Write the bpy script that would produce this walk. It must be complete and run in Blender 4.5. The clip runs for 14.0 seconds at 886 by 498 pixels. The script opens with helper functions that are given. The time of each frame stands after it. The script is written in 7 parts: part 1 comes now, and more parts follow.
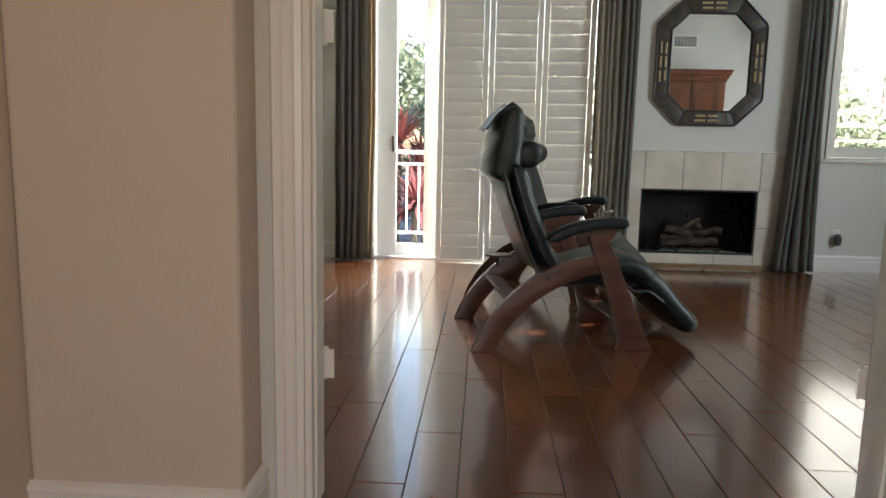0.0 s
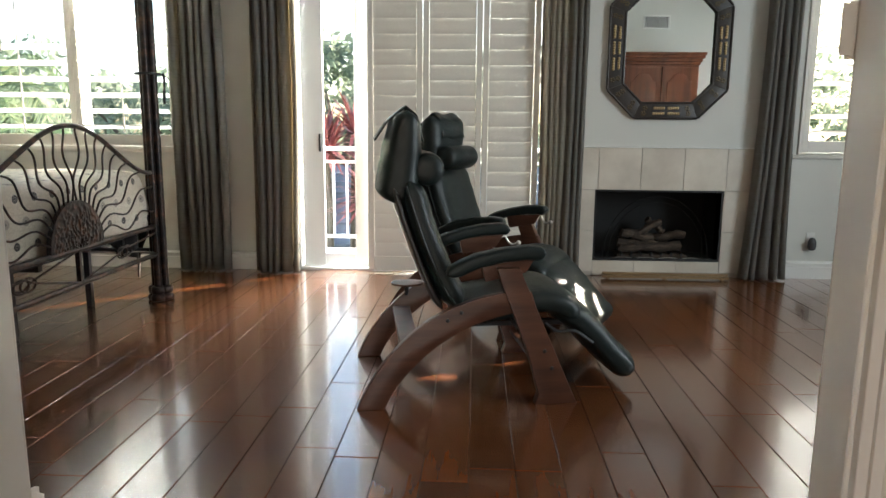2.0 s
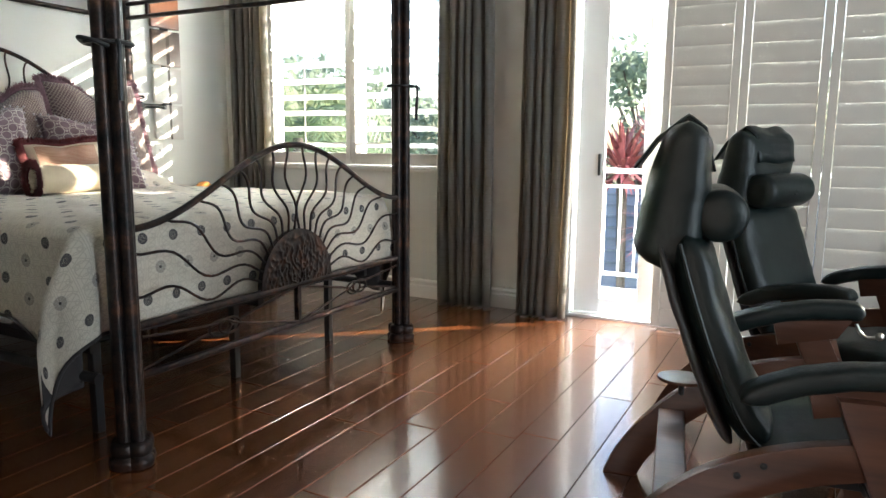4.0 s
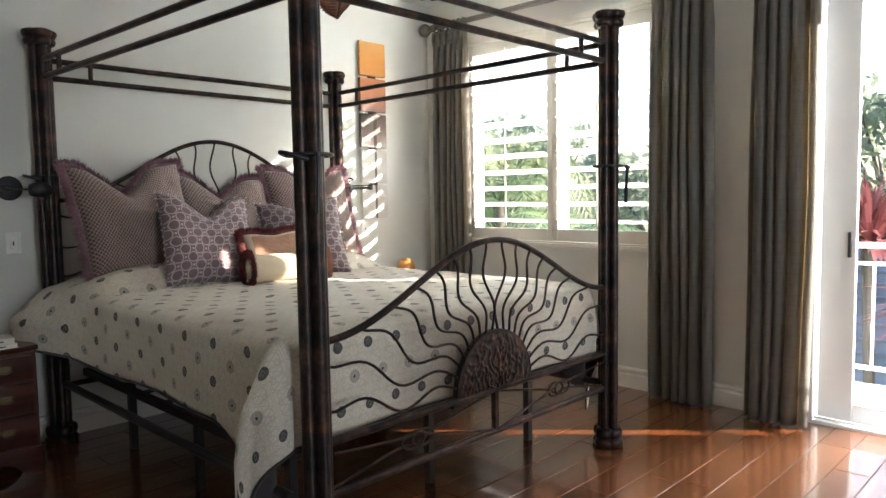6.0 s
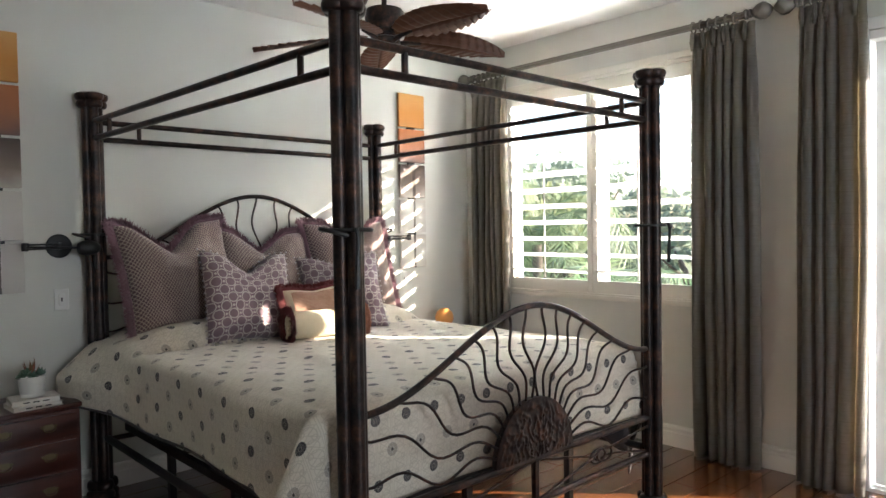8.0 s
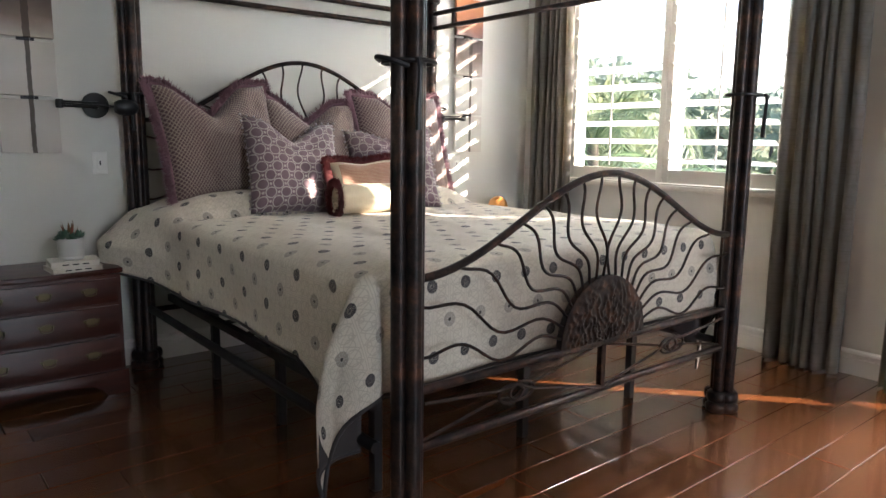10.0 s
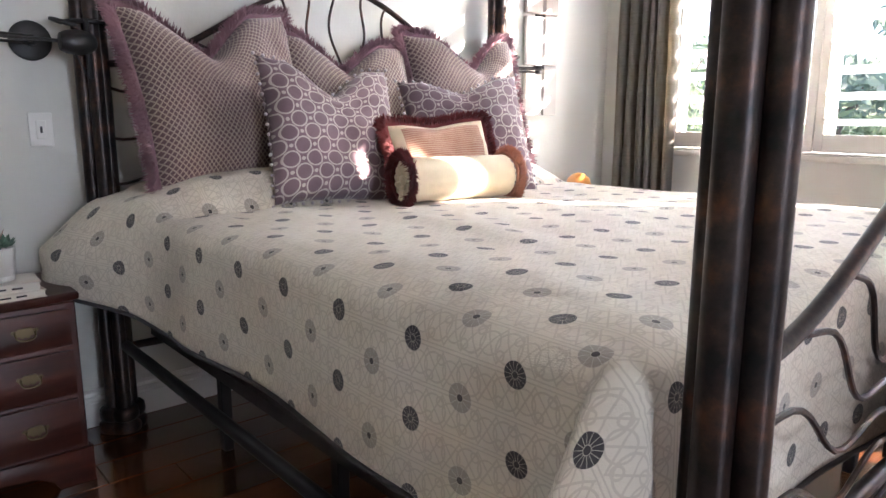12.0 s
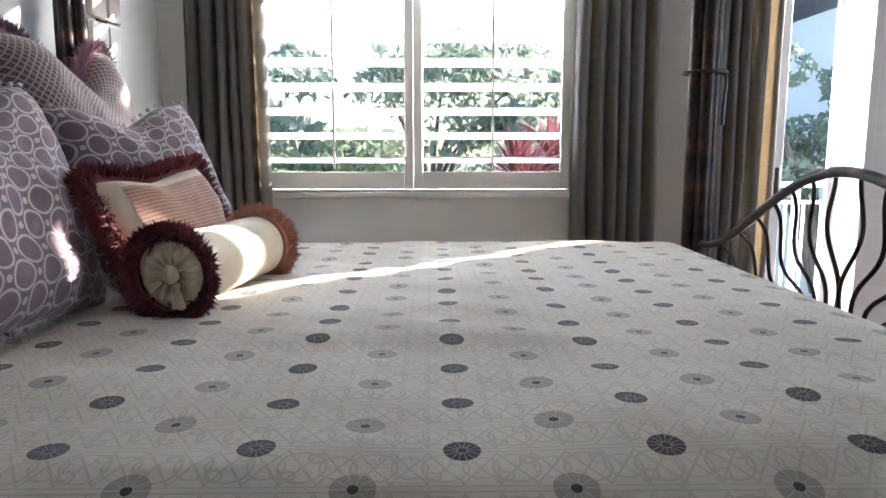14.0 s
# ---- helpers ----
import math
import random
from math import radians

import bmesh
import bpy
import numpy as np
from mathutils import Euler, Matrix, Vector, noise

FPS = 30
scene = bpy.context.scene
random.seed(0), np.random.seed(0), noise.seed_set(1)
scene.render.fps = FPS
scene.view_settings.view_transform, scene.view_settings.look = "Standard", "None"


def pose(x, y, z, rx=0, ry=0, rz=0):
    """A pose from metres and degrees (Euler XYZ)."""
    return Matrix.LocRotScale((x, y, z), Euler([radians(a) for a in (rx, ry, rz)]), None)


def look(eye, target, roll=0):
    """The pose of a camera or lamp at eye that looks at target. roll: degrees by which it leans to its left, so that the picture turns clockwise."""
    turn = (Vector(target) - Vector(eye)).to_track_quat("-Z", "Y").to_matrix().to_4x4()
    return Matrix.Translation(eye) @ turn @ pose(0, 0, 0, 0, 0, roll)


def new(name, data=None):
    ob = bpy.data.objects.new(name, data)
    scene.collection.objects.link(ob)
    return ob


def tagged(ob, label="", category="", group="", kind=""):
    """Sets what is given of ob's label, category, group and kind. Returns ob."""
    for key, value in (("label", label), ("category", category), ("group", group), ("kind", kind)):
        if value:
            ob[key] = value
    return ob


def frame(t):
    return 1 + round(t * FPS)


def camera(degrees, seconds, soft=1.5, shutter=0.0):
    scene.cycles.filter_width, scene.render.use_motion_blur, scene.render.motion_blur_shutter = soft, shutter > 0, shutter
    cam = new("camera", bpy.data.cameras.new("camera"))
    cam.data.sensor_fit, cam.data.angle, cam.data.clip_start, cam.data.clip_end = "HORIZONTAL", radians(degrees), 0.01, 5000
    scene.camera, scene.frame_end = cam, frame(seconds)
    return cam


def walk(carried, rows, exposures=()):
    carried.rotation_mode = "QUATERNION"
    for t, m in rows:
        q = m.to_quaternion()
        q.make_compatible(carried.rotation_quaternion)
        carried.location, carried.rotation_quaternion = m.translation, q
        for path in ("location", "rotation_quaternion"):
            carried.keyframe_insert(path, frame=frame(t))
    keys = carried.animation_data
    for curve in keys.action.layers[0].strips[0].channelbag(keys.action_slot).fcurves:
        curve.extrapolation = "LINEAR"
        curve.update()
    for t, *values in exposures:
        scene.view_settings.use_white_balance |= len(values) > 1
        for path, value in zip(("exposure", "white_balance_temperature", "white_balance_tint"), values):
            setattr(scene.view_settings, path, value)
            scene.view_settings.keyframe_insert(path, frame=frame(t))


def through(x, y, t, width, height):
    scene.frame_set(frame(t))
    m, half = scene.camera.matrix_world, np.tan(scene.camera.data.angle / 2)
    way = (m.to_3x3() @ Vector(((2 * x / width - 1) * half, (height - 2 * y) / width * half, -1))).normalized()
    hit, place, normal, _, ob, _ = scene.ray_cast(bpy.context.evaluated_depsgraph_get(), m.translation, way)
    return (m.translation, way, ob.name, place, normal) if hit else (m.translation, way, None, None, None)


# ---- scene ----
cam = camera(64.8, 14.0)
PATH = [
    (0, (0.204, 1.031, 1.066), (0.094, 3.007, 0.779), 1.2),
    (0.5, (0.222, 1.218, 1.066), (0.185, 3.193, 0.749), 0.7),
    (1, (0.292, 1.393, 1.149), (0.297, 3.363, 0.803), 0.6),
    (1.5, (0.446, 1.533, 1.189), (0.426, 3.502, 0.839), 0.5),
    (2, (0.663, 1.735, 1.219), (0.575, 3.704, 0.88), 0.5),
    (2.5, (0.726, 1.971, 1.239), (0.525, 3.933, 0.91), 0.4),
    (3, (0.773, 2.252, 1.239), (0.364, 4.183, 0.915), 0.3),
    (3.5, (0.773, 2.574, 1.203), (0.125, 4.441, 0.894), 0.1),
    (4, (0.668, 2.826, 1.232), (-0.253, 4.576, 0.933), 0.5),
    (4.2, (0.604, 2.91, 1.234), (-0.415, 4.606, 0.945), 0.2),
    (6.5, (0.461, 3.086, 1.511), (-0.957, 4.492, 1.404), -0.9),
    (7, (0.452, 3.076, 1.575), (-0.987, 4.464, 1.522), -0.7),
    (9.3, (0.403, 3.153, 1.478), (-1.114, 4.447, 1.327), -0.3),
    (9.5, (0.362, 3.159, 1.44), (-1.154, 4.448, 1.24), 0.1),
    (10, (0.164, 3.245, 1.345), (-1.364, 4.497, 1.034), 0.7),
    (10.5, (-0.087, 3.348, 1.303), (-1.636, 4.559, 0.935), 1.1),
    (11, (-0.415, 3.494, 1.275), (-1.986, 4.669, 0.882), 0.9),
    (11.5, (-0.774, 3.589, 1.255), (-2.34, 4.772, 0.867), 0.5),
    (12, (-1.153, 3.671, 1.243), (-2.643, 4.951, 0.868), 0.1),
    (12.5, (-1.53, 3.686, 1.24), (-2.852, 5.144, 0.887), 0.0),
    (13, (-1.942, 3.703, 1.253), (-2.953, 5.397, 0.92), -0.3),
    (13.2, (-2.085, 3.733, 1.259), (-2.933, 5.515, 0.935), -0.2),
    (13.5, (-2.309, 3.711, 1.268), (-2.876, 5.603, 0.959), -0.2),
    (14, (-2.626, 3.734, 1.281), (-2.596, 5.713, 0.994), -0.0),
]
walk(cam, [(t, look(eye, target, roll)) for t, eye, target, roll in PATH],
     exposures=[(0.0, 2.39, 6350, 7), (1.0, 2.49, 6350, 5), (3.0, 2.52, 6250, 7), (4.0, 2.59, 6000, 7), (6.5, 2.46, 6250, 12), (9.5, 2.46, 6150, 13), (10.2, 2.69, 6150, 16), (11.0, 3.14, 6100, 20), (12.0, 3.34, 5950, 20), (12.6, 3.16, 5900, 18), (13.5, 2.64, 5650, 16), (14.0, 2.48, 5550, 16)])

# ---- world, sun, exposure ----
SUN_EL, SUN_DIR = radians(19.5), Vector((0.76, 0.65, 0.0)).normalized()
world = bpy.data.worlds.new("sky")
scene.world = world
world.use_nodes = True
wn = world.node_tree.nodes
sky = wn.new("ShaderNodeTexSky")
sky.sky_type, sky.sun_disc = "NISHITA", False
sky.sun_elevation = SUN_EL
sky.sun_rotation = math.atan2(SUN_DIR.x, SUN_DIR.y)
sky.air_density, sky.dust_density, sky.ozone_density = 1.0, 2.0, 1.0
wn["Background"].inputs["Strength"].default_value = 0.12
world.node_tree.links.new(sky.outputs["Color"], wn["Background"].inputs["Color"])
sun_data = bpy.data.lights.new("sun", "SUN")
sun_data.energy, sun_data.angle, sun_data.color = 5.0, radians(0.53), (1.0, 0.86, 0.68)
sun = new("sun", sun_data)
sun_from = Vector((SUN_DIR.x * math.cos(SUN_EL), SUN_DIR.y * math.cos(SUN_EL), math.sin(SUN_EL)))
sun.matrix_world = look(sun_from * 30, (0, 0, 0))


def sky_lamp(name, eye, target, w, h, power, color, spread=180):
    """An area lamp for the light through one opening, real or added."""
    d = bpy.data.lights.new(name, "AREA")
    d.shape, d.size, d.size_y, d.energy, d.color, d.spread = "RECTANGLE", w, h, power, color, radians(spread)
    ob = new(name, d)
    ob.matrix_world = look(eye, target)
    return ob


SKY = (0.86, 0.94, 1.0)
sky_lamp("sky_light_window", (-2.78, 8.75, 3.75), (-2.78, 6.6, 1.0), 2.0, 1.0, 270, SKY)
sky_lamp("sky_light_door", (-0.5, 8.75, 3.75), (-0.55, 6.9, 0.8), 1.2, 1.0, 230, SKY)
sky_lamp("sky_light_window_east", (4.12, 8.75, 3.75), (4.12, 6.6, 1.0), 2.0, 1.0, 75, SKY)
# Fill lamp in an opening added to the unseen east wall.
sky_lamp("fill_light_east", (5.62, 3.85, 1.75), (-1.0, 6.3, 1.3), 1.5, 1.5, 13, SKY, 120)
# Warm fill lamp in an added opening, for the light that reaches the hall.
sky_lamp("fill_light_hall", (0.6, -1.62, 1.6), (0.3, 2.6, 1.1), 1.5, 1.9, 7.2, (1.0, 0.74, 0.57))

# ---- materials ----
def material(name, color=(0.5, 0.5, 0.5), rough=0.5, metal=0.0, spec=0.5):
    m = bpy.data.materials.new(name)
    m.use_nodes = True
    b = m.node_tree.nodes["Principled BSDF"]
    b.inputs["Base Color"].default_value = (*color, 1)
    b.inputs["Roughness"].default_value = rough
    b.inputs["Metallic"].default_value = metal
    b.inputs["Specular IOR Level"].default_value = spec
    return m


class Nodes:
    """Short hand for a material's node tree."""

    def __init__(self, m):
        self.m, self.t = m, m.node_tree
        self.b = self.t.nodes["Principled BSDF"]

    def add(self, kind, **props):
        n = self.t.nodes.new("ShaderNode" + kind)
        for key, value in props.items():
            if key == "operation":
                n.operation = value
            elif key == "data_type":
                n.data_type = value
            elif key == "blend_type":
                n.blend_type = value
            elif key == "feature":
                n.feature = value
        return n

    def link(self, a, b):
        self.t.links.new(a, b)

    def coord(self, kind="Object", scale=(1, 1, 1)):
        c, mp = self.add("TexCoord"), self.add("Mapping")
        mp.inputs["Scale"].default_value = scale
        self.link(c.outputs[kind], mp.inputs["Vector"])
        return mp.outputs["Vector"]

    def noise(self, vec, scale, detail=4.0, rough=0.55):
        n = self.add("TexNoise")
        n.inputs["Scale"].default_value, n.inputs["Detail"].default_value = scale, detail
        n.inputs["Roughness"].default_value = rough
        self.link(vec, n.inputs["Vector"])
        return n.outputs["Fac"]

    def ramp(self, fac, stops):
        r = self.add("ValToRGB")
        e = r.color_ramp.elements
        while len(e) < len(stops):
            e.new(0.5)
        for el, (p, c) in zip(e, stops):
            el.position, el.color = p, (*c, 1) if len(c) == 3 else c
        self.link(fac, r.inputs["Fac"])
        return r.outputs["Color"]

    def math(self, op, a, b=None, c=None):
        n = self.add("Math", operation=op)
        for i, v in enumerate((a, b, c)):
            if v is None:
                continue
            if isinstance(v, (int, float)):
                n.inputs[i].default_value = v
            else:
                self.link(v, n.inputs[i])
        return n.outputs[0]

    def mix(self, fac, a, b, how="MIX"):
        n = self.add("Mix", data_type="RGBA", blend_type=how)
        for i, v in ((0, fac), (6, a), (7, b)):
            if isinstance(v, (int, float)):
                n.inputs[i].default_value = v
            elif isinstance(v, tuple):
                n.inputs[i].default_value = (*v, 1)
            else:
                self.link(v, n.inputs[i])
        return n.outputs[2]

    def color(self, c):
        self.link(c, self.b.inputs["Base Color"])

    def rough(self, fac, lo, hi):
        n = self.add("MapRange")
        n.inputs["To Min"].default_value, n.inputs["To Max"].default_value = lo, hi
        self.link(fac, n.inputs["Value"])
        self.link(n.outputs[0], self.b.inputs["Roughness"])

    def bump(self, height, strength=0.3, dist=0.01):
        n = self.add("Bump")
        n.inputs["Strength"].default_value, n.inputs["Distance"].default_value = strength, dist
        self.link(height, n.inputs["Height"])
        self.link(n.outputs["Normal"], self.b.inputs["Normal"])


def painted(name, color, rough=0.6, tex=90.0, bump=0.12, vary=0.05):
    """Paint on plaster or wood: faint blotches and a fine roller texture."""
    m = material(name, color, rough)
    n = Nodes(m)
    v = n.coord("Object")
    big = n.noise(v, 1.3, 3)
    n.color(n.ramp(big, [(0.3, tuple(c * (1 - vary) for c in color)), (0.7, tuple(min(1, c * (1 + vary)) for c in color))]))
    n.bump(n.noise(v, tex, 5), bump, 0.004)
    n.rough(n.noise(v, 7, 3), rough - 0.06, rough + 0.08)
    return m


M_WALL = painted("wall_paint", (0.655, 0.65, 0.60), 0.62, 70, 0.16, 0.025)
M_HALL = painted("hall_paint", (0.64, 0.555, 0.475), 0.6, 60, 0.2, 0.03)
M_CEIL = painted("ceiling_paint", (0.78, 0.77, 0.74), 0.8, 60, 0.15, 0.02)
M_WHITE = painted("white_enamel", (0.80, 0.79, 0.75), 0.33, 40, 0.03, 0.02)
M_SHUTTER = painted("shutter_enamel", (0.70, 0.67, 0.60), 0.42, 60, 0.02, 0.02)
M_VINYL = painted("vinyl_frame", (0.82, 0.82, 0.80), 0.35, 60, 0.02, 0.01)


def wood(name, dark, mid, light, rough=0.35, along="y", scale=1.0, bump=0.15, per_piece=False):
    """Grained wood: stretched noise along one axis, pores, and a shift of tone from piece to piece."""
    m = material(name, mid, rough)
    n = Nodes(m)
    st = {"x": (1.2, 14, 14), "y": (14, 1.2, 14), "z": (14, 14, 1.2)}[along]
    v = n.coord("Object", tuple(s * scale for s in st))
    if per_piece:
        info, add = n.add("ObjectInfo"), n.add("VectorMath", operation="ADD")
        n.link(v, add.inputs[0])
        comb = n.add("CombineXYZ")
        shift = n.math("MULTIPLY", info.outputs["Random"], 57.0)
        for i in range(3):
            n.link(shift, comb.inputs[i])
        n.link(comb.outputs[0], add.inputs[1])
        v = add.outputs[0]
    g = n.noise(v, 1.0, 6, 0.62)
    fine = n.noise(v, 6.0, 4, 0.6)
    c = n.ramp(g, [(0.28, dark), (0.5, mid), (0.74, light)])
    c = n.mix(n.math("MULTIPLY", fine, 0.45), c, dark)
    if per_piece:
        tone = n.ramp(info.outputs["Random"], [(0.0, (0.62, 0.58, 0.56)), (0.5, (1.0, 1.0, 1.0)), (1.0, (1.35, 1.28, 1.2))])
        c = n.mix(1.0, c, tone, "MULTIPLY")
    n.color(c)
    n.rough(fine, rough - 0.07, rough + 0.1)
    n.bump(n.math("ADD", g, n.math("MULTIPLY", fine, 0.4)), bump, 0.004)
    return m


def floor_wood():
    """Dark hand-scraped hardwood with a satin finish: ripples across the plank, open grain along it."""
    m = material("scraped_hardwood", (0.09, 0.035, 0.018), 0.26)
    n = Nodes(m)
    info = n.add("ObjectInfo")
    shift, comb, add = n.math("MULTIPLY", info.outputs["Random"], 91.0), n.add("CombineXYZ"), n.add("VectorMath", operation="ADD")
    for i in range(3):
        n.link(shift, comb.inputs[i])
    c0 = n.add("TexCoord")
    n.link(c0.outputs["Object"], add.inputs[0])
    n.link(comb.outputs[0], add.inputs[1])

    def scaled(s):
        mp = n.add("Mapping")
        mp.inputs["Scale"].default_value = s
        n.link(add.outputs[0], mp.inputs["Vector"])
        return mp.outputs["Vector"]

    grain = n.noise(scaled((26, 1.8, 1)), 1.0, 4, 0.6)
    wide = n.noise(scaled((5, 0.9, 1)), 1.0, 4, 0.6)
    scrape = n.noise(scaled((40, 9, 1)), 1.0, 1, 0.5)
    ripple = n.noise(scaled((4, 16, 1)), 1.0, 2, 0.5)
    c = n.ramp(wide, [(0.25, (0.108, 0.036, 0.012)), (0.5, (0.142, 0.047, 0.0155)), (0.78, (0.18, 0.062, 0.020))])
    c = n.mix(n.ramp(grain, [(0.42, (0, 0, 0)), (0.75, (0.34, 0.34, 0.34))]), c, (0.045, 0.015, 0.006))
    tone = n.ramp(info.outputs["Random"], [(0.0, (0.80, 0.78, 0.76)), (0.5, (1, 1, 1)), (1.0, (1.18, 1.15, 1.12))])
    n.color(n.mix(1.0, c, tone, "MULTIPLY"))
    n.rough(wide, 0.20, 0.27)
    n.b.inputs["Coat Weight"].default_value = 0.9
    n.b.inputs["Coat Roughness"].default_value = 0.12
    n.bump(n.math("ADD", n.math("MULTIPLY", scrape, 0.5), n.math("MULTIPLY", ripple, 0.6)), 0.2, 0.003)
    return m


M_FLOOR = floor_wood()
M_JOINT = material("floor_joint", (0.012, 0.007, 0.005), 0.7)
M_CHERRY = wood("cherry_case", (0.030, 0.007, 0.004), (0.070, 0.016, 0.009), (0.11, 0.027, 0.014), 0.3, "y", 1.0, 0.05)
M_ARMOIRE = wood("armoire_cherry", (0.10, 0.030, 0.014), (0.24, 0.075, 0.032), (0.33, 0.12, 0.05), 0.32, "z", 0.8, 0.06)
M_WALNUT = wood("chair_walnut", (0.042, 0.016, 0.009), (0.092, 0.035, 0.018), (0.14, 0.058, 0.03), 0.34, "x", 1.0, 0.08)


def leather():
    m = material("black_green_leather", (0.012, 0.017, 0.016), 0.36)
    n = Nodes(m)
    v = n.coord("Object")
    vo = n.add("TexVoronoi", feature="DISTANCE_TO_EDGE")
    vo.inputs["Scale"].default_value = 260
    n.link(v, vo.inputs["Vector"])
    crease = n.noise(v, 9, 5)
    n.color(n.ramp(crease, [(0.3, (0.004, 0.0085, 0.008)), (0.7, (0.010, 0.017, 0.0165))]))
    n.rough(crease, 0.27, 0.42)
    n.b.inputs["Specular IOR Level"].default_value = 0.38
    n.bump(n.math("ADD", n.math("MULTIPLY", vo.outputs["Distance"], 0.5), n.math("MULTIPLY", crease, 2.2)), 0.32, 0.006)
    return m


def iron():
    """Forged metal with a rubbed brown-black patina."""
    m = material("patinated_iron", (0.03, 0.022, 0.02), 0.38, 0.6)
    n = Nodes(m)
    v = n.coord("Object")
    a, b = n.noise(v, 14, 6, 0.65), n.noise(v, 60, 4)
    n.color(n.ramp(a, [(0.36, (0.012, 0.011, 0.012)), (0.52, (0.038, 0.026, 0.022)), (0.68, (0.105, 0.048, 0.03)), (0.8, (0.04, 0.028, 0.024))]))
    n.rough(b, 0.26, 0.5)
    n.bump(n.math("ADD", a, n.math("MULTIPLY", b, 0.4)), 0.25, 0.003)
    return m


M_LEATHER, M_IRON = leather(), iron()
M_GREYSHELL = painted("grey_shell_back", (0.05, 0.047, 0.048), 0.45, 200, 0.1, 0.06)
M_BLACKMETAL = painted("black_metal", (0.012, 0.012, 0.013), 0.42, 120, 0.06, 0.1)
M_CHROME = material("brushed_nickel", (0.62, 0.60, 0.57), 0.28, 1.0)
M_BRASS = material("aged_brass", (0.12, 0.09, 0.05), 0.42, 1.0)
M_MIRROR = material("mirror_silver", (0.92, 0.93, 0.92), 0.01, 1.0)
M_PLASTIC = material("white_plastic", (0.78, 0.77, 0.73), 0.35)


def glass_mat():
    m = material("window_glass", (1, 1, 1), 0.0)
    b = m.node_tree.nodes["Principled BSDF"]
    b.inputs["Transmission Weight"].default_value = 1.0
    b.inputs["IOR"].default_value = 1.02
    return m


M_GLASS = glass_mat()


def fabric(name, color, rough=0.9, weave=700.0, bump=0.25, vary=0.12, through=0.0, uv=False):
    m = material(name, color, rough, 0.0, 0.2)
    n = Nodes(m)
    v = n.coord("UV" if uv else "Object")
    big = n.noise(v, 6, 4)
    n.color(n.ramp(big, [(0.3, tuple(c * (1 - vary) for c in color)), (0.7, tuple(c * (1 + vary) for c in color))]))
    n.bump(n.math("ADD", n.noise(v, weave, 2), n.math("MULTIPLY", n.noise(v, 25, 3), 1.5)), bump, 0.004)
    n.b.inputs["Sheen Weight"].default_value = 0.15
    if through:
        tr, mx = n.add("BsdfTranslucent"), n.add("MixShader")
        tr.inputs["Color"].default_value = tuple(min(1, c * 2.2) for c in color) + (1,)
        mx.inputs[0].default_value = through
        out = n.t.nodes["Material Output"]
        n.link(n.b.outputs[0], mx.inputs[1])
        n.link(tr.outputs[0], mx.inputs[2])
        n.link(mx.outputs[0], out.inputs["Surface"])
    return m


def curtain_mat():
    """Slubbed silk in olive taupe with fine dark cross threads; lets a little sun through."""
    m = material("slub_silk", (0.15, 0.125, 0.085), 0.55, 0, 0.4)
    n = Nodes(m)
    c = n.add("TexCoord")
    sep = n.add("SeparateXYZ")
    n.link(c.outputs["Object"], sep.inputs[0])
    z = sep.outputs["Z"]
    wob = n.noise(n.coord("Object", (3, 3, 1)), 2.0, 3)
    row = n.math("FRACT", n.math("ADD", n.math("MULTIPLY", z, 16.0), n.math("MULTIPLY", wob, 0.35)))
    band = n.math("LESS_THAN", row, 0.09)
    slub = n.noise(n.coord("Object", (8, 8, 240)), 1.0, 4, 0.6)
    col = n.ramp(slub, [(0.3, (0.092, 0.090, 0.085)), (0.55, (0.132, 0.129, 0.121)), (0.75, (0.19, 0.185, 0.172))])
    col = n.mix(n.math("MULTIPLY", band, 0.55), col, (0.062, 0.054, 0.044))
    n.color(col)
    n.bump(slub, 0.25, 0.002)
    n.b.inputs["Sheen Weight"].default_value = 0.2
    tr, mx = n.add("BsdfTranslucent"), n.add("MixShader")
    tr.inputs["Color"].default_value = (0.70, 0.60, 0.45, 1)
    mx.inputs[0].default_value = 0.34
    n.link(n.b.outputs[0], mx.inputs[1])
    n.link(tr.outputs[0], mx.inputs[2])
    n.link(mx.outputs[0], n.t.nodes["Material Output"].inputs["Surface"])
    return m


M_CURTAIN = curtain_mat()


def tile_mat():
    m = material("limestone_tile", (0.62, 0.56, 0.47), 0.38)
    n = Nodes(m)
    v = n.coord("Object")
    info = n.add("ObjectInfo")
    a = n.noise(v, 3.0, 6, 0.6)
    c = n.ramp(a, [(0.3, (0.55, 0.49, 0.41)), (0.55, (0.66, 0.60, 0.51)), (0.75, (0.72, 0.67, 0.58))])
    tone = n.ramp(info.outputs["Random"], [(0, (0.93, 0.93, 0.93)), (1, (1.06, 1.05, 1.04))])
    n.color(n.mix(1.0, c, tone, "MULTIPLY"))
    n.bump(n.noise(v, 50, 5), 0.08, 0.003)
    return m


M_TILE = tile_mat()
M_GROUT = painted("grout", (0.50, 0.45, 0.38), 0.85, 90, 0.2, 0.04)

# ---- building helpers ----
def mesh_from(name, bm, mat, smooth=None):
    me = bpy.data.meshes.new(name)
    bm.normal_update()
    bm.to_mesh(me)
    bm.free()
    if isinstance(mat, (list, tuple)):
        for m in mat:
            me.materials.append(m)
    else:
        me.materials.append(mat)
    if smooth is not None:
        me.shade_smooth()
        me.set_sharp_from_angle(angle=radians(smooth))
    return me


def part(name, bm, mat, parent=None, label="", smooth=40):
    """Links a bmesh as one mesh object, under a thing or a part."""
    ob = new(name, mesh_from(name, bm, mat, smooth))
    if parent is not None:
        ob.parent = parent
    if label:
        ob["label"] = label
    return ob


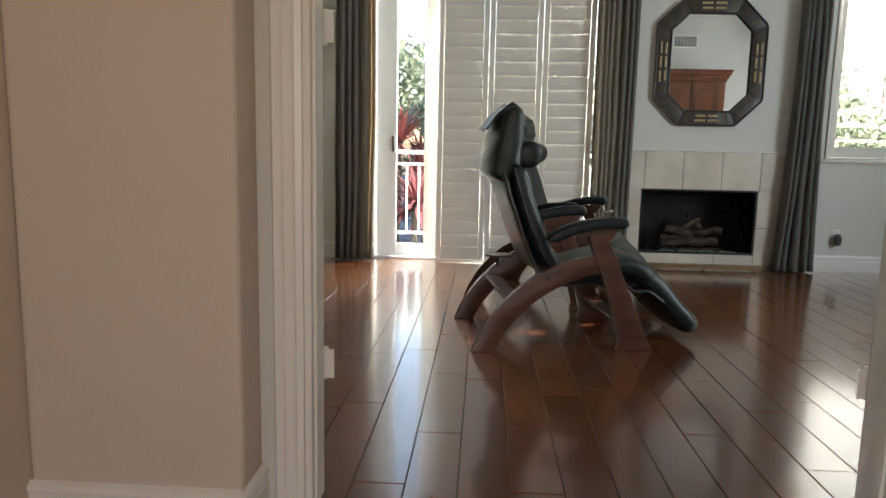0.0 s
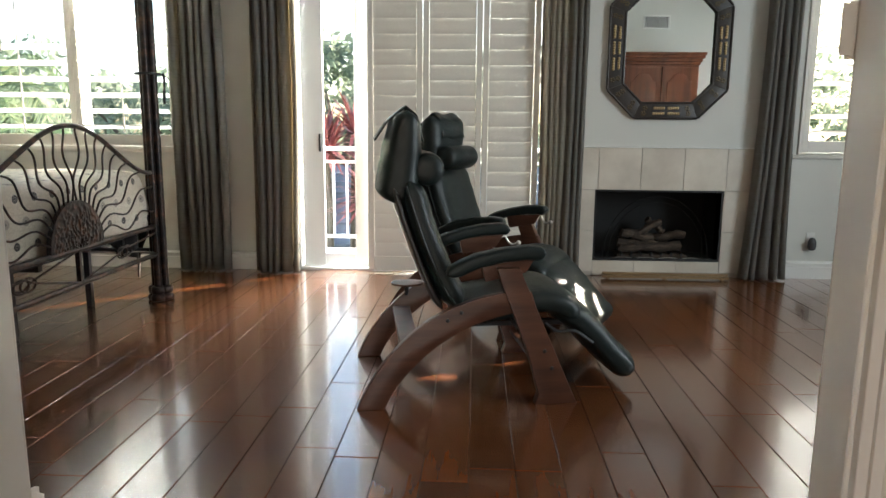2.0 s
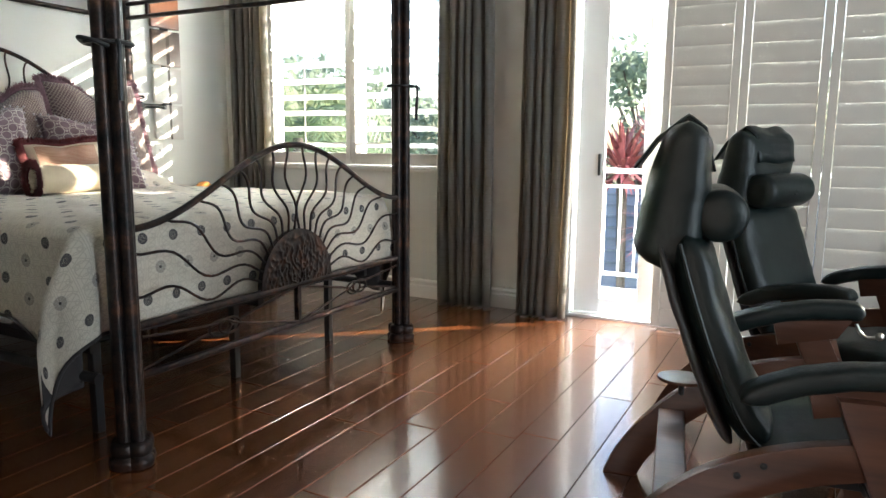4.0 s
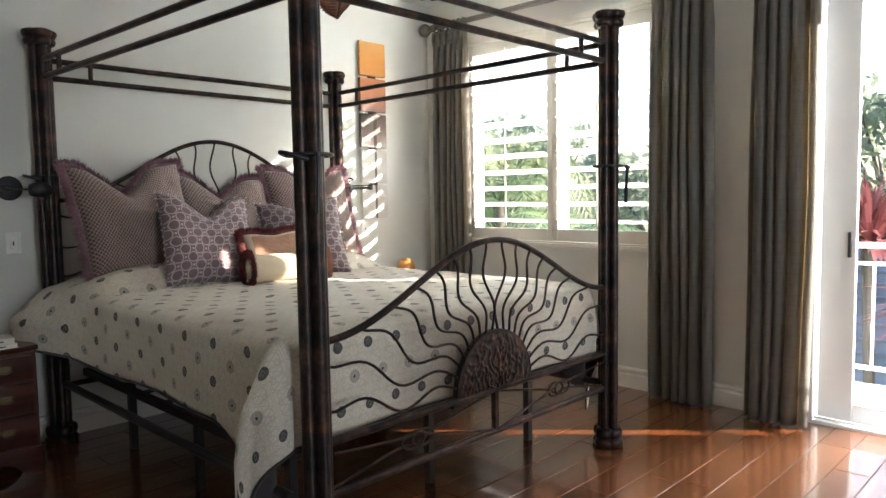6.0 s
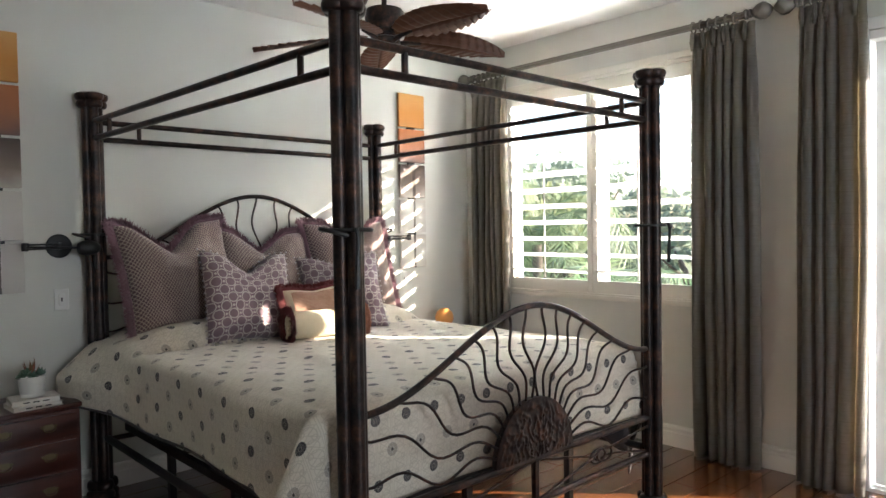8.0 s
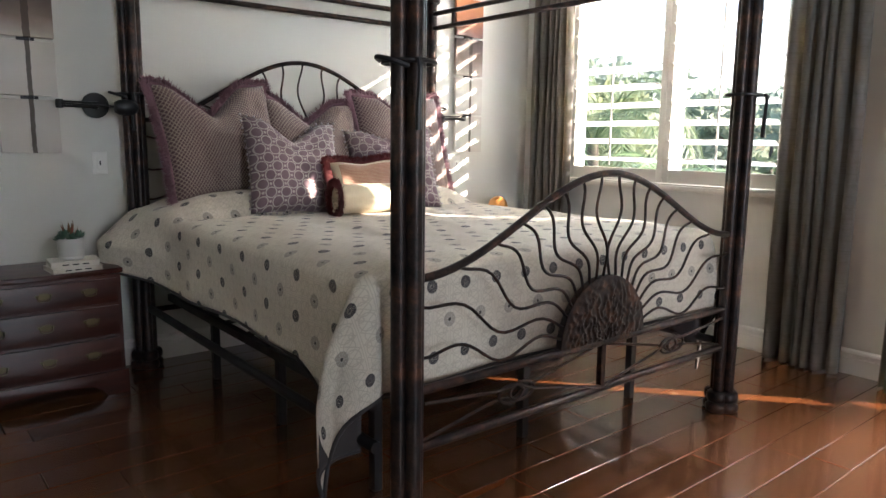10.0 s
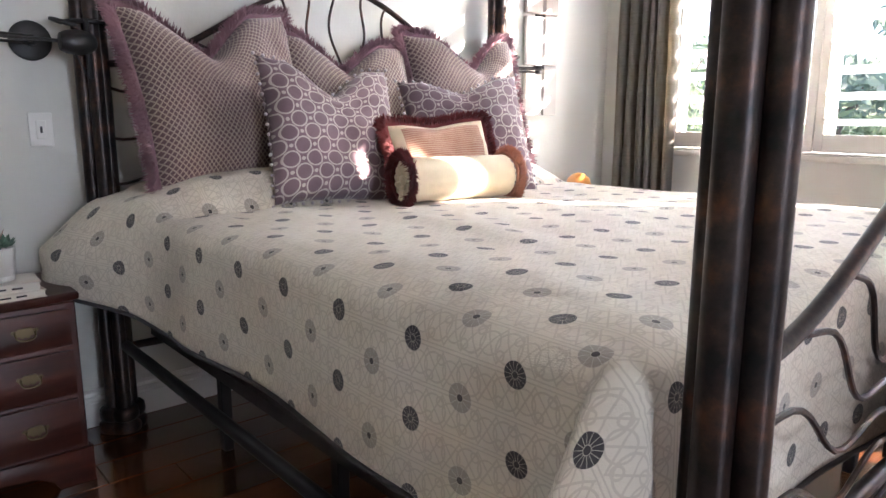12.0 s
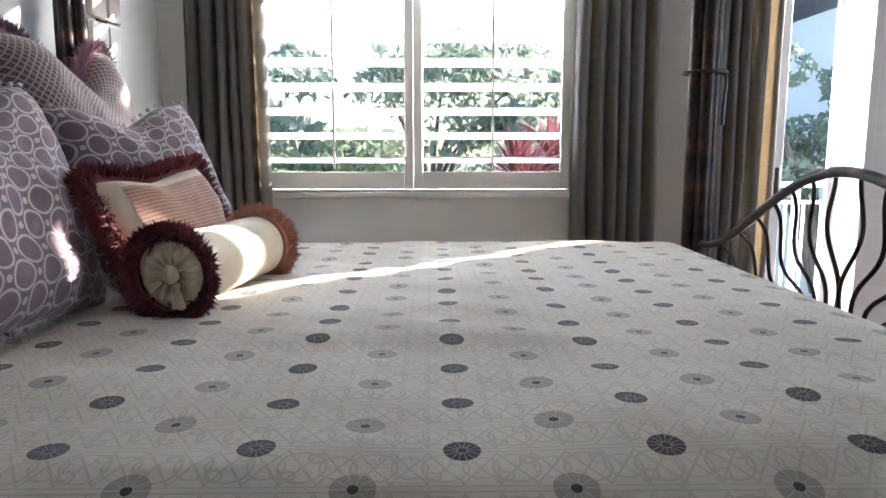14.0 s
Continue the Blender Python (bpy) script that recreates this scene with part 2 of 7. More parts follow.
def thing(name, label, category, m=None, group="", kind=""):
    ob = new(name)
    if m is not None:
        ob.matrix_world = m
    return tagged(ob, label, category, group, kind)


def solid(name, bm, mat, label, category, m=None, group="", kind="", smooth=40):
    ob = part(name, bm, mat, None, "", smooth)
    if m is not None:
        ob.matrix_world = m
    return tagged(ob, label, category, group, kind)


def box(bm, x0, x1, y0, y1, z0, z1, bevel=0.0, seg=1):
    vs = [bm.verts.new(p) for p in ((x0, y0, z0), (x1, y0, z0), (x1, y1, z0), (x0, y1, z0), (x0, y0, z1), (x1, y0, z1), (x1, y1, z1), (x0, y1, z1))]
    fs = [bm.faces.new([vs[i] for i in q]) for q in ((0, 3, 2, 1), (4, 5, 6, 7), (0, 1, 5, 4), (1, 2, 6, 5), (2, 3, 7, 6), (3, 0, 4, 7))]
    if bevel:
        es = list({e for f in fs for e in f.edges})
        bmesh.ops.bevel(bm, geom=es, offset=bevel, segments=seg, profile=0.6, affect="EDGES", clamp_overlap=True)
    return vs


def boxes(*items, bevel=0.0, seg=1):
    bm = bmesh.new()
    for b in items:
        box(bm, *b, bevel=bevel, seg=seg)
    return bm


def tube(bm, pts, r, seg=8, closed=False, caps=True):
    """A round bar along pts; r may be one radius or one for each point."""
    pts = [Vector(p) for p in pts]
    n = len(pts)
    rings, side = [], None
    for i, p in enumerate(pts):
        a = pts[(i - 1) % n] if closed or i else p
        b = pts[(i + 1) % n] if closed or i < n - 1 else p
        d = (b - a).normalized()
        if side is None:
            side = d.orthogonal().normalized()
        side = (side - d * side.dot(d)).normalized()
        up = d.cross(side)
        rr = r[i] if isinstance(r, (list, tuple)) else r
        rings.append([bm.verts.new(p + (side * math.cos(t) + up * math.sin(t)) * rr) for t in (2 * math.pi * k / seg for k in range(seg))])
    for i in range(n if closed else n - 1):
        A, B = rings[i], rings[(i + 1) % n]
        for k in range(seg):
            bm.faces.new((A[k], A[(k + 1) % seg], B[(k + 1) % seg], B[k]))
    if caps and not closed:
        bm.faces.new(rings[0][::-1])
        bm.faces.new(rings[-1])
    return rings


def lathe(bm, profile, seg=20, m=None):
    """A turned body: profile of (radius, height) pairs."""
    m = m or Matrix()
    rings = []
    for r, z in profile:
        rings.append([bm.verts.new(m @ Vector((r * math.cos(t), r * math.sin(t), z))) for t in (2 * math.pi * k / seg for k in range(seg))])
    for A, B in zip(rings, rings[1:]):
        for k in range(seg):
            bm.faces.new((A[k], A[(k + 1) % seg], B[(k + 1) % seg], B[k]))
    bm.faces.new(rings[0][::-1])
    bm.faces.new(rings[-1])


def extrude_outline(bm, outline, lo, hi, axis="y", bevel=0.0, seg=2):
    """A board cut to an outline (pairs), lo..hi thick along the axis."""
    def at(a, b, c):
        return {"x": (c, a, b), "y": (a, c, b), "z": (a, b, c)}[axis]
    A = [bm.verts.new(at(a, b, lo)) for a, b in outline]
    B = [bm.verts.new(at(a, b, hi)) for a, b in outline]
    n = len(outline)
    fs = [bm.faces.new(A), bm.faces.new(B[::-1])]
    rim = set(fs[0].edges) | set(fs[1].edges)
    for i in range(n):
        fs.append(bm.faces.new((A[(i + 1) % n], A[i], B[i], B[(i + 1) % n])))
    bmesh.ops.recalc_face_normals(bm, faces=fs)
    if bevel:
        bmesh.ops.bevel(bm, geom=list(rim), offset=bevel, segments=seg, profile=0.6, affect="EDGES", clamp_overlap=True)


def grid_mesh(bm, nu, nv, f, uvf=None):
    """A sheet of nu x nv cells; f(u, v) gives the place, uvf(u, v) the texture's metres."""
    V = [[bm.verts.new(f(i / nu, j / nv)) for j in range(nv + 1)] for i in range(nu + 1)]
    lay = bm.loops.layers.uv.verify() if uvf else None
    for i in range(nu):
        for j in range(nv):
            q = ((i, j), (i + 1, j), (i + 1, j + 1), (i, j + 1))
            fc = bm.faces.new([V[a][b] for a, b in q])
            if uvf:
                for lp, (a, b) in zip(fc.loops, q):
                    lp[lay].uv = uvf(a / nu, b / nv)
    return V


def smooth_path(pts, n):
    """A Catmull-Rom line through pts, n steps to each span."""
    P = [Vector(p) for p in pts]
    P = [2 * P[0] - P[1]] + P + [2 * P[-1] - P[-2]]
    out = []
    for i in range(1, len(P) - 2):
        a, b, c, d = P[i - 1:i + 3]
        for k in range(n):
            t = k / n
            out.append(0.5 * ((2 * b) + (c - a) * t + (2 * a - 5 * b + 4 * c - d) * t * t + (3 * b - a - 3 * c + d) * t ** 3))
    return out + [P[-2]]

# ---- the large structure ----
WX0, WX1, NY, SY, CZ = -4.10, 5.60, 7.64, 3.05, 3.12   # room: west, east, window wall, door wall, ceiling
WIN_W = (-3.618, -1.84, 1.04, 2.72)                      # openings: x0, x1, z0, z1
DOOR_N = (-0.88, 1.39, 0.0, 2.66)
WIN_E = (3.30, 4.95, 1.04, 2.72)
FIREBOX = (1.67, 2.73, 0.13, 0.73)
DOOR_S = (-0.285, 1.36, 0.0, 2.50)


def pierced_wall(name, x0, x1, y0, y1, z1, holes, mat, label):
    """A wall along x with rectangular openings through it."""
    bm = bmesh.new()
    xs = sorted({x0, x1, *(h[0] for h in holes), *(h[1] for h in holes)})
    for a, b in zip(xs, xs[1:]):
        cuts = sorted((h[2], h[3]) for h in holes if h[0] <= a and h[1] >= b)
        z = 0.0
        for lo, hi in cuts:
            if lo > z:
                box(bm, a, b, y0, y1, z, lo)
            z = hi
        box(bm, a, b, y0, y1, z, z1)
    bmesh.ops.remove_doubles(bm, verts=bm.verts, dist=1e-5)
    return solid(name, bm, mat, label, "wall", kind="structure")


wall_north = pierced_wall("wall_north", WX0 - 0.16, WX1 + 0.16, NY, NY + 0.16, CZ, [WIN_W, DOOR_N, WIN_E, FIREBOX], M_WALL, "pale warm grey painted wall with windows")
wall_south = pierced_wall("wall_south", WX0 - 0.16, WX1 + 0.16, 2.91, SY, CZ, [DOOR_S], M_WALL, "pale warm grey painted wall with a double doorway")
solid("wall_west", boxes((WX0 - 0.16, WX0, SY, NY, 0, CZ)), M_WALL, "pale warm grey painted wall behind the bed", "wall", kind="structure")
# The opening is added to hold the fill lamp; no window is known here.
solid("wall_east", boxes((WX1, WX1 + 0.16, SY, 3.15, 0, CZ), (WX1, WX1 + 0.16, 4.65, NY, 0, CZ), (WX1, WX1 + 0.16, 3.15, 4.65, 0, 0.95), (WX1, WX1 + 0.16, 3.15, 4.65, 2.55, CZ)), M_WALL, "pale warm grey painted wall with an opening added for a lamp", "wall", kind="structure")
# Added block close outside, so no sun comes through the east opening.
solid("wall_east_outer", boxes((WX1 + 0.5, WX1 + 0.6, 2.6, 7.9, -0.5, 4.2)), M_WALL, "plain unseen block that keeps sun out of the added side opening", "wall", kind="structure")
# Unseen block, added so sun reaches only the left of the far window.
solid("wall_wing_outer", boxes((5.15, 6.2, NY + 0.17, 8.93, -3.0, 4.2)), M_WALL, "plain unseen block that keeps sun off most of the far window", "wall", kind="structure")
solid("ceiling", boxes((WX0 - 0.16, WX1 + 0.16, 2.91, NY + 0.16, CZ, CZ + 0.14)), M_CEIL, "flat off-white painted ceiling", "ceiling", kind="structure")

# hall outside the doorway
solid("wall_hall_pier", boxes((-1.0, -0.41, 2.75, 2.91, 0, 2.9), bevel=0.018, seg=4), M_HALL, "beige painted hall wall with a rounded corner", "wall", kind="structure")
solid("wall_hall_west", boxes((-1.15, -1.0, -1.6, 2.91, 0, 2.9)), M_HALL, "beige painted hall side wall", "wall", kind="structure")
solid("wall_hall_pier_east", boxes((1.50, 2.2, 2.75, 2.91, 0, 2.9), bevel=0.018, seg=4), M_HALL, "beige painted hall wall with a rounded corner", "wall", kind="structure")
solid("wall_hall_east", boxes((2.2, 2.35, -1.6, 2.91, 0, 2.9)), M_HALL, "beige painted hall side wall", "wall", kind="structure")
# Unseen end wall; its opening is added to hold the hall fill lamp.
pierced_wall("wall_hall_south", -1.15, 2.35, -1.78, -1.63, 2.9, [(-0.2, 1.4, 0.6, 2.6)], M_HALL, "beige painted hall end wall with an opening added for a lamp")
solid("ceiling_hall", boxes((-1.15, 2.35, -1.78, 2.91, 2.9, 3.0)), M_CEIL, "flat off-white hall ceiling", "ceiling", kind="structure")


def moulding(bm, a, b, out, profile):
    """A moulding along the floor line a..b; profile of (distance out of the wall, height)."""
    a, b, out = Vector((*a, 0)), Vector((*b, 0)), Vector((*out, 0))
    A = [bm.verts.new(a + out * d + Vector((0, 0, z))) for d, z in profile]
    B = [bm.verts.new(b + out * d + Vector((0, 0, z))) for d, z in profile]
    n = len(profile)
    fs = [bm.faces.new(A), bm.faces.new(B[::-1])]
    fs += [bm.faces.new((A[i], B[i], B[(i + 1) % n], A[(i + 1) % n])) for i in range(n)]
    bmesh.ops.recalc_face_normals(bm, faces=fs)


BASE = [(0, 0), (0.018, 0), (0.018, 0.098), (0.013, 0.104), (0.013, 0.122), (0.020, 0.128), (0.016, 0.142), (0.006, 0.150), (0, 0.152)]


def baseboard(name, a, b, out):
    bm = bmesh.new()
    moulding(bm, a, b, out, BASE)
    return solid(name, bm, M_WHITE, "white moulded baseboard along the wall", "baseboard", kind="structure", smooth=30)


baseboard("baseboard", (WX0, NY), (DOOR_N[0] - 0.07, NY), (0, -1))
baseboard("baseboard", (3.0, NY), (WX1, NY), (0, -1))
baseboard("baseboard", (WX0, SY), (WX0, NY), (1, 0))
baseboard("baseboard", (WX1, SY), (WX1, NY), (-1, 0))
baseboard("baseboard", (WX0, SY), (DOOR_S[0] - 0.09, SY), (0, 1))
baseboard("baseboard", (DOOR_S[1] + 0.09, SY), (WX1, SY), (0, 1))
baseboard("baseboard", (-1.0, 2.75), (-0.41, 2.75), (0, -1))
baseboard("baseboard", (-0.41, 2.732), (-0.41, 2.91), (1, 0))
baseboard("baseboard", (1.50, 2.75), (2.2, 2.75), (0, -1))
baseboard("baseboard", (1.50, 2.732), (1.50, 2.91), (-1, 0))
baseboard("baseboard", (-1.0, -1.6), (-1.0, 1.2), (1, 0))

# doorway: jambs, casings, stops
jamb = thing("door_frame", "white painted double door frame with moulded casing", "door frame", kind="structure")
for sx, x in ((1, DOOR_S[0]), (-1, DOOR_S[1])):
    part("jamb", boxes((min(x, x + sx * 0.022), max(x, x + sx * 0.022), 2.905, 3.055, 0, DOOR_S[3] - 0.022), bevel=0.002), M_WHITE, jamb)
    part("stop", boxes((min(x + sx * 0.022, x + sx * 0.034), max(x + sx * 0.022, x + sx * 0.034), 2.92, 2.965, 0, DOOR_S[3] - 0.022), bevel=0.003), M_WHITE, jamb)
    for y0, sy in ((2.908, -1), (3.052, 1)):
        bm = bmesh.new()
        prof = [(0.012, 0), (0.012, 0.010), (0.030, 0.014), (0.036, 0.020), (0.060, 0.020), (0.066, 0.026), (0.088, 0.026), (0.094, 0.018), (0.094, 0)]
        outline = [(x - sx * (d - 0.012), y0 + sy * t) for d, t in prof]
        extrude_outline(bm, outline, 0, DOOR_S[3] + 0.07, "z")
        part("casing", bm, M_WHITE, jamb, smooth=30)
part("head_jamb", boxes((DOOR_S[0], DOOR_S[1], 2.905, 3.055, DOOR_S[3] - 0.022, DOOR_S[3]), bevel=0.002), M_WHITE, jamb)
for y0, y1 in ((2.882, 2.908), (3.052, 3.078)):
    part("head_casing", boxes((DOOR_S[0] - 0.082, DOOR_S[1] + 0.082, y0, y1, DOOR_S[3] + 0.0, DOOR_S[3] + 0.09), bevel=0.005), M_WHITE, jamb)


def door_leaf(name, hinge_x, sx, turn):
    """A panelled leaf that swings into the room, opened back towards the wall."""
    w, h, t = 0.80, DOOR_S[3] - 0.04, 0.040
    d = thing(name, "white panelled bedroom door leaf, opened back into the room", "door", pose(hinge_x, 3.065, 0.01, 0, 0, turn), kind="structure")
    part("slab", boxes((0.004, sx * w, -t, 0, 0, h) if sx > 0 else (sx * w, -0.004, -t, 0, 0, h), bevel=0.003), M_WHITE, d)
    for z0, z1 in ((0.22, 1.0), (1.16, h - 0.18)):
        for y0, y1 in ((-t - 0.006, -t + 0.001), (-0.001, 0.006)):
            x0, x1 = sorted((sx * 0.13, sx * (w - 0.13)))
            part("panel", boxes((x0, x1, y0, y1, z0, z1), bevel=0.005), M_WHITE, d)
    for ys in (1, -1):
        y = 0.0 if ys > 0 else -t
        hb = bmesh.new()
        lathe(hb, [(0.026, 0), (0.026, 0.006), (0.012, 0.010), (0.011, 0.05)], 16, pose(sx * (w - 0.065), y, 1.0, -90 * ys))
        tube(hb, smooth_path([(sx * (w - 0.065), y + ys * 0.045, 1.0), (sx * (w - 0.10), y + ys * 0.052, 1.0), (sx * (w - 0.15), y + ys * 0.05, 0.995), (sx * (w - 0.185), y + ys * 0.045, 0.985)], 4), [0.010] * 9 + [0.009, 0.009, 0.010, 0.012], 10)
        part("lever_handle", hb, M_CHROME, d, "brushed nickel lever handle")
    for z in (0.40, 1.39, 2.22):
        hb = bmesh.new()
        lathe(hb, [(0.008, -0.05), (0.008, 0.05)], 10, pose(0, 0.004, z))
        box(hb, *sorted((sx * -0.030, sx * 0.0)), -0.003, 0.001, z - 0.045, z + 0.045, bevel=0.001)
        part("hinge", hb, M_WHITE, d)
    return d


door_leaf("door_1", -0.261, -1, -17.0)
door_leaf("door_2", 1.336, 1, 20.0)

# ---- windows, shutters ----
def sash(parent, x0, x1, z0, z1, y, fw=0.05):
    part("window_frame", boxes((x0, x0 + fw, y, y + 0.06, z0, z1), (x1 - fw, x1, y, y + 0.06, z0, z1), (x0 + fw, x1 - fw, y, y + 0.06, z0, z0 + fw), (x0 + fw, x1 - fw, y, y + 0.06, z1 - fw, z1), bevel=0.004), M_VINYL, parent)
    p = part("pane", boxes((x0 + fw, x1 - fw, y + 0.028, y + 0.034, z0 + fw, z1 - fw)), M_GLASS, parent)
    p.visible_shadow = False


def louvre_panel(parent, x0, x1, z0, z1, y, tilt, rod_side=0.5, pitch=0.121, stile=0.048, rail=0.095, rod=True, lap=0.114):
    """One plantation shutter panel: stiles, rails, elliptical slats at one tilt, and a tilt rod."""
    t = 0.028
    pn = part("shutter_panel", boxes((x0, x0 + stile, y, y + t, z0, z1), (x1 - stile, x1, y, y + t, z0, z1), (x0 + stile, x1 - stile, y, y + t, z0, z0 + rail), (x0 + stile, x1 - stile, y, y + t, z1 - rail, z1), bevel=0.003), M_SHUTTER, parent)
    n = int((z1 - z0 - 2 * rail) / pitch)
    step = (z1 - z0 - 2 * rail) / n
    bm = bmesh.new()
    half = (x1 - x0) / 2 - stile - 0.002
    prof = [(lap / 2 * math.cos(a), 0.0052 * math.sin(a)) for a in (2 * math.pi * k / 10 for k in range(10))]
    extrude_outline(bm, prof, -half, half, "x")
    me = mesh_from("slat", bm, M_SHUTTER, 50)
    xc = (x0 + x1) / 2
    for k in range(n):
        s = new("slat", me)
        s.parent = pn
        s.matrix_local = pose(xc, y + t / 2, z0 + rail + (k + 0.5) * step, tilt)
    if rod:
        xr = x0 + stile + (x1 - x0 - 2 * stile) * rod_side
        c, s_ = math.cos(radians(tilt)), math.sin(radians(tilt))
        yr, zr = y + t / 2 - (lap / 2) * c - 0.007, -(lap / 2) * s_
        part("tilt_rod", boxes((xr - 0.006, xr + 0.006, yr - 0.006, yr + 0.006, z0 + rail + zr, z1 - rail + zr), bevel=0.002), M_SHUTTER, parent)
    return pn


def shuttered_window(name, op, tilt):
    x0, x1, z0, z1 = op
    w = thing(name, "white window with opened plantation shutters", "window", kind="structure")
    sash(w, x0, (x0 + x1) / 2, z0, z1, NY + 0.09)
    sash(w, (x0 + x1) / 2, x1, z0, z1, NY + 0.09)
    f = 0.028
    part("shutter_frame", boxes((x0, x0 + f, NY - 0.016, NY + 0.03, z0, z1), (x1 - f, x1, NY - 0.016, NY + 0.03, z0, z1), (x0 + f, x1 - f, NY - 0.016, NY + 0.03, z1 - f, z1), (x0 + f, x1 - f, NY - 0.016, NY + 0.03, z0, z0 + 0.012), bevel=0.003), M_SHUTTER, w)
    xm = (x0 + x1) / 2
    for a, b in ((x0 + f, xm - 0.001), (xm + 0.001, x1 - f)):
        louvre_panel(w, a, b, z0 + 0.014, z1 - f - 0.002, NY - 0.012, tilt)
    part("window_sill", boxes((x0 - 0.04, x1 + 0.04, NY - 0.028, NY + 0.0, z0 - 0.036, z0 - 0.001), bevel=0.006, seg=2), M_SHUTTER, w)
    part("head_trim", boxes((x0 - 0.02, x1 + 0.02, NY - 0.02, NY, z1 + 0.001, z1 + 0.05), bevel=0.004), M_SHUTTER, w)
    return w


shuttered_window("window_1", WIN_W, -18.0)
shuttered_window("window_2", WIN_E, -18.5)

# glazed balcony door, one leaf bare, the rest behind shut shutters
bd = thing("balcony_door", "white glazed balcony door beside closed plantation shutters", "door", kind="structure")
x0, x1, _, z1 = DOOR_N
part("door_frame", boxes((x0, x0 + 0.05, NY + 0.0, NY + 0.14, 0, z1), (x1 - 0.05, x1, NY + 0.0, NY + 0.14, 0, z1), (x0 + 0.05, x1 - 0.05, NY + 0.0, NY + 0.14, z1 - 0.05, z1), bevel=0.004), M_VINYL, bd)
part("track", boxes((x0 + 0.05, x1 - 0.05, NY + 0.0, NY + 0.15, 0.0, 0.022), (x0 + 0.05, x1 - 0.05, NY + 0.05, NY + 0.058, 0.022, 0.034), bevel=0.002), M_VINYL, bd)
part("casing", boxes((x0 - 0.075, x0 - 0.001, NY - 0.02, NY + 0.0, 0, z1 + 0.07), (x0, x1 + 0.07, NY - 0.02, NY, z1, z1 + 0.07), bevel=0.004), M_VINYL, bd)
for a, b, yy in ((-0.82, -0.20, NY + 0.07), (-0.24, 0.44, NY + 0.105), (0.42, 1.34, NY + 0.07)):
    sl, sr = (0.19, 0.165) if a < -0.5 else (0.24, 0.075) if a < 0 else (0.05, 0.075)
    lf = part("glazed_leaf", boxes((a, a + sl, yy, yy + 0.035, 0.03, z1 - 0.055), (b - sr, b, yy, yy + 0.035, 0.03, z1 - 0.055), (a + sl, b - sr, yy, yy + 0.035, 0.03, 0.14), (a + sl, b - sr, yy, yy + 0.035, z1 - 0.16, z1 - 0.055), bevel=0.004), M_VINYL, bd)
    p = part("pane", boxes((a + sl - 0.01, b - sr + 0.01, yy + 0.014, yy + 0.020, 0.13, z1 - 0.15)), M_GLASS, lf)
    p.visible_shadow = False
part("pull_handle", boxes((-0.672, -0.652, NY + 0.052, NY + 0.070, 1.02, 1.17), bevel=0.004), M_BLACKMETAL, bd, "dark recessed pull handle")
for a, b, pr in ((-0.237, 0.222, 0.5), (0.226, 0.709, 0.5), (0.713, 1.18, 0.5)):
    louvre_panel(bd, a, b, 0.02, z1 - 0.06, NY - 0.048, 86.5, rod=False, pitch=0.121, stile=0.05, rail=0.12, lap=0.138)
part("shutter_track", boxes((-0.24, 1.27, NY - 0.05, NY - 0.022, z1 - 0.055, z1 + 0.0), bevel=0.003), M_SHUTTER, bd)

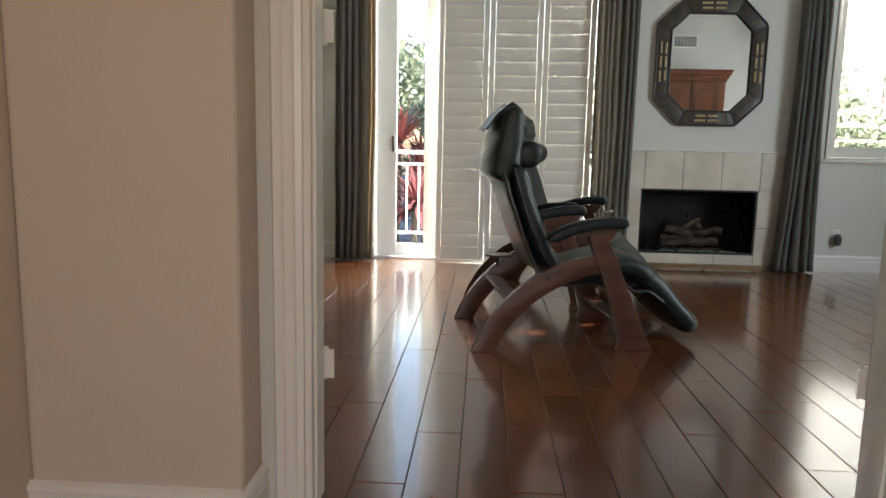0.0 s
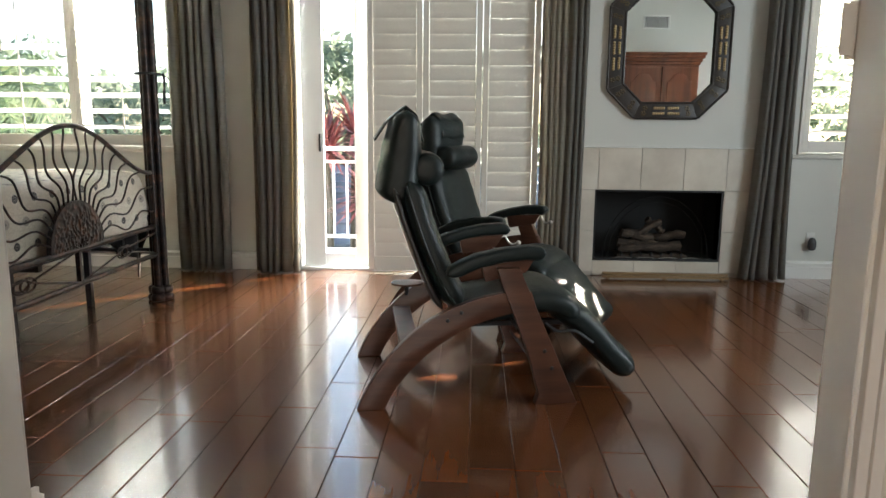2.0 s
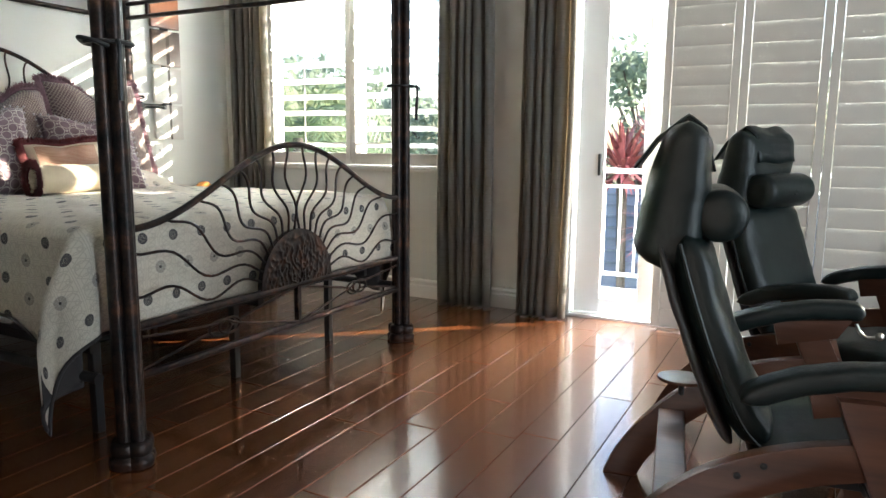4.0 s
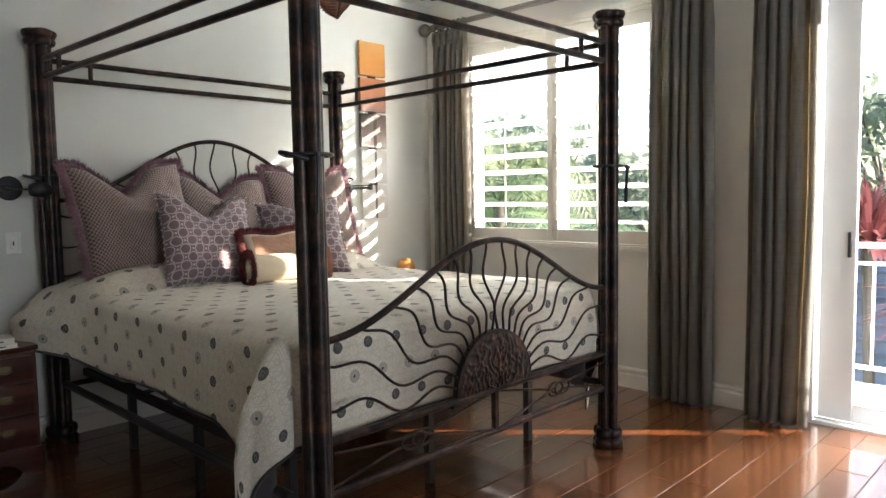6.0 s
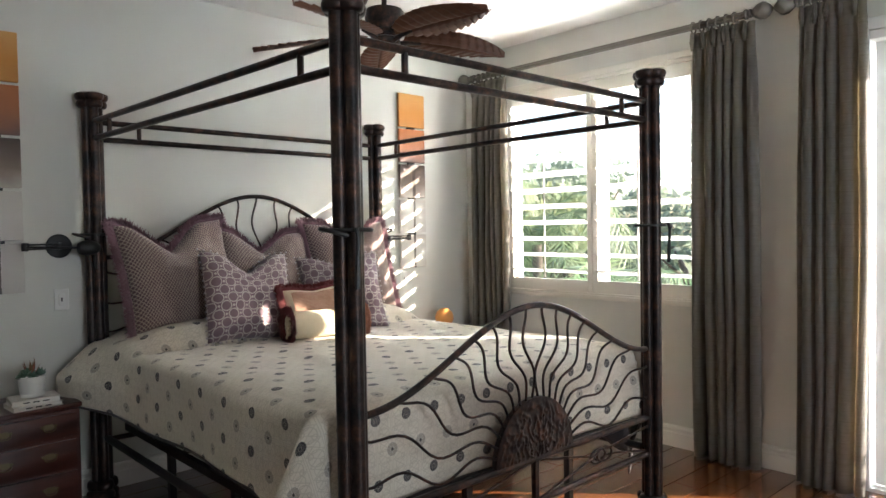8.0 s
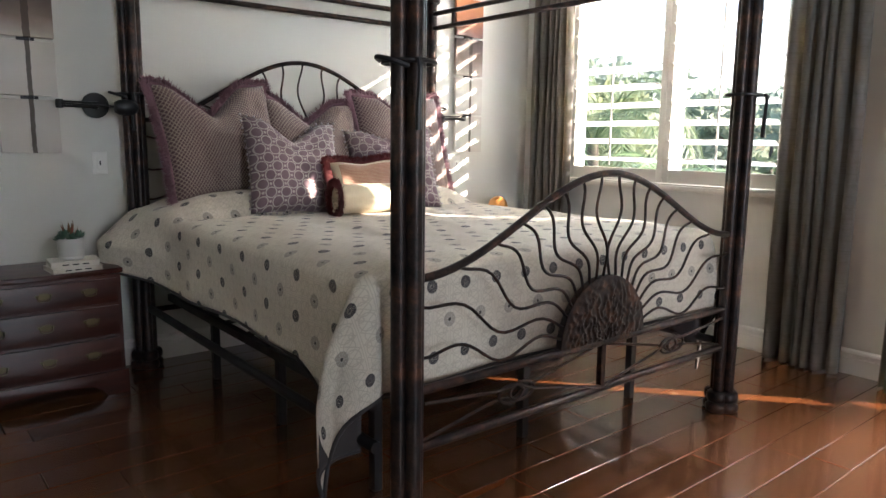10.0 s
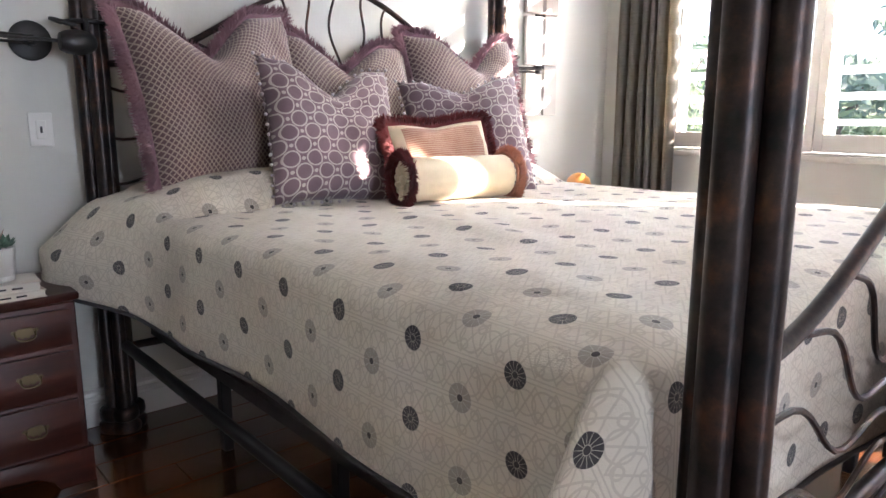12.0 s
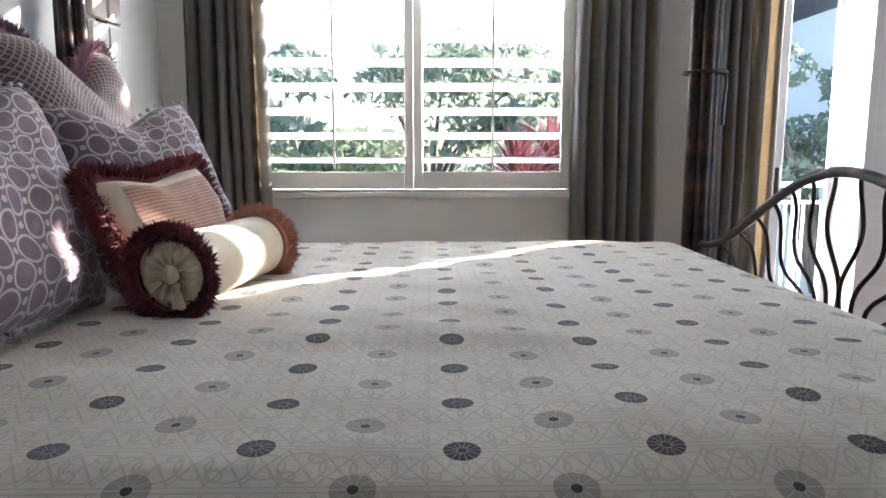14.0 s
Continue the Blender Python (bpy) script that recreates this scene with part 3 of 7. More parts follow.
# ---- the bed ----
def bedspread_mat():
    """Woven matelasse: cream ground, taupe scroll lattice, dark and pale spoked medallions in rows."""
    m = material("medallion_matelasse", (0.6, 0.55, 0.46), 0.85, 0, 0.2)
    n = Nodes(m)
    uvn = n.add("UVMap")
    sep = n.add("SeparateXYZ")
    n.link(uvn.outputs["UV"], sep.inputs[0])
    U, V = sep.outputs["X"], sep.outputs["Y"]
    PU, PV = 0.246, 0.152

    def cell(shift_u, shift_v, pu=PU, pv=PV):
        du = n.math("MULTIPLY", n.math("SUBTRACT", n.math("FRACT", n.math("ADD", n.math("DIVIDE", U, pu), shift_u)), 0.5), pu)
        dv = n.math("MULTIPLY", n.math("SUBTRACT", n.math("FRACT", n.math("ADD", n.math("DIVIDE", V, pv), shift_v)), 0.5), pv)
        r = n.math("SQRT", n.math("ADD", n.math("MULTIPLY", du, du), n.math("MULTIPLY", dv, dv)))
        return du, dv, r

    def medallion(su, sv, radius, spokes):
        du, dv, r = cell(su, sv)
        a = n.math("ARCTAN2", dv, du)
        sp = n.math("ABSOLUTE", n.math("SINE", n.math("MULTIPLY", a, spokes / 2)))
        gap = n.math("GREATER_THAN", n.math("MULTIPLY", sp, r), 0.0026)
        rim = n.math("LESS_THAN", r, radius)
        hub = n.math("LESS_THAN", r, radius * 0.26)
        ring = n.math("GREATER_THAN", r, radius * 0.30)
        leaf = n.math("MULTIPLY", n.math("MULTIPLY", rim, gap), ring)
        return n.math("MAXIMUM", leaf, 0.0), hub, rim, r

    # scroll lattice in bands: double lines, crossing diagonals, rings and small curls between them
    def line(r, at, w):
        return n.math("LESS_THAN", n.math("ABSOLUTE", n.math("SUBTRACT", r, at)), w)

    def union(*fs):
        out = fs[0]
        for f in fs[1:]:
            out = n.math("MAXIMUM", out, f)
        return out

    BH, BW = PV / 2, PU / 3
    band = n.math("FRACT", n.math("DIVIDE", V, BH))
    rule = union(line(band, 0.05, 0.017), line(band, 0.95, 0.017))
    tri = n.math("MULTIPLY", n.math("ABSOLUTE", n.math("SUBTRACT", n.math("FRACT", n.math("DIVIDE", U, BW)), 0.5)), 2.0)
    cross = union(line(band, n.math("ADD", 0.1, n.math("MULTIPLY", tri, 0.8)), 0.04), line(band, n.math("SUBTRACT", 0.9, n.math("MULTIPLY", tri, 0.8)), 0.04))
    _, _, r1 = cell(0.25, 0.0, BW, BH)
    _, _, r2 = cell(0.75, 0.0, BW, BH)
    _, _, r3 = cell(0.42, 0.22, BW, BH)
    _, _, r4 = cell(0.08, 0.78, BW, BH)
    lat = union(rule, cross, line(r1, 0.027, 0.0019), line(r2, 0.021, 0.0017), line(r3, 0.0085, 0.0019), line(r4, 0.0085, 0.0019))
    ground = n.ramp(n.noise(n.coord("UV"), 5, 4), [(0.3, (0.63, 0.575, 0.475)), (0.7, (0.72, 0.665, 0.565))])
    col = n.mix(n.math("MULTIPLY", lat, 0.5), ground, (0.44, 0.385, 0.31))
    p_leaf, p_hub, p_rim, _ = medallion(0.5, 0.5, 0.026, 10)
    d_leaf, d_hub, d_rim, _ = medallion(0.0, 0.0, 0.0228, 14)
    col = n.mix(n.math("MULTIPLY", p_rim, 0.5), col, (0.52, 0.475, 0.40))
    col = n.mix(n.math("MULTIPLY", p_leaf, 0.75), col, (0.30, 0.265, 0.23))
    col = n.mix(p_hub, col, (0.07, 0.062, 0.06))
    col = n.mix(n.math("MULTIPLY", d_rim, 0.6), col, (0.36, 0.33, 0.29))
    col = n.mix(d_leaf, col, (0.055, 0.05, 0.053))
    col = n.mix(d_hub, col, (0.05, 0.045, 0.048))
    n.color(col)
    relief = n.math("ADD", n.math("MULTIPLY", lat, 0.8), n.math("ADD", n.math("MULTIPLY", n.noise(n.coord("UV"), 420, 2), 0.7), n.math("MULTIPLY", n.noise(n.coord("UV"), 60, 4), 1.6)))
    n.bump(relief, 0.5, 0.0028)
    n.b.inputs["Sheen Weight"].default_value = 0.2
    return m


M_SPREAD = bedspread_mat()
M_LINING = fabric("spread_lining", (0.05, 0.045, 0.045), 0.9)
M_SHEET = fabric("bed_skirt_white", (0.62, 0.62, 0.6), 0.9)
BX0, BX1, BY0, BY1 = -4.0, -1.565, 4.415, 6.505
BYC = (BY0 + BY1) / 2
FY0 = 4.52                                              # the foot end is a little narrower than the head
FYC, FHALF = (FY0 + BY1) / 2, (BY1 - FY0) / 2 - 0.045

bed = thing("canopy_bed", "dark patinated metal four-poster canopy bed with sunburst footboard", "bed", pose(0, 0, 0))


def post_meshes():
    """One of the four bundled tubes of a post, and its swollen foot and crown."""
    r = 0.0265
    shaft = bmesh.new()
    tube(shaft, [(0, 0, 0.10), (0, 0, 2.335)], r, 16)
    foot = bmesh.new()
    lathe(foot, [(0.0454, 0.0), (0.0542, 0.004), (0.0580, 0.022), (0.0554, 0.036), (0.0454, 0.044), (0.0428, 0.05), (0.0504, 0.056), (0.0529, 0.075), (0.0504, 0.096), (0.0416, 0.105)], 16)
    crown = bmesh.new()
    lathe(crown, [(0.0416, 2.315), (0.0479, 2.322), (0.0517, 2.336), (0.0479, 2.350), (0.0441, 2.355), (0.0529, 2.362), (0.0592, 2.38), (0.0554, 2.395), (0.0328, 2.405)], 16)
    return [("tube", mesh_from("tube", shaft, M_IRON, 50)), ("foot", mesh_from("foot", foot, M_IRON, 50)), ("crown", mesh_from("crown", crown, M_IRON, 50))]


pms = post_meshes()
for x, y in ((BX0, BY0), (BX0, BY1), (BX1, FY0), (BX1, BY1)):
    p = part("post", boxes((-0.02, 0.02, -0.02, 0.02, 0.01, 2.39)), M_IRON, bed)
    p.location = (x, y, 0)
    for k in range(4):
        for nm, me in pms:
            o = new(nm, me)
            o.parent, o.location = p, (0.034 * math.cos(k * math.pi / 2), 0.034 * math.sin(k * math.pi / 2), 0)
    s = -1 if y < BYC else 1
    bm = bmesh.new()
    tube(bm, [(x + 0.080 * math.cos(a), y + 0.080 * math.sin(a), 1.57) for a in (2 * math.pi * k / 20 for k in range(20))], 0.0075, 8, closed=True)
    tube(bm, smooth_path([(x - 0.03, y + s * 0.082, 1.57), (x + 0.02, y + s * 0.127, 1.575), (x + 0.065, y + s * 0.11, 1.565), (x + 0.082, y + s * 0.06, 1.55)], 4), 0.0075, 8)
    tube(bm, smooth_path([(x + 0.090, y + s * 0.03, 1.575), (x + 0.098, y + s * 0.03, 1.54), (x + 0.093, y + s * 0.03, 1.45), (x + 0.091, y + s * 0.03, 1.37)], 3), [0.008] * 6 + [0.010] * 4, 8)
    part("tie_ring", bm, M_BLACKMETAL, bed, "black metal tie ring with a hanging pin")

g = 0.05
for a, b, nm in (((BX0, BY0), (BX0, BY1), "head"), ((BX1, FY0), (BX1, BY1), "foot"), ((BX0, BY0), (BX1, FY0), "side"), ((BX0, BY1), (BX1, BY1), "side")):
    av, bv = Vector((*a, 0)), Vector((*b, 0))
    d = (bv - av).normalized()
    L = (bv - av).length
    for z in (2.235, 2.135):
        bm = bmesh.new()
        tube(bm, [av + d * g + Vector((0, 0, z)), bv - d * g + Vector((0, 0, z))], 0.0165, 10)
        part("canopy_rail", bm, M_IRON, bed)
    for q in (0.27, L - 0.27):
        c = av + d * q
        bm = bmesh.new()
        tube(bm, [c + Vector((0, 0, 2.128)), c + Vector((0, 0, 2.242))], 0.0135, 8)
        part("canopy_strut", bm, M_IRON, bed)


def bell(y, base, rise, half, mid):
    s = min(1.0, abs(y - mid) / half)
    return base + rise * (0.5 + 0.5 * math.cos(math.pi * s)) ** 0.95


def sunburst(x, mid, base, rise, half, centre_z, inner, count, z_low, thick, span=(4, 176)):
    """An arched top bar with wavy bars that spread from the sun to the bar or to the posts."""
    pts = [(x, y, bell(y, base, rise, half, mid)) for y in np.linspace(mid - half, mid + half, 44)]
    bm = bmesh.new()
    tube(bm, pts, thick, 10)
    part("arched_bar", bm, M_IRON, bed)
    for k in range(count):
        a = radians(span[0] + (span[1] - span[0]) * k / (count - 1))
        ca, sa = math.cos(a), math.sin(a)
        end = inner
        while end < 1.6:
            y, z = mid + ca * end, centre_z + sa * end
            if abs(y - mid) > half - 0.005 or z > bell(y, base, rise, half, mid) - 0.004:
                break
            end += 0.005
        sgn = 1 if a < math.pi / 2 else -1
        line = []
        for i in range(21):
            t = i / 20
            r = inner + (end - inner) * t
            env = math.sin(math.pi * t) ** 0.7
            off = sgn * 0.045 * min(1.0, (end - inner) / 0.5) * env * math.sin(2 * math.pi * (t * (1.0 + 0.55 * abs(ca)) + 0.02))
            line.append((x + 0.004, mid + ca * r - sa * off, centre_z + sa * r + ca * off))
        bm = bmesh.new()
        tube(bm, line, 0.0060, 7)
        part("sun_ray", bm, M_IRON, bed)


sunburst(BX1, FYC, 0.905, 0.315, FHALF, 0.56, 0.235, 18, 0.6, 0.0145, (5, 175))
sunburst(BX0 + 0.01, BYC, 1.43, 0.385, BYC - BY0 - 0.045, 0.95, 0.30, 19, 1.0, 0.0135, (2, 178))

# the cast half sun, with a carved face of leaf-like ridges
bm = bmesh.new()
nr, na = 12, 40
rng = random.Random(4)


def sun_face(u, v):
    r, a = 0.262 * u, math.pi * v
    yy, zz = r * math.cos(a), r * math.sin(a)
    w = noise.noise(Vector((yy * 42, zz * 26, 1.7)) + 0.9 * noise.noise_vector(Vector((yy * 9, zz * 9, 0.3))))
    ridge = max(0.0, 1 - abs(w) * 4.0) * 0.007
    edge = 1.0 if u < 0.93 else 0.25
    return (BX1 + 0.014 + ridge * edge + 0.004 * (1 - u * u), FYC + yy, 0.545 + zz)


V = grid_mesh(bm, 40, 90, lambda u, v: sun_face(max(u, 0.004), v))
part("sun_relief", bm, M_IRON, bed, "half-round cast sun with carved leaf relief", smooth=60)
bm = bmesh.new()
extrude_outline(bm, [(FYC + 0.266 * math.cos(a), 0.545 + 0.266 * math.sin(a)) for a in (math.pi * k / 36 for k in range(37))], BX1 - 0.016, BX1 + 0.012, "x", 0.003)
part("sun_plate", bm, M_IRON, bed)
for z, r in ((0.532, 0.0165), (0.335, 0.0165)):
    bm = bmesh.new()
    tube(bm, [(BX1, FY0 + g, z), (BX1, BY1 - g, z)], r, 10)
    part("foot_rail", bm, M_IRON, bed)
    bm = bmesh.new()
    tube(bm, [(BX0, BY0 + g, z), (BX0, BY1 - g, z)], r, 10)
    part("head_rail", bm, M_IRON, bed)
part("centre_bar", boxes((BX1 - 0.014, BX1 + 0.014, FYC - 0.014, FYC + 0.014, 0.33, 0.535), bevel=0.003), M_IRON, bed)
for s in (-1, 1):
    yk = FYC + s * 0.50
    y_end = FYC + s * 0.93
    for z0, z1, dx in ((0.488, 0.345, 0.010), (0.352, 0.52, -0.006)):
        zk = 0.432
        bm = bmesh.new()
        tube(bm, smooth_path([(BX1 + dx, y_end, z0), (BX1 + dx, yk + s * 0.10, zk + (0.025 if z0 > 0.4 else -0.02)), (BX1 + dx, yk, zk + (0.03 if z0 > 0.4 else -0.03)), (BX1 + dx, yk - s * 0.10, zk + (-0.005 if z0 > 0.4 else 0.01)), (BX1 + dx, FYC + s * 0.012, z1)], 6), 0.0062, 7)
        part("knot_rod", bm, M_IRON, bed)
    for dy in (-0.028, 0.028):
        bm = bmesh.new()
        tube(bm, [(BX1 + 0.008, yk + dy + 0.062 * math.cos(a), 0.432 + 0.034 * math.sin(a)) for a in (2 * math.pi * k / 22 for k in range(22))], 0.0062, 7, closed=True)
        part("knot_loop", bm, M_IRON, bed)
for y in (BY0 + 0.02, BY1 - 0.02):
    bm = bmesh.new()
    tube(bm, [(BX0 + g, y, 0.355), (BX1 - g, y, 0.355)], 0.021, 10)
    part("side_rail", bm, M_BLACKMETAL, bed)
for x in (-3.55, -2.75, -1.95):
    for y in (BY0 + 0.24, BYC, BY1 - 0.24):
        part("support_leg", boxes((x - 0.02, x + 0.02, y - 0.02, y + 0.02, 0, 0.44), bevel=0.003), M_BLACKMETAL, bed)
part("slat_frame", boxes((-3.86, -1.76, BY0 + 0.09, BY0 + 0.12, 0.41, 0.45), (-3.86, -1.76, BY1 - 0.12, BY1 - 0.09, 0.41, 0.45), (-3.86, -1.76, BYC - 0.02, BYC + 0.02, 0.41, 0.45), *[(x, x + 0.05, BY0 + 0.12, BY1 - 0.12, 0.445, 0.452) for x in np.linspace(-3.86, -1.81, 9)]), M_BLACKMETAL, bed)

mattress = solid("mattress", boxes((-3.93, -1.72, BY0 + 0.09, BY1 - 0.07, 0.455, 0.895), bevel=0.10, seg=3), M_SHEET, "white mattress and box spring under the bedspread", "mattress")

# ---- the bedspread: lies on the mattress, hangs down three sides, folds over the sleeping pillows ----
SX0, SX1, SY0, SY1 = -3.98, -1.705, BY0 + 0.06, BY1 - 0.08   # flat area
DROP_SIDE, DROP_FOOT = 0.40, 0.43


def side_gain(u):
    """The cloth hangs longer towards the corners at the foot."""
    t = max(0.0, min(1.0, (u - (SX1 - SX0) + 0.42) / 0.40))
    return 1 + 0.58 * t * t * (3 - 2 * t)


def spread_uv(u, v):
    ly = SY1 - SY0
    k = side_gain(u)
    w = v * k if v < 0 else (v if v < ly else ly + (v - ly) * k)
    return (u + 0.210, w + DROP_SIDE + 0.079)


def spread_at(u, v):
    """u: along the bed from the head, past the foot edge; v: across, past both side edges. Cloth metres."""
    lx, ly = SX1 - SX0, SY1 - SY0
    ex = max(0.0, u - lx)
    ey = max(0.0, -v, v - ly) * side_gain(u)
    s = -1 if v < ly / 2 else 1
    x = SX0 + min(u, lx)
    y = SY0 + min(max(v, 0), ly)
    z = 0.926
    # hump over the sleeping pillows and the tuck in front of it
    h = max(0.0, min(1.0, (0.56 - u) / 0.16))
    h = h * h * (3 - 2 * h)
    hump = 0.115 * h * (1 - 0.25 * max(0.0, (0.2 - u) / 0.2))
    tuck = 0.020 * math.exp(-((u - 0.56) / 0.035) ** 2)
    wave = 0.007 * noise.noise(Vector((u * 1.6 + 4, v * 6.5 + u * 2.0, 9.0))) + 0.010 * noise.noise(Vector((u * 3.1, v * 2.3, 0.0))) + 0.005 * noise.noise(Vector((u * 6, v * 12, 3.0)))
    wave += 0.012 * math.exp(-((v - 0.55) / 0.07) ** 2) * (0.5 + 0.5 * math.sin(u * 5.2 + 0.8)) * (1 if u > 0.8 else 0.2)
    e = math.hypot(ex, ey)
    if e < 1e-6:
        edge = min(v, ly - v, lx - u)
        roll = 0.010 * max(0.0, 1 - edge / 0.10) ** 2
        fall = max(0.0, 1 - min(v, ly - v) / 0.30)
        return Vector((x, y, z + hump * (1 - 0.55 * fall * fall) - tuck + wave - roll))
    dx, dy = ex / e, s * ey / e
    slide = 0.0
    if ex > 0 and ey > 0:
        th = (math.atan2(ex, ey) / (math.pi / 2)) ** 1.5 * math.pi / 2
        dx, dy = math.sin(th), s * math.cos(th)
        slide = 0.12 * math.sin(2 * math.atan2(ex, ey)) * min(1.0, e / 0.45)
    R = 0.06
    if e < R * math.pi / 2:
        out, down = R * math.sin(e / R), R * (1 - math.cos(e / R))
    else:
        out, down = R, R + (e - R * math.pi / 2)
    fold = 0.018 * math.sin(u * 8.5 + 1.3 * math.sin(u * 2.2)) * min(1.0, down / 0.3) * (1 if ey > ex else 0)
    fold += 0.016 * math.sin(v * 7.0 + 0.5) * min(1.0, down / 0.3) * (1 if ex >= ey else 0)
    if ex > 0 and ey > 0:
        corner = math.sin(2 * math.atan2(ex, ey))
        down *= 1 + 0.05 * corner
        out += 0.13 * corner * min(1.0, down / 0.25)
        fold += 0.012 * math.sin(3.0 * math.atan2(ey, ex) * 2) * min(1.0, down / 0.25)
    flare = 0.0
    if u < 0.72:
        t = (0.72 - u) / 0.72
        flare = t * t * (3 - 2 * t)
    out += flare * 0.24 * min(1.0, e / 0.25)
    down *= 1 - 0.22 * flare
    sag = hump * (1 - min(1.0, e / 0.5)) * 0.45
    return Vector((x + dx * (out + fold) - slide, y + dy * (out + fold), z - 0.010 - down + sag))


bm = bmesh.new()
lu, lv0, lv1 = SX1 - SX0 + DROP_FOOT, -DROP_SIDE, SY1 - SY0 + DROP_SIDE
grid_mesh(bm, 150, 160, lambda a, b: spread_at(a * lu, lv0 + b * (lv1 - lv0)), lambda a, b: spread_uv(a * lu, lv0 + b * (lv1 - lv0)))
bedspread = solid("bedspread", bm, [M_SPREAD, M_LINING], "cream woven bedspread with dark medallions, draped over the bed", "bedspread", smooth=180)
mod = bedspread.modifiers.new("thickness", "SOLIDIFY")
mod.thickness, mod.offset, mod.material_offset, mod.material_offset_rim = 0.008, -1.0, 1, 1

# dark piping along the three hanging edges
hem = [(a * lu, lv0) for a in np.linspace(0, 1, 70)] + [(lu, lv0 + b * (lv1 - lv0)) for b in np.linspace(0.01, 0.99, 80)] + [((1 - a) * lu, lv1) for a in np.linspace(0, 1, 70)]
bm = bmesh.new()
tube(bm, [spread_at(u, v) - Vector((0, 0, 0.004)) for u, v in hem], 0.0075, 7)
part("hem_piping", bm, M_LINING, bedspread, "dark corded piping along the hem", smooth=60)

# ---- pillows and cushions ----
def pattern_mat(name, ground, ink, kind, size):
    m = material(name, ground, 0.8, 0, 0.25)
    n = Nodes(m)
    uvn, sep = n.add("UVMap"), n.add("SeparateXYZ")
    n.link(uvn.outputs["UV"], sep.inputs[0])
    U, V = sep.outputs["X"], sep.outputs["Y"]

    def cell(su, sv, pu, pv):
        du = n.math("MULTIPLY", n.math("SUBTRACT", n.math("FRACT", n.math("ADD", n.math("DIVIDE", U, pu), su)), 0.5), pu)
        dv = n.math("MULTIPLY", n.math("SUBTRACT", n.math("FRACT", n.math("ADD", n.math("DIVIDE", V, pv), sv)), 0.5), pv)
        return n.math("SQRT", n.math("ADD", n.math("MULTIPLY", du, du), n.math("MULTIPLY", dv, dv)))

    blot = n.ramp(n.noise(n.coord("UV"), 9, 4), [(0.3, tuple(c * 0.88 for c in ground)), (0.7, tuple(c * 1.12 for c in ground))])
    if kind == "rings":
        a, b = cell(0, 0, size, size * 1.15), cell(0.5, 0.5, size, size * 1.15)
        rad, w = size * 0.335, size * 0.034

        def line(r):
            return n.math("LESS_THAN", n.math("ABSOLUTE", n.math("SUBTRACT", r, rad)), w)
        ink_f = n.math("MAXIMUM", line(a), line(b))
        dots = n.math("MINIMUM", cell(0.5, 0.0, size, size * 1.15), cell(0.0, 0.5, size, size * 1.15))
        ink_f = n.math("MAXIMUM", ink_f, n.math("LESS_THAN", dots, size * 0.085))
        d2 = n.math("MINIMUM", cell(0.25, 0.25, size * 0.5, size * 0.575), 9.0)
        relief = n.math("MULTIPLY", ink_f, 0.6)
    elif kind == "trellis":
        d1 = n.math("FRACT", n.math("DIVIDE", n.math("ADD", U, n.math("MULTIPLY", V, 0.8)), size))
        d2 = n.math("FRACT", n.math("DIVIDE", n.math("SUBTRACT", U, n.math("MULTIPLY", V, 0.8)), size))
        ink_f = n.math("MAXIMUM", n.math("LESS_THAN", d1, 0.24), n.math("LESS_THAN", d2, 0.24))
        relief = n.math("MULTIPLY", ink_f, 0.8)
    else:
        d1 = n.math("FRACT", n.math("DIVIDE", n.math("ADD", V, n.math("MULTIPLY", n.noise(n.coord("UV"), 30, 2), 0.002)), size))
        ink_f = n.math("LESS_THAN", d1, 0.42)
        relief = n.math("MULTIPLY", ink_f, 0.8)
    n.color(n.mix(n.math("MULTIPLY", ink_f, 0.85), blot, ink))
    n.bump(n.math("ADD", relief, n.math("ADD", n.math("MULTIPLY", n.noise(n.coord("UV"), 500, 2), 0.6), n.math("MULTIPLY", n.noise(n.coord("UV"), 14, 4), 5.0))), 0.4, 0.003)
    n.b.inputs["Sheen Weight"].default_value = 0.25
    return m


M_TRELLIS = pattern_mat("trellis_weave", (0.14, 0.088, 0.09), (0.44, 0.36, 0.30), "trellis", 0.0205)
M_RINGS = pattern_mat("ring_weave", (0.195, 0.130, 0.150), (0.56, 0.50, 0.45), "rings", 0.088)
M_STRIPE = pattern_mat("russet_rib", (0.40, 0.20, 0.13), (0.54, 0.38, 0.28), "stripe", 0.0095)
M_CREAM = fabric("cream_satin", (0.70, 0.60, 0.43), 0.55, 500, 0.2)
M_FRINGE = fabric("mauve_fringe", (0.29, 0.165, 0.19), 0.95, 300, 0.3, 0.35)
M_BURGUNDY = fabric("burgundy_fringe", (0.20, 0.050, 0.05), 0.95, 300, 0.3, 0.45)
M_RUSSETFR = fabric("russet_fringe", (0.42, 0.19, 0.13), 0.95, 300, 0.3, 0.35)
M_BEAD = material("pompom_thread", (0.50, 0.45, 0.46), 0.6)


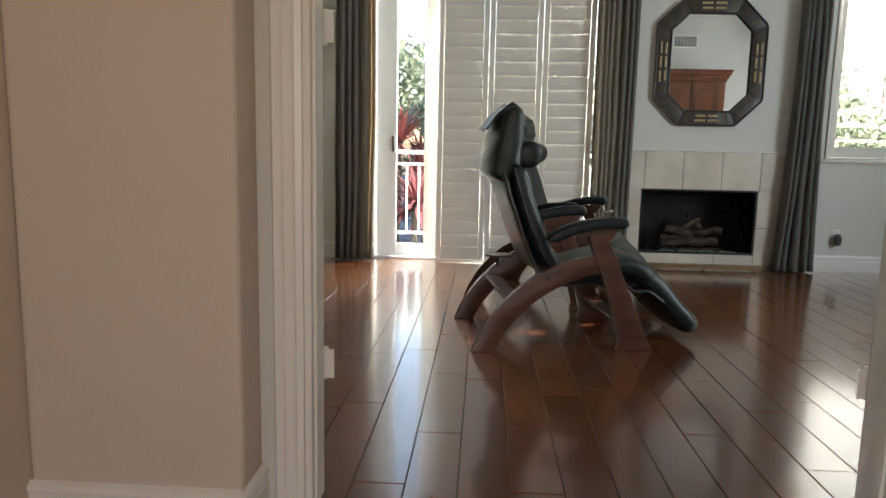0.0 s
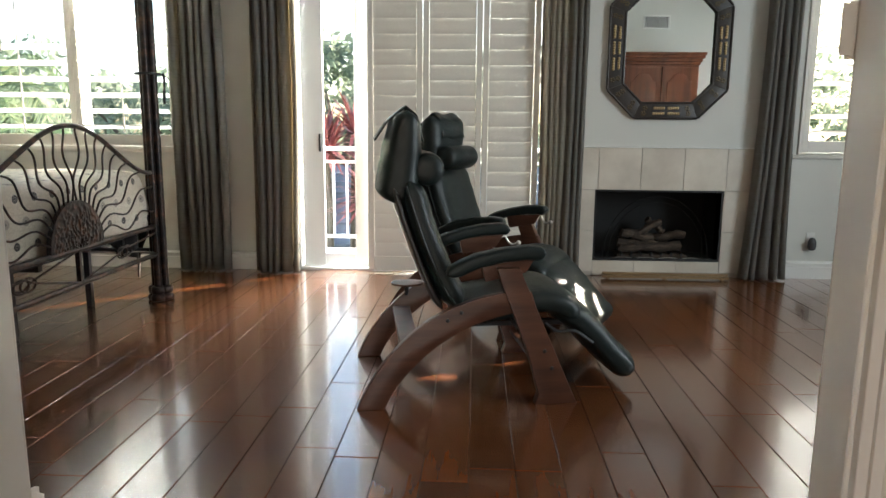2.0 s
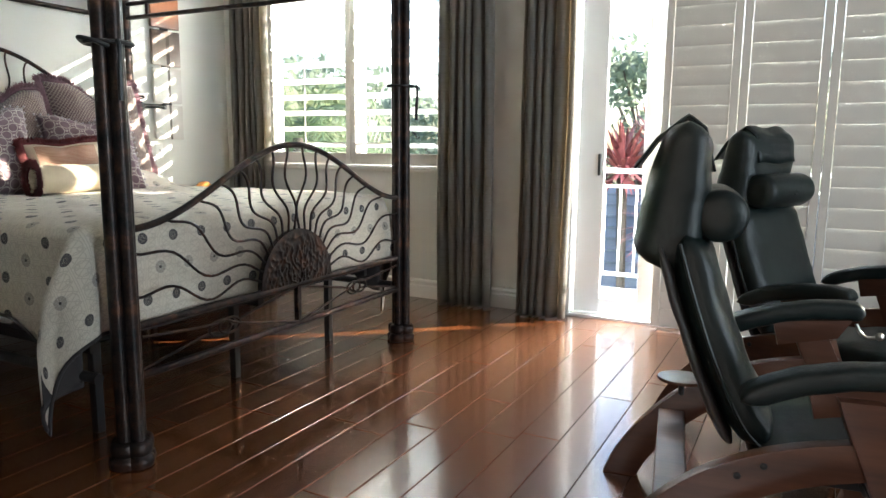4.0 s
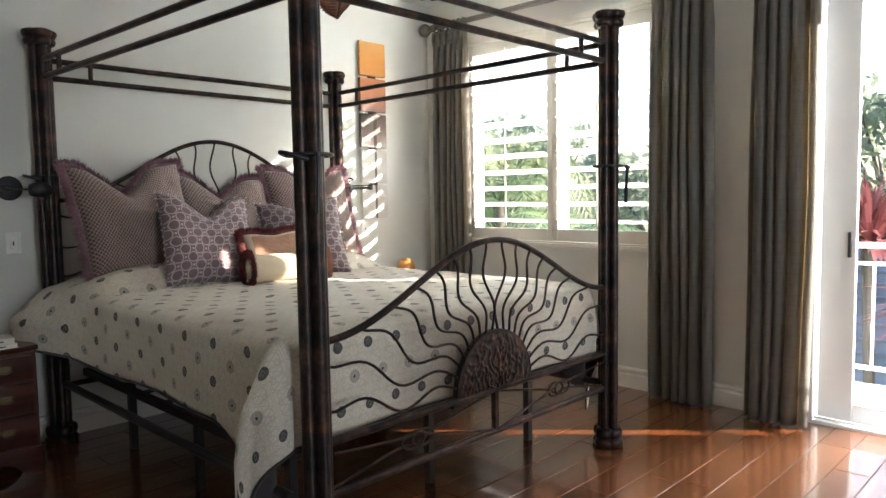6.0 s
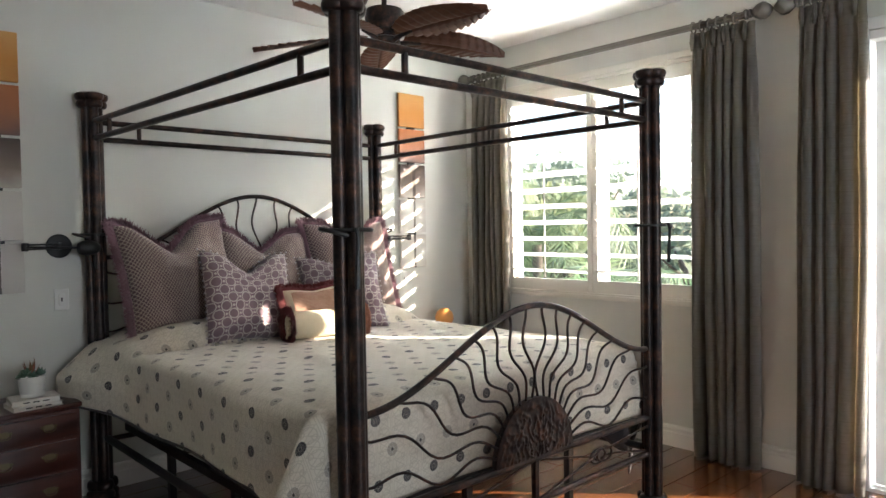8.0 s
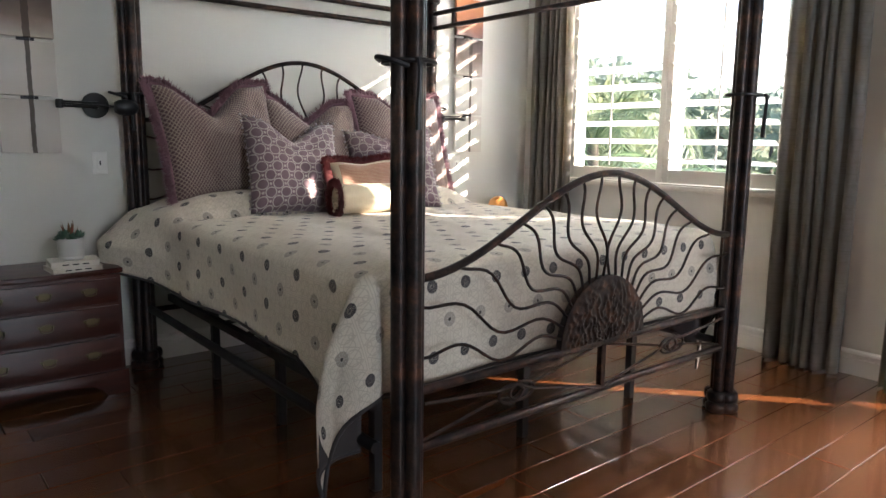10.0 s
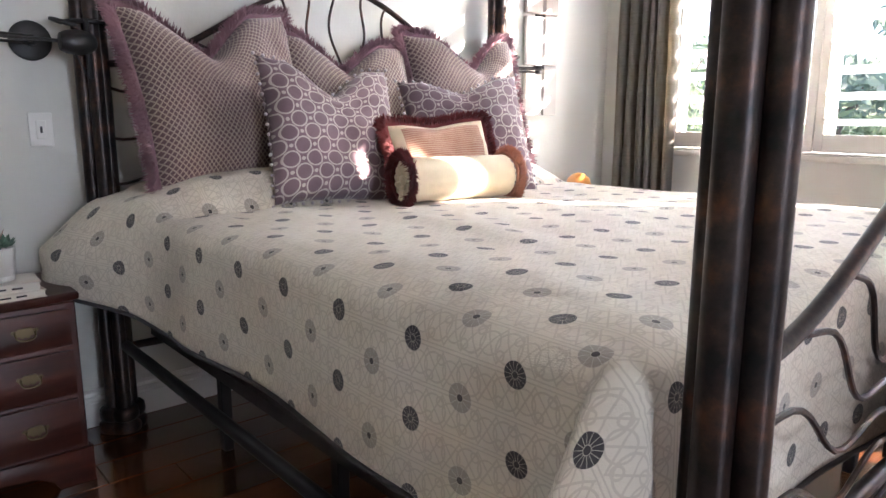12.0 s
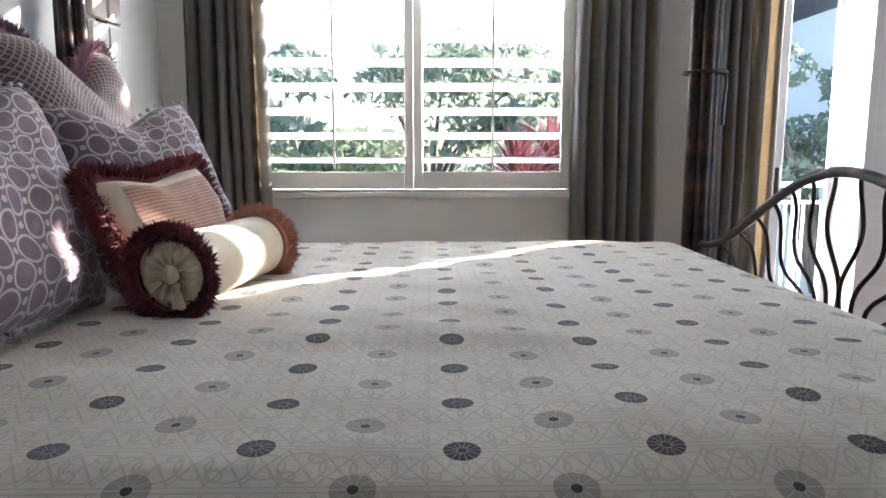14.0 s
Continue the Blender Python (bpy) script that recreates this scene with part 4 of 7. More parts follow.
def pillow_shape(a, b, w, h, t, chop, seed, side):
    """A filled square pillow: pulled-out corners, hollow edges, a dent in the top edge."""
    x, y = 2 * a - 1, 2 * b - 1
    k = 0.075
    px = x * (w / 2) * (1 - k * (1 - y * y) * abs(x))
    py = y * (h / 2) * (1 - k * (1 - x * x) * abs(y))
    fill = max(0.0, (1 - x ** 4) * (1 - y ** 4)) ** 0.55
    crease = noise.noise(Vector((x * 2.3 + seed, y * 2.3, 0.7))) * 0.18 + noise.noise(Vector((x * 6 + seed, y * 6, 2.7))) * 0.07
    th = t / 2 * fill * (1 + crease)
    xc = x - 0.16 * math.sin(seed * 1.7)
    dent = max(0.0, 1 - math.sqrt(xc * xc + 0.004) / 0.66) ** 1.25 * max(0.0, y) ** 1.5
    py -= chop * h * dent
    th *= 1 - 0.5 * dent * min(1.0, chop * 4)
    return Vector((px, py, side * th))


def fringe(bm, line, out, length, droop, per, rng, width=0.004):
    """Loose threads that stand off a seam: line of points, out(i) directions."""
    n = len(line)
    for i in range(n):
        for _ in range(per):
            p = Vector(line[i]).lerp(Vector(line[(i + 1) % n]), rng.random())
            d = (Vector(out[i]) + Vector((rng.uniform(-0.6, 0.6), rng.uniform(-0.6, 0.6), rng.uniform(-1.1, 1.1)))).normalized()
            l = length * rng.uniform(0.65, 1.15)
            s = d.orthogonal().normalized() * width
            q = p + d * l * 0.55 + s * rng.uniform(-1, 1)
            e = p + d * l + Vector((0, 0, 0)) - Vector(out[i]).orthogonal() * 0
            a = [bm.verts.new(p - s), bm.verts.new(p + s), bm.verts.new(q + s), bm.verts.new(q - s), bm.verts.new(e)]
            bm.faces.new((a[0], a[1], a[2], a[3]))
            bm.faces.new((a[3], a[2], a[4]))


def rim_points(w, h, t, chop, seed, n=30):
    pts, outs = [], []
    for k in range(4 * n):
        q, f = divmod(k, n)
        f = f / n
        a, b = ((f, 0), (1, f), (1 - f, 1), (0, 1 - f))[q]
        pts.append(pillow_shape(a, b, w, h, t, chop, seed, 1))
        o = Vector(((a - 0.5) * 2, (b - 0.5) * 2, 0))
        m = max(abs(o.x), abs(o.y))
        o = Vector((o.x if abs(o.x) > 0.8 * m else o.x * 0.3, o.y if abs(o.y) > 0.8 * m else o.y * 0.3, 0)).normalized()
        outs.append(o)
    return pts, outs


def pillow(name, label, w, h, t, chop, mat, m, seed, trim=None, trim_len=0.04, trim_mat=None, group="", panel=None):
    root = thing(name, label, "pillow", m, group)
    bm = bmesh.new()
    for side in (1, -1):
        grid_mesh(bm, 34, 34, (lambda a, b, s=side: pillow_shape(a if s > 0 else 1 - a, b, w, h, t, chop, seed, s)), lambda a, b: (a * w, b * h))
    bmesh.ops.remove_doubles(bm, verts=bm.verts, dist=0.0015)
    part("cover", bm, mat, root, smooth=180)
    rng = random.Random(seed)
    pts, outs = rim_points(w, h, t, chop, seed)
    if trim == "fringe":
        bm = bmesh.new()
        tube(bm, [p + o * 0.010 for p, o in zip(pts, outs)], 0.015, 8, closed=True)
        fringe(bm, pts, outs, trim_len, 0, 60, rng, 0.0034)
        part("fringe", bm, trim_mat, root, "thick brush fringe along the seam", smooth=180)
    elif trim == "beads":
        bm = bmesh.new()
        for i in range(0, len(pts), 2):
            bmesh.ops.create_icosphere(bm, subdivisions=1, radius=0.0075, matrix=Matrix.Translation(pts[i] + outs[i] * 0.010))
        tagged(part("bead_trim", bm, trim_mat, root, "row of small pale beads", smooth=180), kind="stuff")
    if panel:
        bm = bmesh.new()
        grid_mesh(bm, 24, 24, lambda a, b: pillow_shape(0.09 + a * 0.80, 0.13 + b * 0.76, w, h, t, chop, seed, 1) + Vector((0, 0, 0.004)), lambda a, b: (a * w * 0.80, b * h * 0.76))
        part("centre_panel", bm, panel, root, "ribbed russet centre panel")
    return root


def lean(x, y, z, yaw, back, roll=0.0):
    """Stands a pillow up: its face looks along yaw (0: to +x), leaned back by so many degrees."""
    return pose(x, y, z, 0, 0, yaw) @ pose(0, 0, 0, 90 - back, 0, 90) @ pose(0, 0, 0, 0, 0, roll)


GP = "pillows on the bed"
pillow("euro_pillow", "large taupe trellis pillow with mauve brush fringe, against the headboard", 0.74, 0.70, 0.25, 0.29, M_TRELLIS, lean(-3.83, 4.85, 1.305, 9, 15, 3), 3, "fringe", 0.055, M_FRINGE, GP)
pillow("euro_pillow", "large taupe trellis pillow with mauve brush fringe, in the middle", 0.68, 0.64, 0.24, 0.25, M_TRELLIS, lean(-3.85, 5.45, 1.265, 2, 14, -2), 7, "fringe", 0.055, M_FRINGE, GP)
pillow("euro_pillow", "large taupe trellis pillow with mauve brush fringe, near the window", 0.68, 0.68, 0.25, 0.28, M_TRELLIS, lean(-3.80, 6.11, 1.305, -4, 16, 1), 5, "fringe", 0.055, M_FRINGE, GP)
pillow("ring_pillow", "plum pillow with pale interlocking rings and bead edging", 0.58, 0.57, 0.21, 0.25, M_RINGS, lean(-3.53, 5.15, 1.175, 0, 19, -4), 11, "beads", 0, M_BEAD, GP)
pillow("ring_pillow", "plum pillow with pale interlocking rings, near the window", 0.56, 0.55, 0.22, 0.12, M_RINGS, lean(-3.46, 5.80, 1.15, -24, 22, 4), 13, "beads", 0, M_BEAD, GP)
pillow("small_cushion", "small cream cushion with a russet panel and burgundy fringe", 0.44, 0.32, 0.14, 0.05, M_CREAM, lean(-3.28, 5.50, 1.07, -14, 24, 3), 17, "fringe", 0.048, M_BURGUNDY, GP, M_STRIPE)

# bolster, lying across the bed
bol = thing("bolster", "cream satin bolster with gathered ends and burgundy fringe", "bolster", pose(-3.155, 5.46, 1.01, 0, 0, -9), GP)
bm = bmesh.new()
RB, LB = 0.082, 0.235
prof = [(0.0, -LB + 0.012), (0.02, -LB + 0.005), (0.055, -LB - 0.004), (RB - 0.012, -LB + 0.004), (RB, -LB + 0.02)] + [(RB * (1 + 0.015 * math.sin(k * 2.1)), -LB + 0.03 + k * (2 * LB - 0.06) / 12) for k in range(13)] + [(RB, LB - 0.02), (RB - 0.012, LB - 0.004), (0.055, LB + 0.004), (0.02, LB - 0.005), (0.0, LB - 0.012)]
rings = []
seg = 40
for j, (r, z) in enumerate(prof):
    ring = []
    for k in range(seg):
        t = 2 * math.pi * k / seg
        pl = 0.004 * math.sin(t * 14) if (j in (1, 2, 3, len(prof) - 4, len(prof) - 3, len(prof) - 2)) else 0.0
        ring.append(bm.verts.new((r * math.cos(t), z + (pl if z < 0 else -pl), r * math.sin(t))))
    rings.append(ring)
for A, B in zip(rings, rings[1:]):
    for k in range(seg):
        bm.faces.new((A[k], A[(k + 1) % seg], B[(k + 1) % seg], B[k]))
bmesh.ops.remove_doubles(bm, verts=bm.verts, dist=0.0005)
bmesh.ops.recalc_face_normals(bm, faces=bm.faces)
part("cover", bm, M_CREAM, bol, smooth=60)
for s, mt in ((-1, M_BURGUNDY), (1, M_RUSSETFR)):
    rng = random.Random(21 + s)
    ln = [(RB * math.cos(t), s * LB, RB * math.sin(t)) for t in (2 * math.pi * k / 60 for k in range(60))]
    ou = [Vector((math.cos(t), s * 0.55, math.sin(t))).normalized() for t in (2 * math.pi * k / 60 for k in range(60))]
    bm = bmesh.new()
    tube(bm, ln, 0.008, 6, closed=True)
    fringe(bm, ln, ou, 0.040, 0, 44, rng, 0.0028)
    part("fringe", bm, mt, bol, "looped brush fringe", smooth=180)
    bm = bmesh.new()
    lathe(bm, [(0.004, 0.0), (0.018, 0.002), (0.021, 0.008), (0.016, 0.013), (0.004, 0.015)], 18, pose(0, s * (LB - 0.006), 0, -90 * s))
    part("button", bm, M_CREAM, bol)
bm = bmesh.new()
rng = random.Random(8)
for k in range(60):
    a = rng.uniform(0, 6.28)
    x = 0.018 * math.cos(a) * rng.random()
    tube(bm, [(x * 0.4 + 0.02, -LB - 0.016, -0.030), (x + 0.03, -LB - 0.028, -0.072 + 0.006 * rng.random())], 0.0013, 4)
lathe(bm, [(0.003, 0), (0.010, 0.004), (0.010, 0.014), (0.003, 0.02)], 10, pose(0.02, -LB - 0.014, -0.036))
part("tassel", bm, M_CREAM, bol, "short cream tassel")

# ---- two zero-gravity recliners ----
def pad(bm, path, width, thick, n=8, round_ends=True, crown=0.35, seed=0.0, taper=0.0, crease=0.004):
    """A stuffed pad along a side-view path of (x, z): soft edges, slightly crowned, a few wrinkles."""
    pts = smooth_path([(x, 0, z) for x, z in path], n)
    m, seg = len(pts), 28
    rings = []
    for i, p in enumerate(pts):
        a, b = pts[max(0, i - 1)], pts[min(m - 1, i + 1)]
        d = (b - a).normalized()
        nrm = Vector((-d.z, 0, d.x))
        e = min(i, m - 1 - i) / (m - 1)
        k = 1.0
        if round_ends:
            t = min(1.0, e * (m - 1) / 5.0)
            k = max(0.08, math.sqrt(max(0.0, 1 - (1 - t) ** 2)))
        ring = []
        for j in range(seg):
            t = 2 * math.pi * j / seg
            c, s = math.cos(t), math.sin(t)
            y = math.copysign(abs(c) ** 0.38, c) * width / 2 * (0.86 + 0.14 * k)
            h = math.copysign(abs(s) ** 0.62, s) * thick / 2 * k
            h *= 1 - taper * (i / (m - 1)) ** 2
            h *= 1 + crown * (1 - (2 * y / width) ** 2) * 0.3
            h += crease * (noise.noise(Vector((p.x * 11 + seed, y * 7, p.z * 11))) + 0.5 * noise.noise(Vector((p.x * 30 + seed, y * 12, p.z * 34)))) * k
            ring.append(bm.verts.new(p + nrm * h + Vector((0, y, 0))))
        rings.append(ring)
    for A, B in zip(rings, rings[1:]):
        for j in range(seg):
            bm.faces.new((A[j], A[(j + 1) % seg], B[(j + 1) % seg], B[j]))
    bm.faces.new(rings[0][::-1])
    bm.faces.new(rings[-1])
    bmesh.ops.recalc_face_normals(bm, faces=bm.faces)


def recliner(m, label):
    c = thing("recliner_chair", label, "chair", m, "recliners by the fireplace")
    W = 0.345
    back = bmesh.new()
    pad(back, [(-0.525, 0.99), (-0.475, 0.83), (-0.415, 0.66), (-0.345, 0.50), (-0.285, 0.425)], 0.50, 0.115, seed=1, crease=0.007)
    bk = part("backrest", back, M_LEATHER, c, "dark green-black leather backrest", smooth=60)
    sh = bmesh.new()
    pad(sh, [(-0.595, 0.97), (-0.545, 0.81), (-0.485, 0.64), (-0.415, 0.47), (-0.37, 0.405)], 0.47, 0.035, seed=2)
    part("back_shell", sh, M_GREYSHELL, bk, "matt grey shell behind the backrest", smooth=60)
    for s in (-1, 1):
        seam = bmesh.new()
        tube(seam, smooth_path([(-0.54, s * 0.247, 0.97), (-0.49, s * 0.249, 0.81), (-0.43, s * 0.249, 0.645), (-0.355, s * 0.247, 0.485), (-0.29, s * 0.245, 0.41)], 5), 0.005, 6)
        part("piping", seam, M_LEATHER, bk)
    seat = bmesh.new()
    pad(seat, [(-0.33, 0.40), (-0.22, 0.385), (-0.08, 0.405), (0.07, 0.435), (0.18, 0.42), (0.27, 0.36)], 0.54, 0.115, seed=5, crease=0.007)
    part("seat", seat, M_LEATHER, c, "dark green-black leather seat", smooth=60)
    leg = bmesh.new()
    pad(leg, [(0.14, 0.425), (0.27, 0.345), (0.38, 0.235), (0.48, 0.13), (0.555, 0.075)], 0.50, 0.125, seed=9, crease=0.007)
    part("leg_rest", leg, M_LEATHER, c, "padded leather leg rest", smooth=60)
    head = bmesh.new()
    pad(head, [(-0.580, 0.885), (-0.566, 0.98), (-0.552, 1.10), (-0.540, 1.21), (-0.530, 1.298)], 0.43, 0.185, seed=12, taper=0.42, crease=0.008)
    hd = part("head_pillow", head, M_LEATHER, c, "thick leather head pillow", smooth=60)
    flap = bmesh.new()

    def flap_at(u, v):
        pts = ((-0.462, 1.16), (-0.49, 1.275), (-0.535, 1.311), (-0.615, 1.245), (-0.67, 1.165))
        q = u * 4
        i = min(3, int(q))
        f = q - i
        return Vector((pts[i][0] * (1 - f) + pts[i + 1][0] * f, (v - 0.5) * 0.30, pts[i][1] * (1 - f) + pts[i + 1][1] * f + 0.006 * math.sin(v * 9)))
    grid_mesh(flap, 16, 10, flap_at)
    fo = part("flap", flap, M_LEATHER, hd, smooth=60)
    fm = fo.modifiers.new("thickness", "SOLIDIFY")
    fm.thickness = 0.007
    roll = bmesh.new()
    lathe(roll, [(0.02, -0.185), (0.058, -0.183), (0.071, -0.172), (0.075, -0.15), (0.077, 0.0), (0.075, 0.15), (0.071, 0.172), (0.058, 0.183), (0.02, 0.185)], 26, pose(-0.437, 0, 1.04, 90))
    part("neck_roll", roll, M_LEATHER, c, "round leather neck roll", smooth=50)
    part("roll_mark", boxes((-0.364, -0.3585, -0.02, 0.004, 1.025, 1.031), (-0.364, -0.3585, -0.012, 0.012, 1.04, 1.046), bevel=0.001), M_BLACKMETAL, c)
    for s in (-1, 1):
        y0, y1 = sorted((s * W, s * (W + 0.045)))
        arch = bmesh.new()
        up = smooth_path([(-0.765, 0, 0.0), (-0.72, 0, 0.10), (-0.62, 0, 0.245), (-0.47, 0, 0.385), (-0.29, 0, 0.475), (-0.10, 0, 0.52), (0.0, 0, 0.52)], 5)
        lo = smooth_path([(0.03, 0, 0.43), (-0.08, 0, 0.425), (-0.25, 0, 0.375), (-0.41, 0, 0.285), (-0.53, 0, 0.175), (-0.61, 0, 0.07), (-0.645, 0, 0.0)], 5)
        extrude_outline(arch, [(p.x, p.z) for p in up + lo], y0, y1, "y", 0.006)
        part("arched_leg", arch, M_WALNUT, c, "curved dark walnut rear leg", smooth=40)
        front = bmesh.new()
        ya, yb = y0 - 0.004 * 1, y1 + 0.004
        extrude_outline(front, [(0.03, 0.0), (0.225, 0.0), (0.20, 0.05), (-0.055, 0.625), (-0.155, 0.625), (-0.135, 0.56), (-0.01, 0.25), (0.045, 0.05)], ya, yb, "y", 0.006)
        part("front_leg", front, M_WALNUT, c, "tapered dark walnut front leg", smooth=40)
        for bx, bz in ((0.10, 0.17), (0.065, 0.25), (-0.31, 0.435), (-0.37, 0.40)):
            bl = bmesh.new()
            lathe(bl, [(0.009, 0), (0.009, 0.003), (0.006, 0.005)], 12, pose(bx, s * (W + 0.049), bz, -90 * s))
            part("bolt_cap", bl, M_BLACKMETAL, c)
        arm = bmesh.new()
        pad(arm, [(-0.375, 0.600), (-0.27, 0.645), (-0.13, 0.682), (0.0, 0.692), (0.055, 0.688)], 0.085, 0.058, seed=20 + s)
        bmesh.ops.translate(arm, verts=arm.verts, vec=(0, s * (W + 0.02), 0))
        part("armrest", arm, M_LEATHER, c, "padded black armrest", smooth=60)
        ab = bmesh.new()
        extrude_outline(ab, [(-0.20, 0.56), (-0.02, 0.60), (0.02, 0.665), (-0.22, 0.645)], s * W - 0.012, s * W + 0.012, "y", 0.003)
        part("arm_bracket", ab, M_WALNUT, c)
    for x, z in ((-0.53, 0.27), (0.11, 0.13)):
        part("cross_bar", boxes((x - 0.045, x + 0.045, -W, W, z - 0.012, z + 0.012), bevel=0.004), M_WALNUT, c)
    part("under_frame", boxes((-0.30, 0.28, -0.20, -0.17, 0.315, 0.34), (-0.30, 0.28, 0.17, 0.20, 0.315, 0.34), (-0.05, -0.02, -W, W, 0.33, 0.355), bevel=0.003), M_BLACKMETAL, c)
    for s in (-1, 1):
        hinge = bmesh.new()
        tube(hinge, smooth_path([(0.10, s * 0.26, 0.34), (0.16, s * 0.265, 0.30), (0.24, s * 0.262, 0.30), (0.33, s * 0.26, 0.24)], 4), 0.009, 8)
        part("leg_linkage", hinge, M_BLACKMETAL, c)
    knob = bmesh.new()
    tube(knob, smooth_path([(0.03, W - 0.01, 0.655), (0.045, W - 0.01, 0.625), (0.065, W - 0.015, 0.612), (0.09, W - 0.02, 0.618)], 4), 0.006, 8)
    bmesh.ops.create_icosphere(knob, subdivisions=2, radius=0.014, matrix=Matrix.Translation((0.098, W - 0.02, 0.62)))
    part("lock_lever", knob, M_CHROME, c, "chrome lock lever under the armrest")
    tray = bmesh.new()
    extrude_outline(tray, [(-0.50 + 0.085 * math.cos(a), 0.31 + 0.075 * math.sin(a)) for a in (2 * math.pi * k / 28 for k in range(28))], 0.408, 0.420, "z", 0.004)
    part("swing_tray", tray, M_WALNUT, c, "round wooden swing tray at the back")
    stem = bmesh.new()
    tube(stem, [(-0.50, 0.352, 0.34), (-0.50, 0.352, 0.41)], 0.012, 10)
    part("tray_stem", stem, M_BLACKMETAL, c)
    return c


recliner(pose(0.857, 5.11, 0, 0, 0, 9.3), "dark green-black leather zero-gravity recliner on walnut legs")
recliner(pose(0.94, 6.07, 0, 0, 0, -25), "dark green-black leather recliner on walnut legs, turned aside")

# ---- curtains and rods ----
def curtain(label, x0, x1, z_top, folds, seed, flare=0.0, bottom_shift=0.0, y=7.535, depth=0.045):
    """A pinch-pleated panel: deep folds that gather at the rod and spread to the floor."""
    rng = random.Random(seed)
    ph = [rng.uniform(-0.5, 0.5) for _ in range(folds * 2 + 4)]
    root = thing("curtain", label, "curtain", None, "olive taupe curtains")
    w = x1 - x0

    def at(u, v):
        z = 0.012 + (z_top - 0.012) * (1 - v)
        t = max(0.0, min(folds - 1e-6, u * folds + 0.28 * math.sin(2.6 * math.pi * u + seed) * math.sin(math.pi * u)))
        i = int(t)
        a = 2 * math.pi * t + ph[i] * 0.9
        pinch = min(1.0, max(0.0, (v - 0.02) / 0.12))
        d = depth * (0.35 + 0.65 * pinch) * (1 + 0.35 * ph[(i + 2) % len(ph)])
        amp = math.sin(a)
        amp = math.copysign(abs(amp) ** 0.75, amp)
        sway = 0.012 * math.sin(5 * v + 3 * u + seed) * v
        spread = 1 + flare * v * v - 0.05 * (1 - pinch)
        xx = (x0 + x1) / 2 + (u - 0.5) * w * spread + bottom_shift * v * v + 0.25 * d * math.cos(a) + sway
        return Vector((xx, y + d * amp + 0.006 * math.sin(12 * v + 9 * u), z))
    bm = bmesh.new()
    grid_mesh(bm, folds * 14, 46, at)
    p = part("panel", bm, M_CURTAIN, root, smooth=180)
    s = p.modifiers.new("thickness", "SOLIDIFY")
    s.thickness = 0.003
    for k in range(folds):
        u = (k + 0.25) / folds
        q = at(u, 0.0)
        b2 = bmesh.new()
        for j in (-1, 0, 1):
            tube(b2, [(q.x + j * 0.008, y - 0.016 - 0.006 * (j == 0), z_top + 0.004), (q.x + j * 0.009, y - 0.020 - 0.008 * (j == 0), z_top - 0.06), (q.x + j * 0.004, y - 0.016, z_top - 0.115)], [0.005, 0.008, 0.004], 7)
        part("pleat", b2, M_CURTAIN, root, smooth=180)
    return root


M_PEWTER = painted("carved_pewter_resin", (0.15, 0.135, 0.115), 0.45, 60, 0.3, 0.3)
ROD_Z, ROD_Y = 2.885, 7.53


def rod(x0, x1, ends, ring_x):
    r = thing("curtain_rod", "reeded pewter curtain rod with carved oval finials", "curtain rod")
    bm = bmesh.new()
    outline = []
    for k in range(32):
        a = 2 * math.pi * k / 32
        rr = 0.021 + 0.0022 * math.cos(a * 8)
        outline.append((ROD_Y + rr * math.cos(a), ROD_Z + rr * math.sin(a)))
    extrude_outline(bm, outline, x0, x1, "x")
    part("pole", bm, M_PEWTER, r)
    for x, s in ends:
        f = bmesh.new()
        V = []
        nn, sg = 16, 26
        for i in range(nn + 1):
            t = i / nn
            ring = []
            for k in range(sg):
                a = 2 * math.pi * k / sg
                rad = 0.052 * math.sin(math.pi * min(0.985, max(0.015, t))) ** 0.7
                rad += 0.0065 * max(0.0, noise.noise(Vector((t * 9, 2.2 * math.cos(a), 2.2 * math.sin(a) + x)))) * 2 * math.sin(math.pi * t)
                ring.append(f.verts.new((x + s * (0.045 + 0.135 * t), ROD_Y + rad * math.cos(a), ROD_Z + rad * math.sin(a))))
            V.append(ring)
        for A, B in zip(V, V[1:]):
            for k in range(sg):
                f.faces.new((A[k], A[(k + 1) % sg], B[(k + 1) % sg], B[k]))
        f.faces.new(V[0])
        f.faces.new(V[-1])
        bmesh.ops.recalc_face_normals(f, faces=f.faces)
        fo = part("finial", f, M_PEWTER, r, "carved oval finial", smooth=60)
        n2 = bmesh.new()
        lathe(n2, [(0.024, 0), (0.031, 0.006), (0.031, 0.018), (0.022, 0.026), (0.028, 0.034), (0.028, 0.044), (0.018, 0.052)], 20, pose(x, ROD_Y, ROD_Z, 0, 90 * s))
        part("collar", n2, M_PEWTER, fo)
        b = bmesh.new()
        tube(b, smooth_path([(x - s * 0.06, ROD_Y, ROD_Z - 0.024), (x - s * 0.06, ROD_Y + 0.05, ROD_Z - 0.03), (x - s * 0.06, NY - 0.005, ROD_Z - 0.03)], 4), 0.009, 8)
        lathe(b, [(0.03, 0), (0.03, 0.006), (0.02, 0.012)], 18, pose(x - s * 0.06, NY, ROD_Z - 0.03, 90))
        part("bracket", b, M_PEWTER, r)
    for x in ring_x:
        b = bmesh.new()
        tube(b, [(x, ROD_Y + 0.034 * math.cos(a), ROD_Z - 0.008 + 0.036 * math.sin(a)) for a in (2 * math.pi * k / 22 for k in range(22))], 0.0062, 8, closed=True)
        part("ring", b, M_PEWTER, r)
    return r


def ring_row(a, b, n):
    return list(np.linspace(a, b, n))


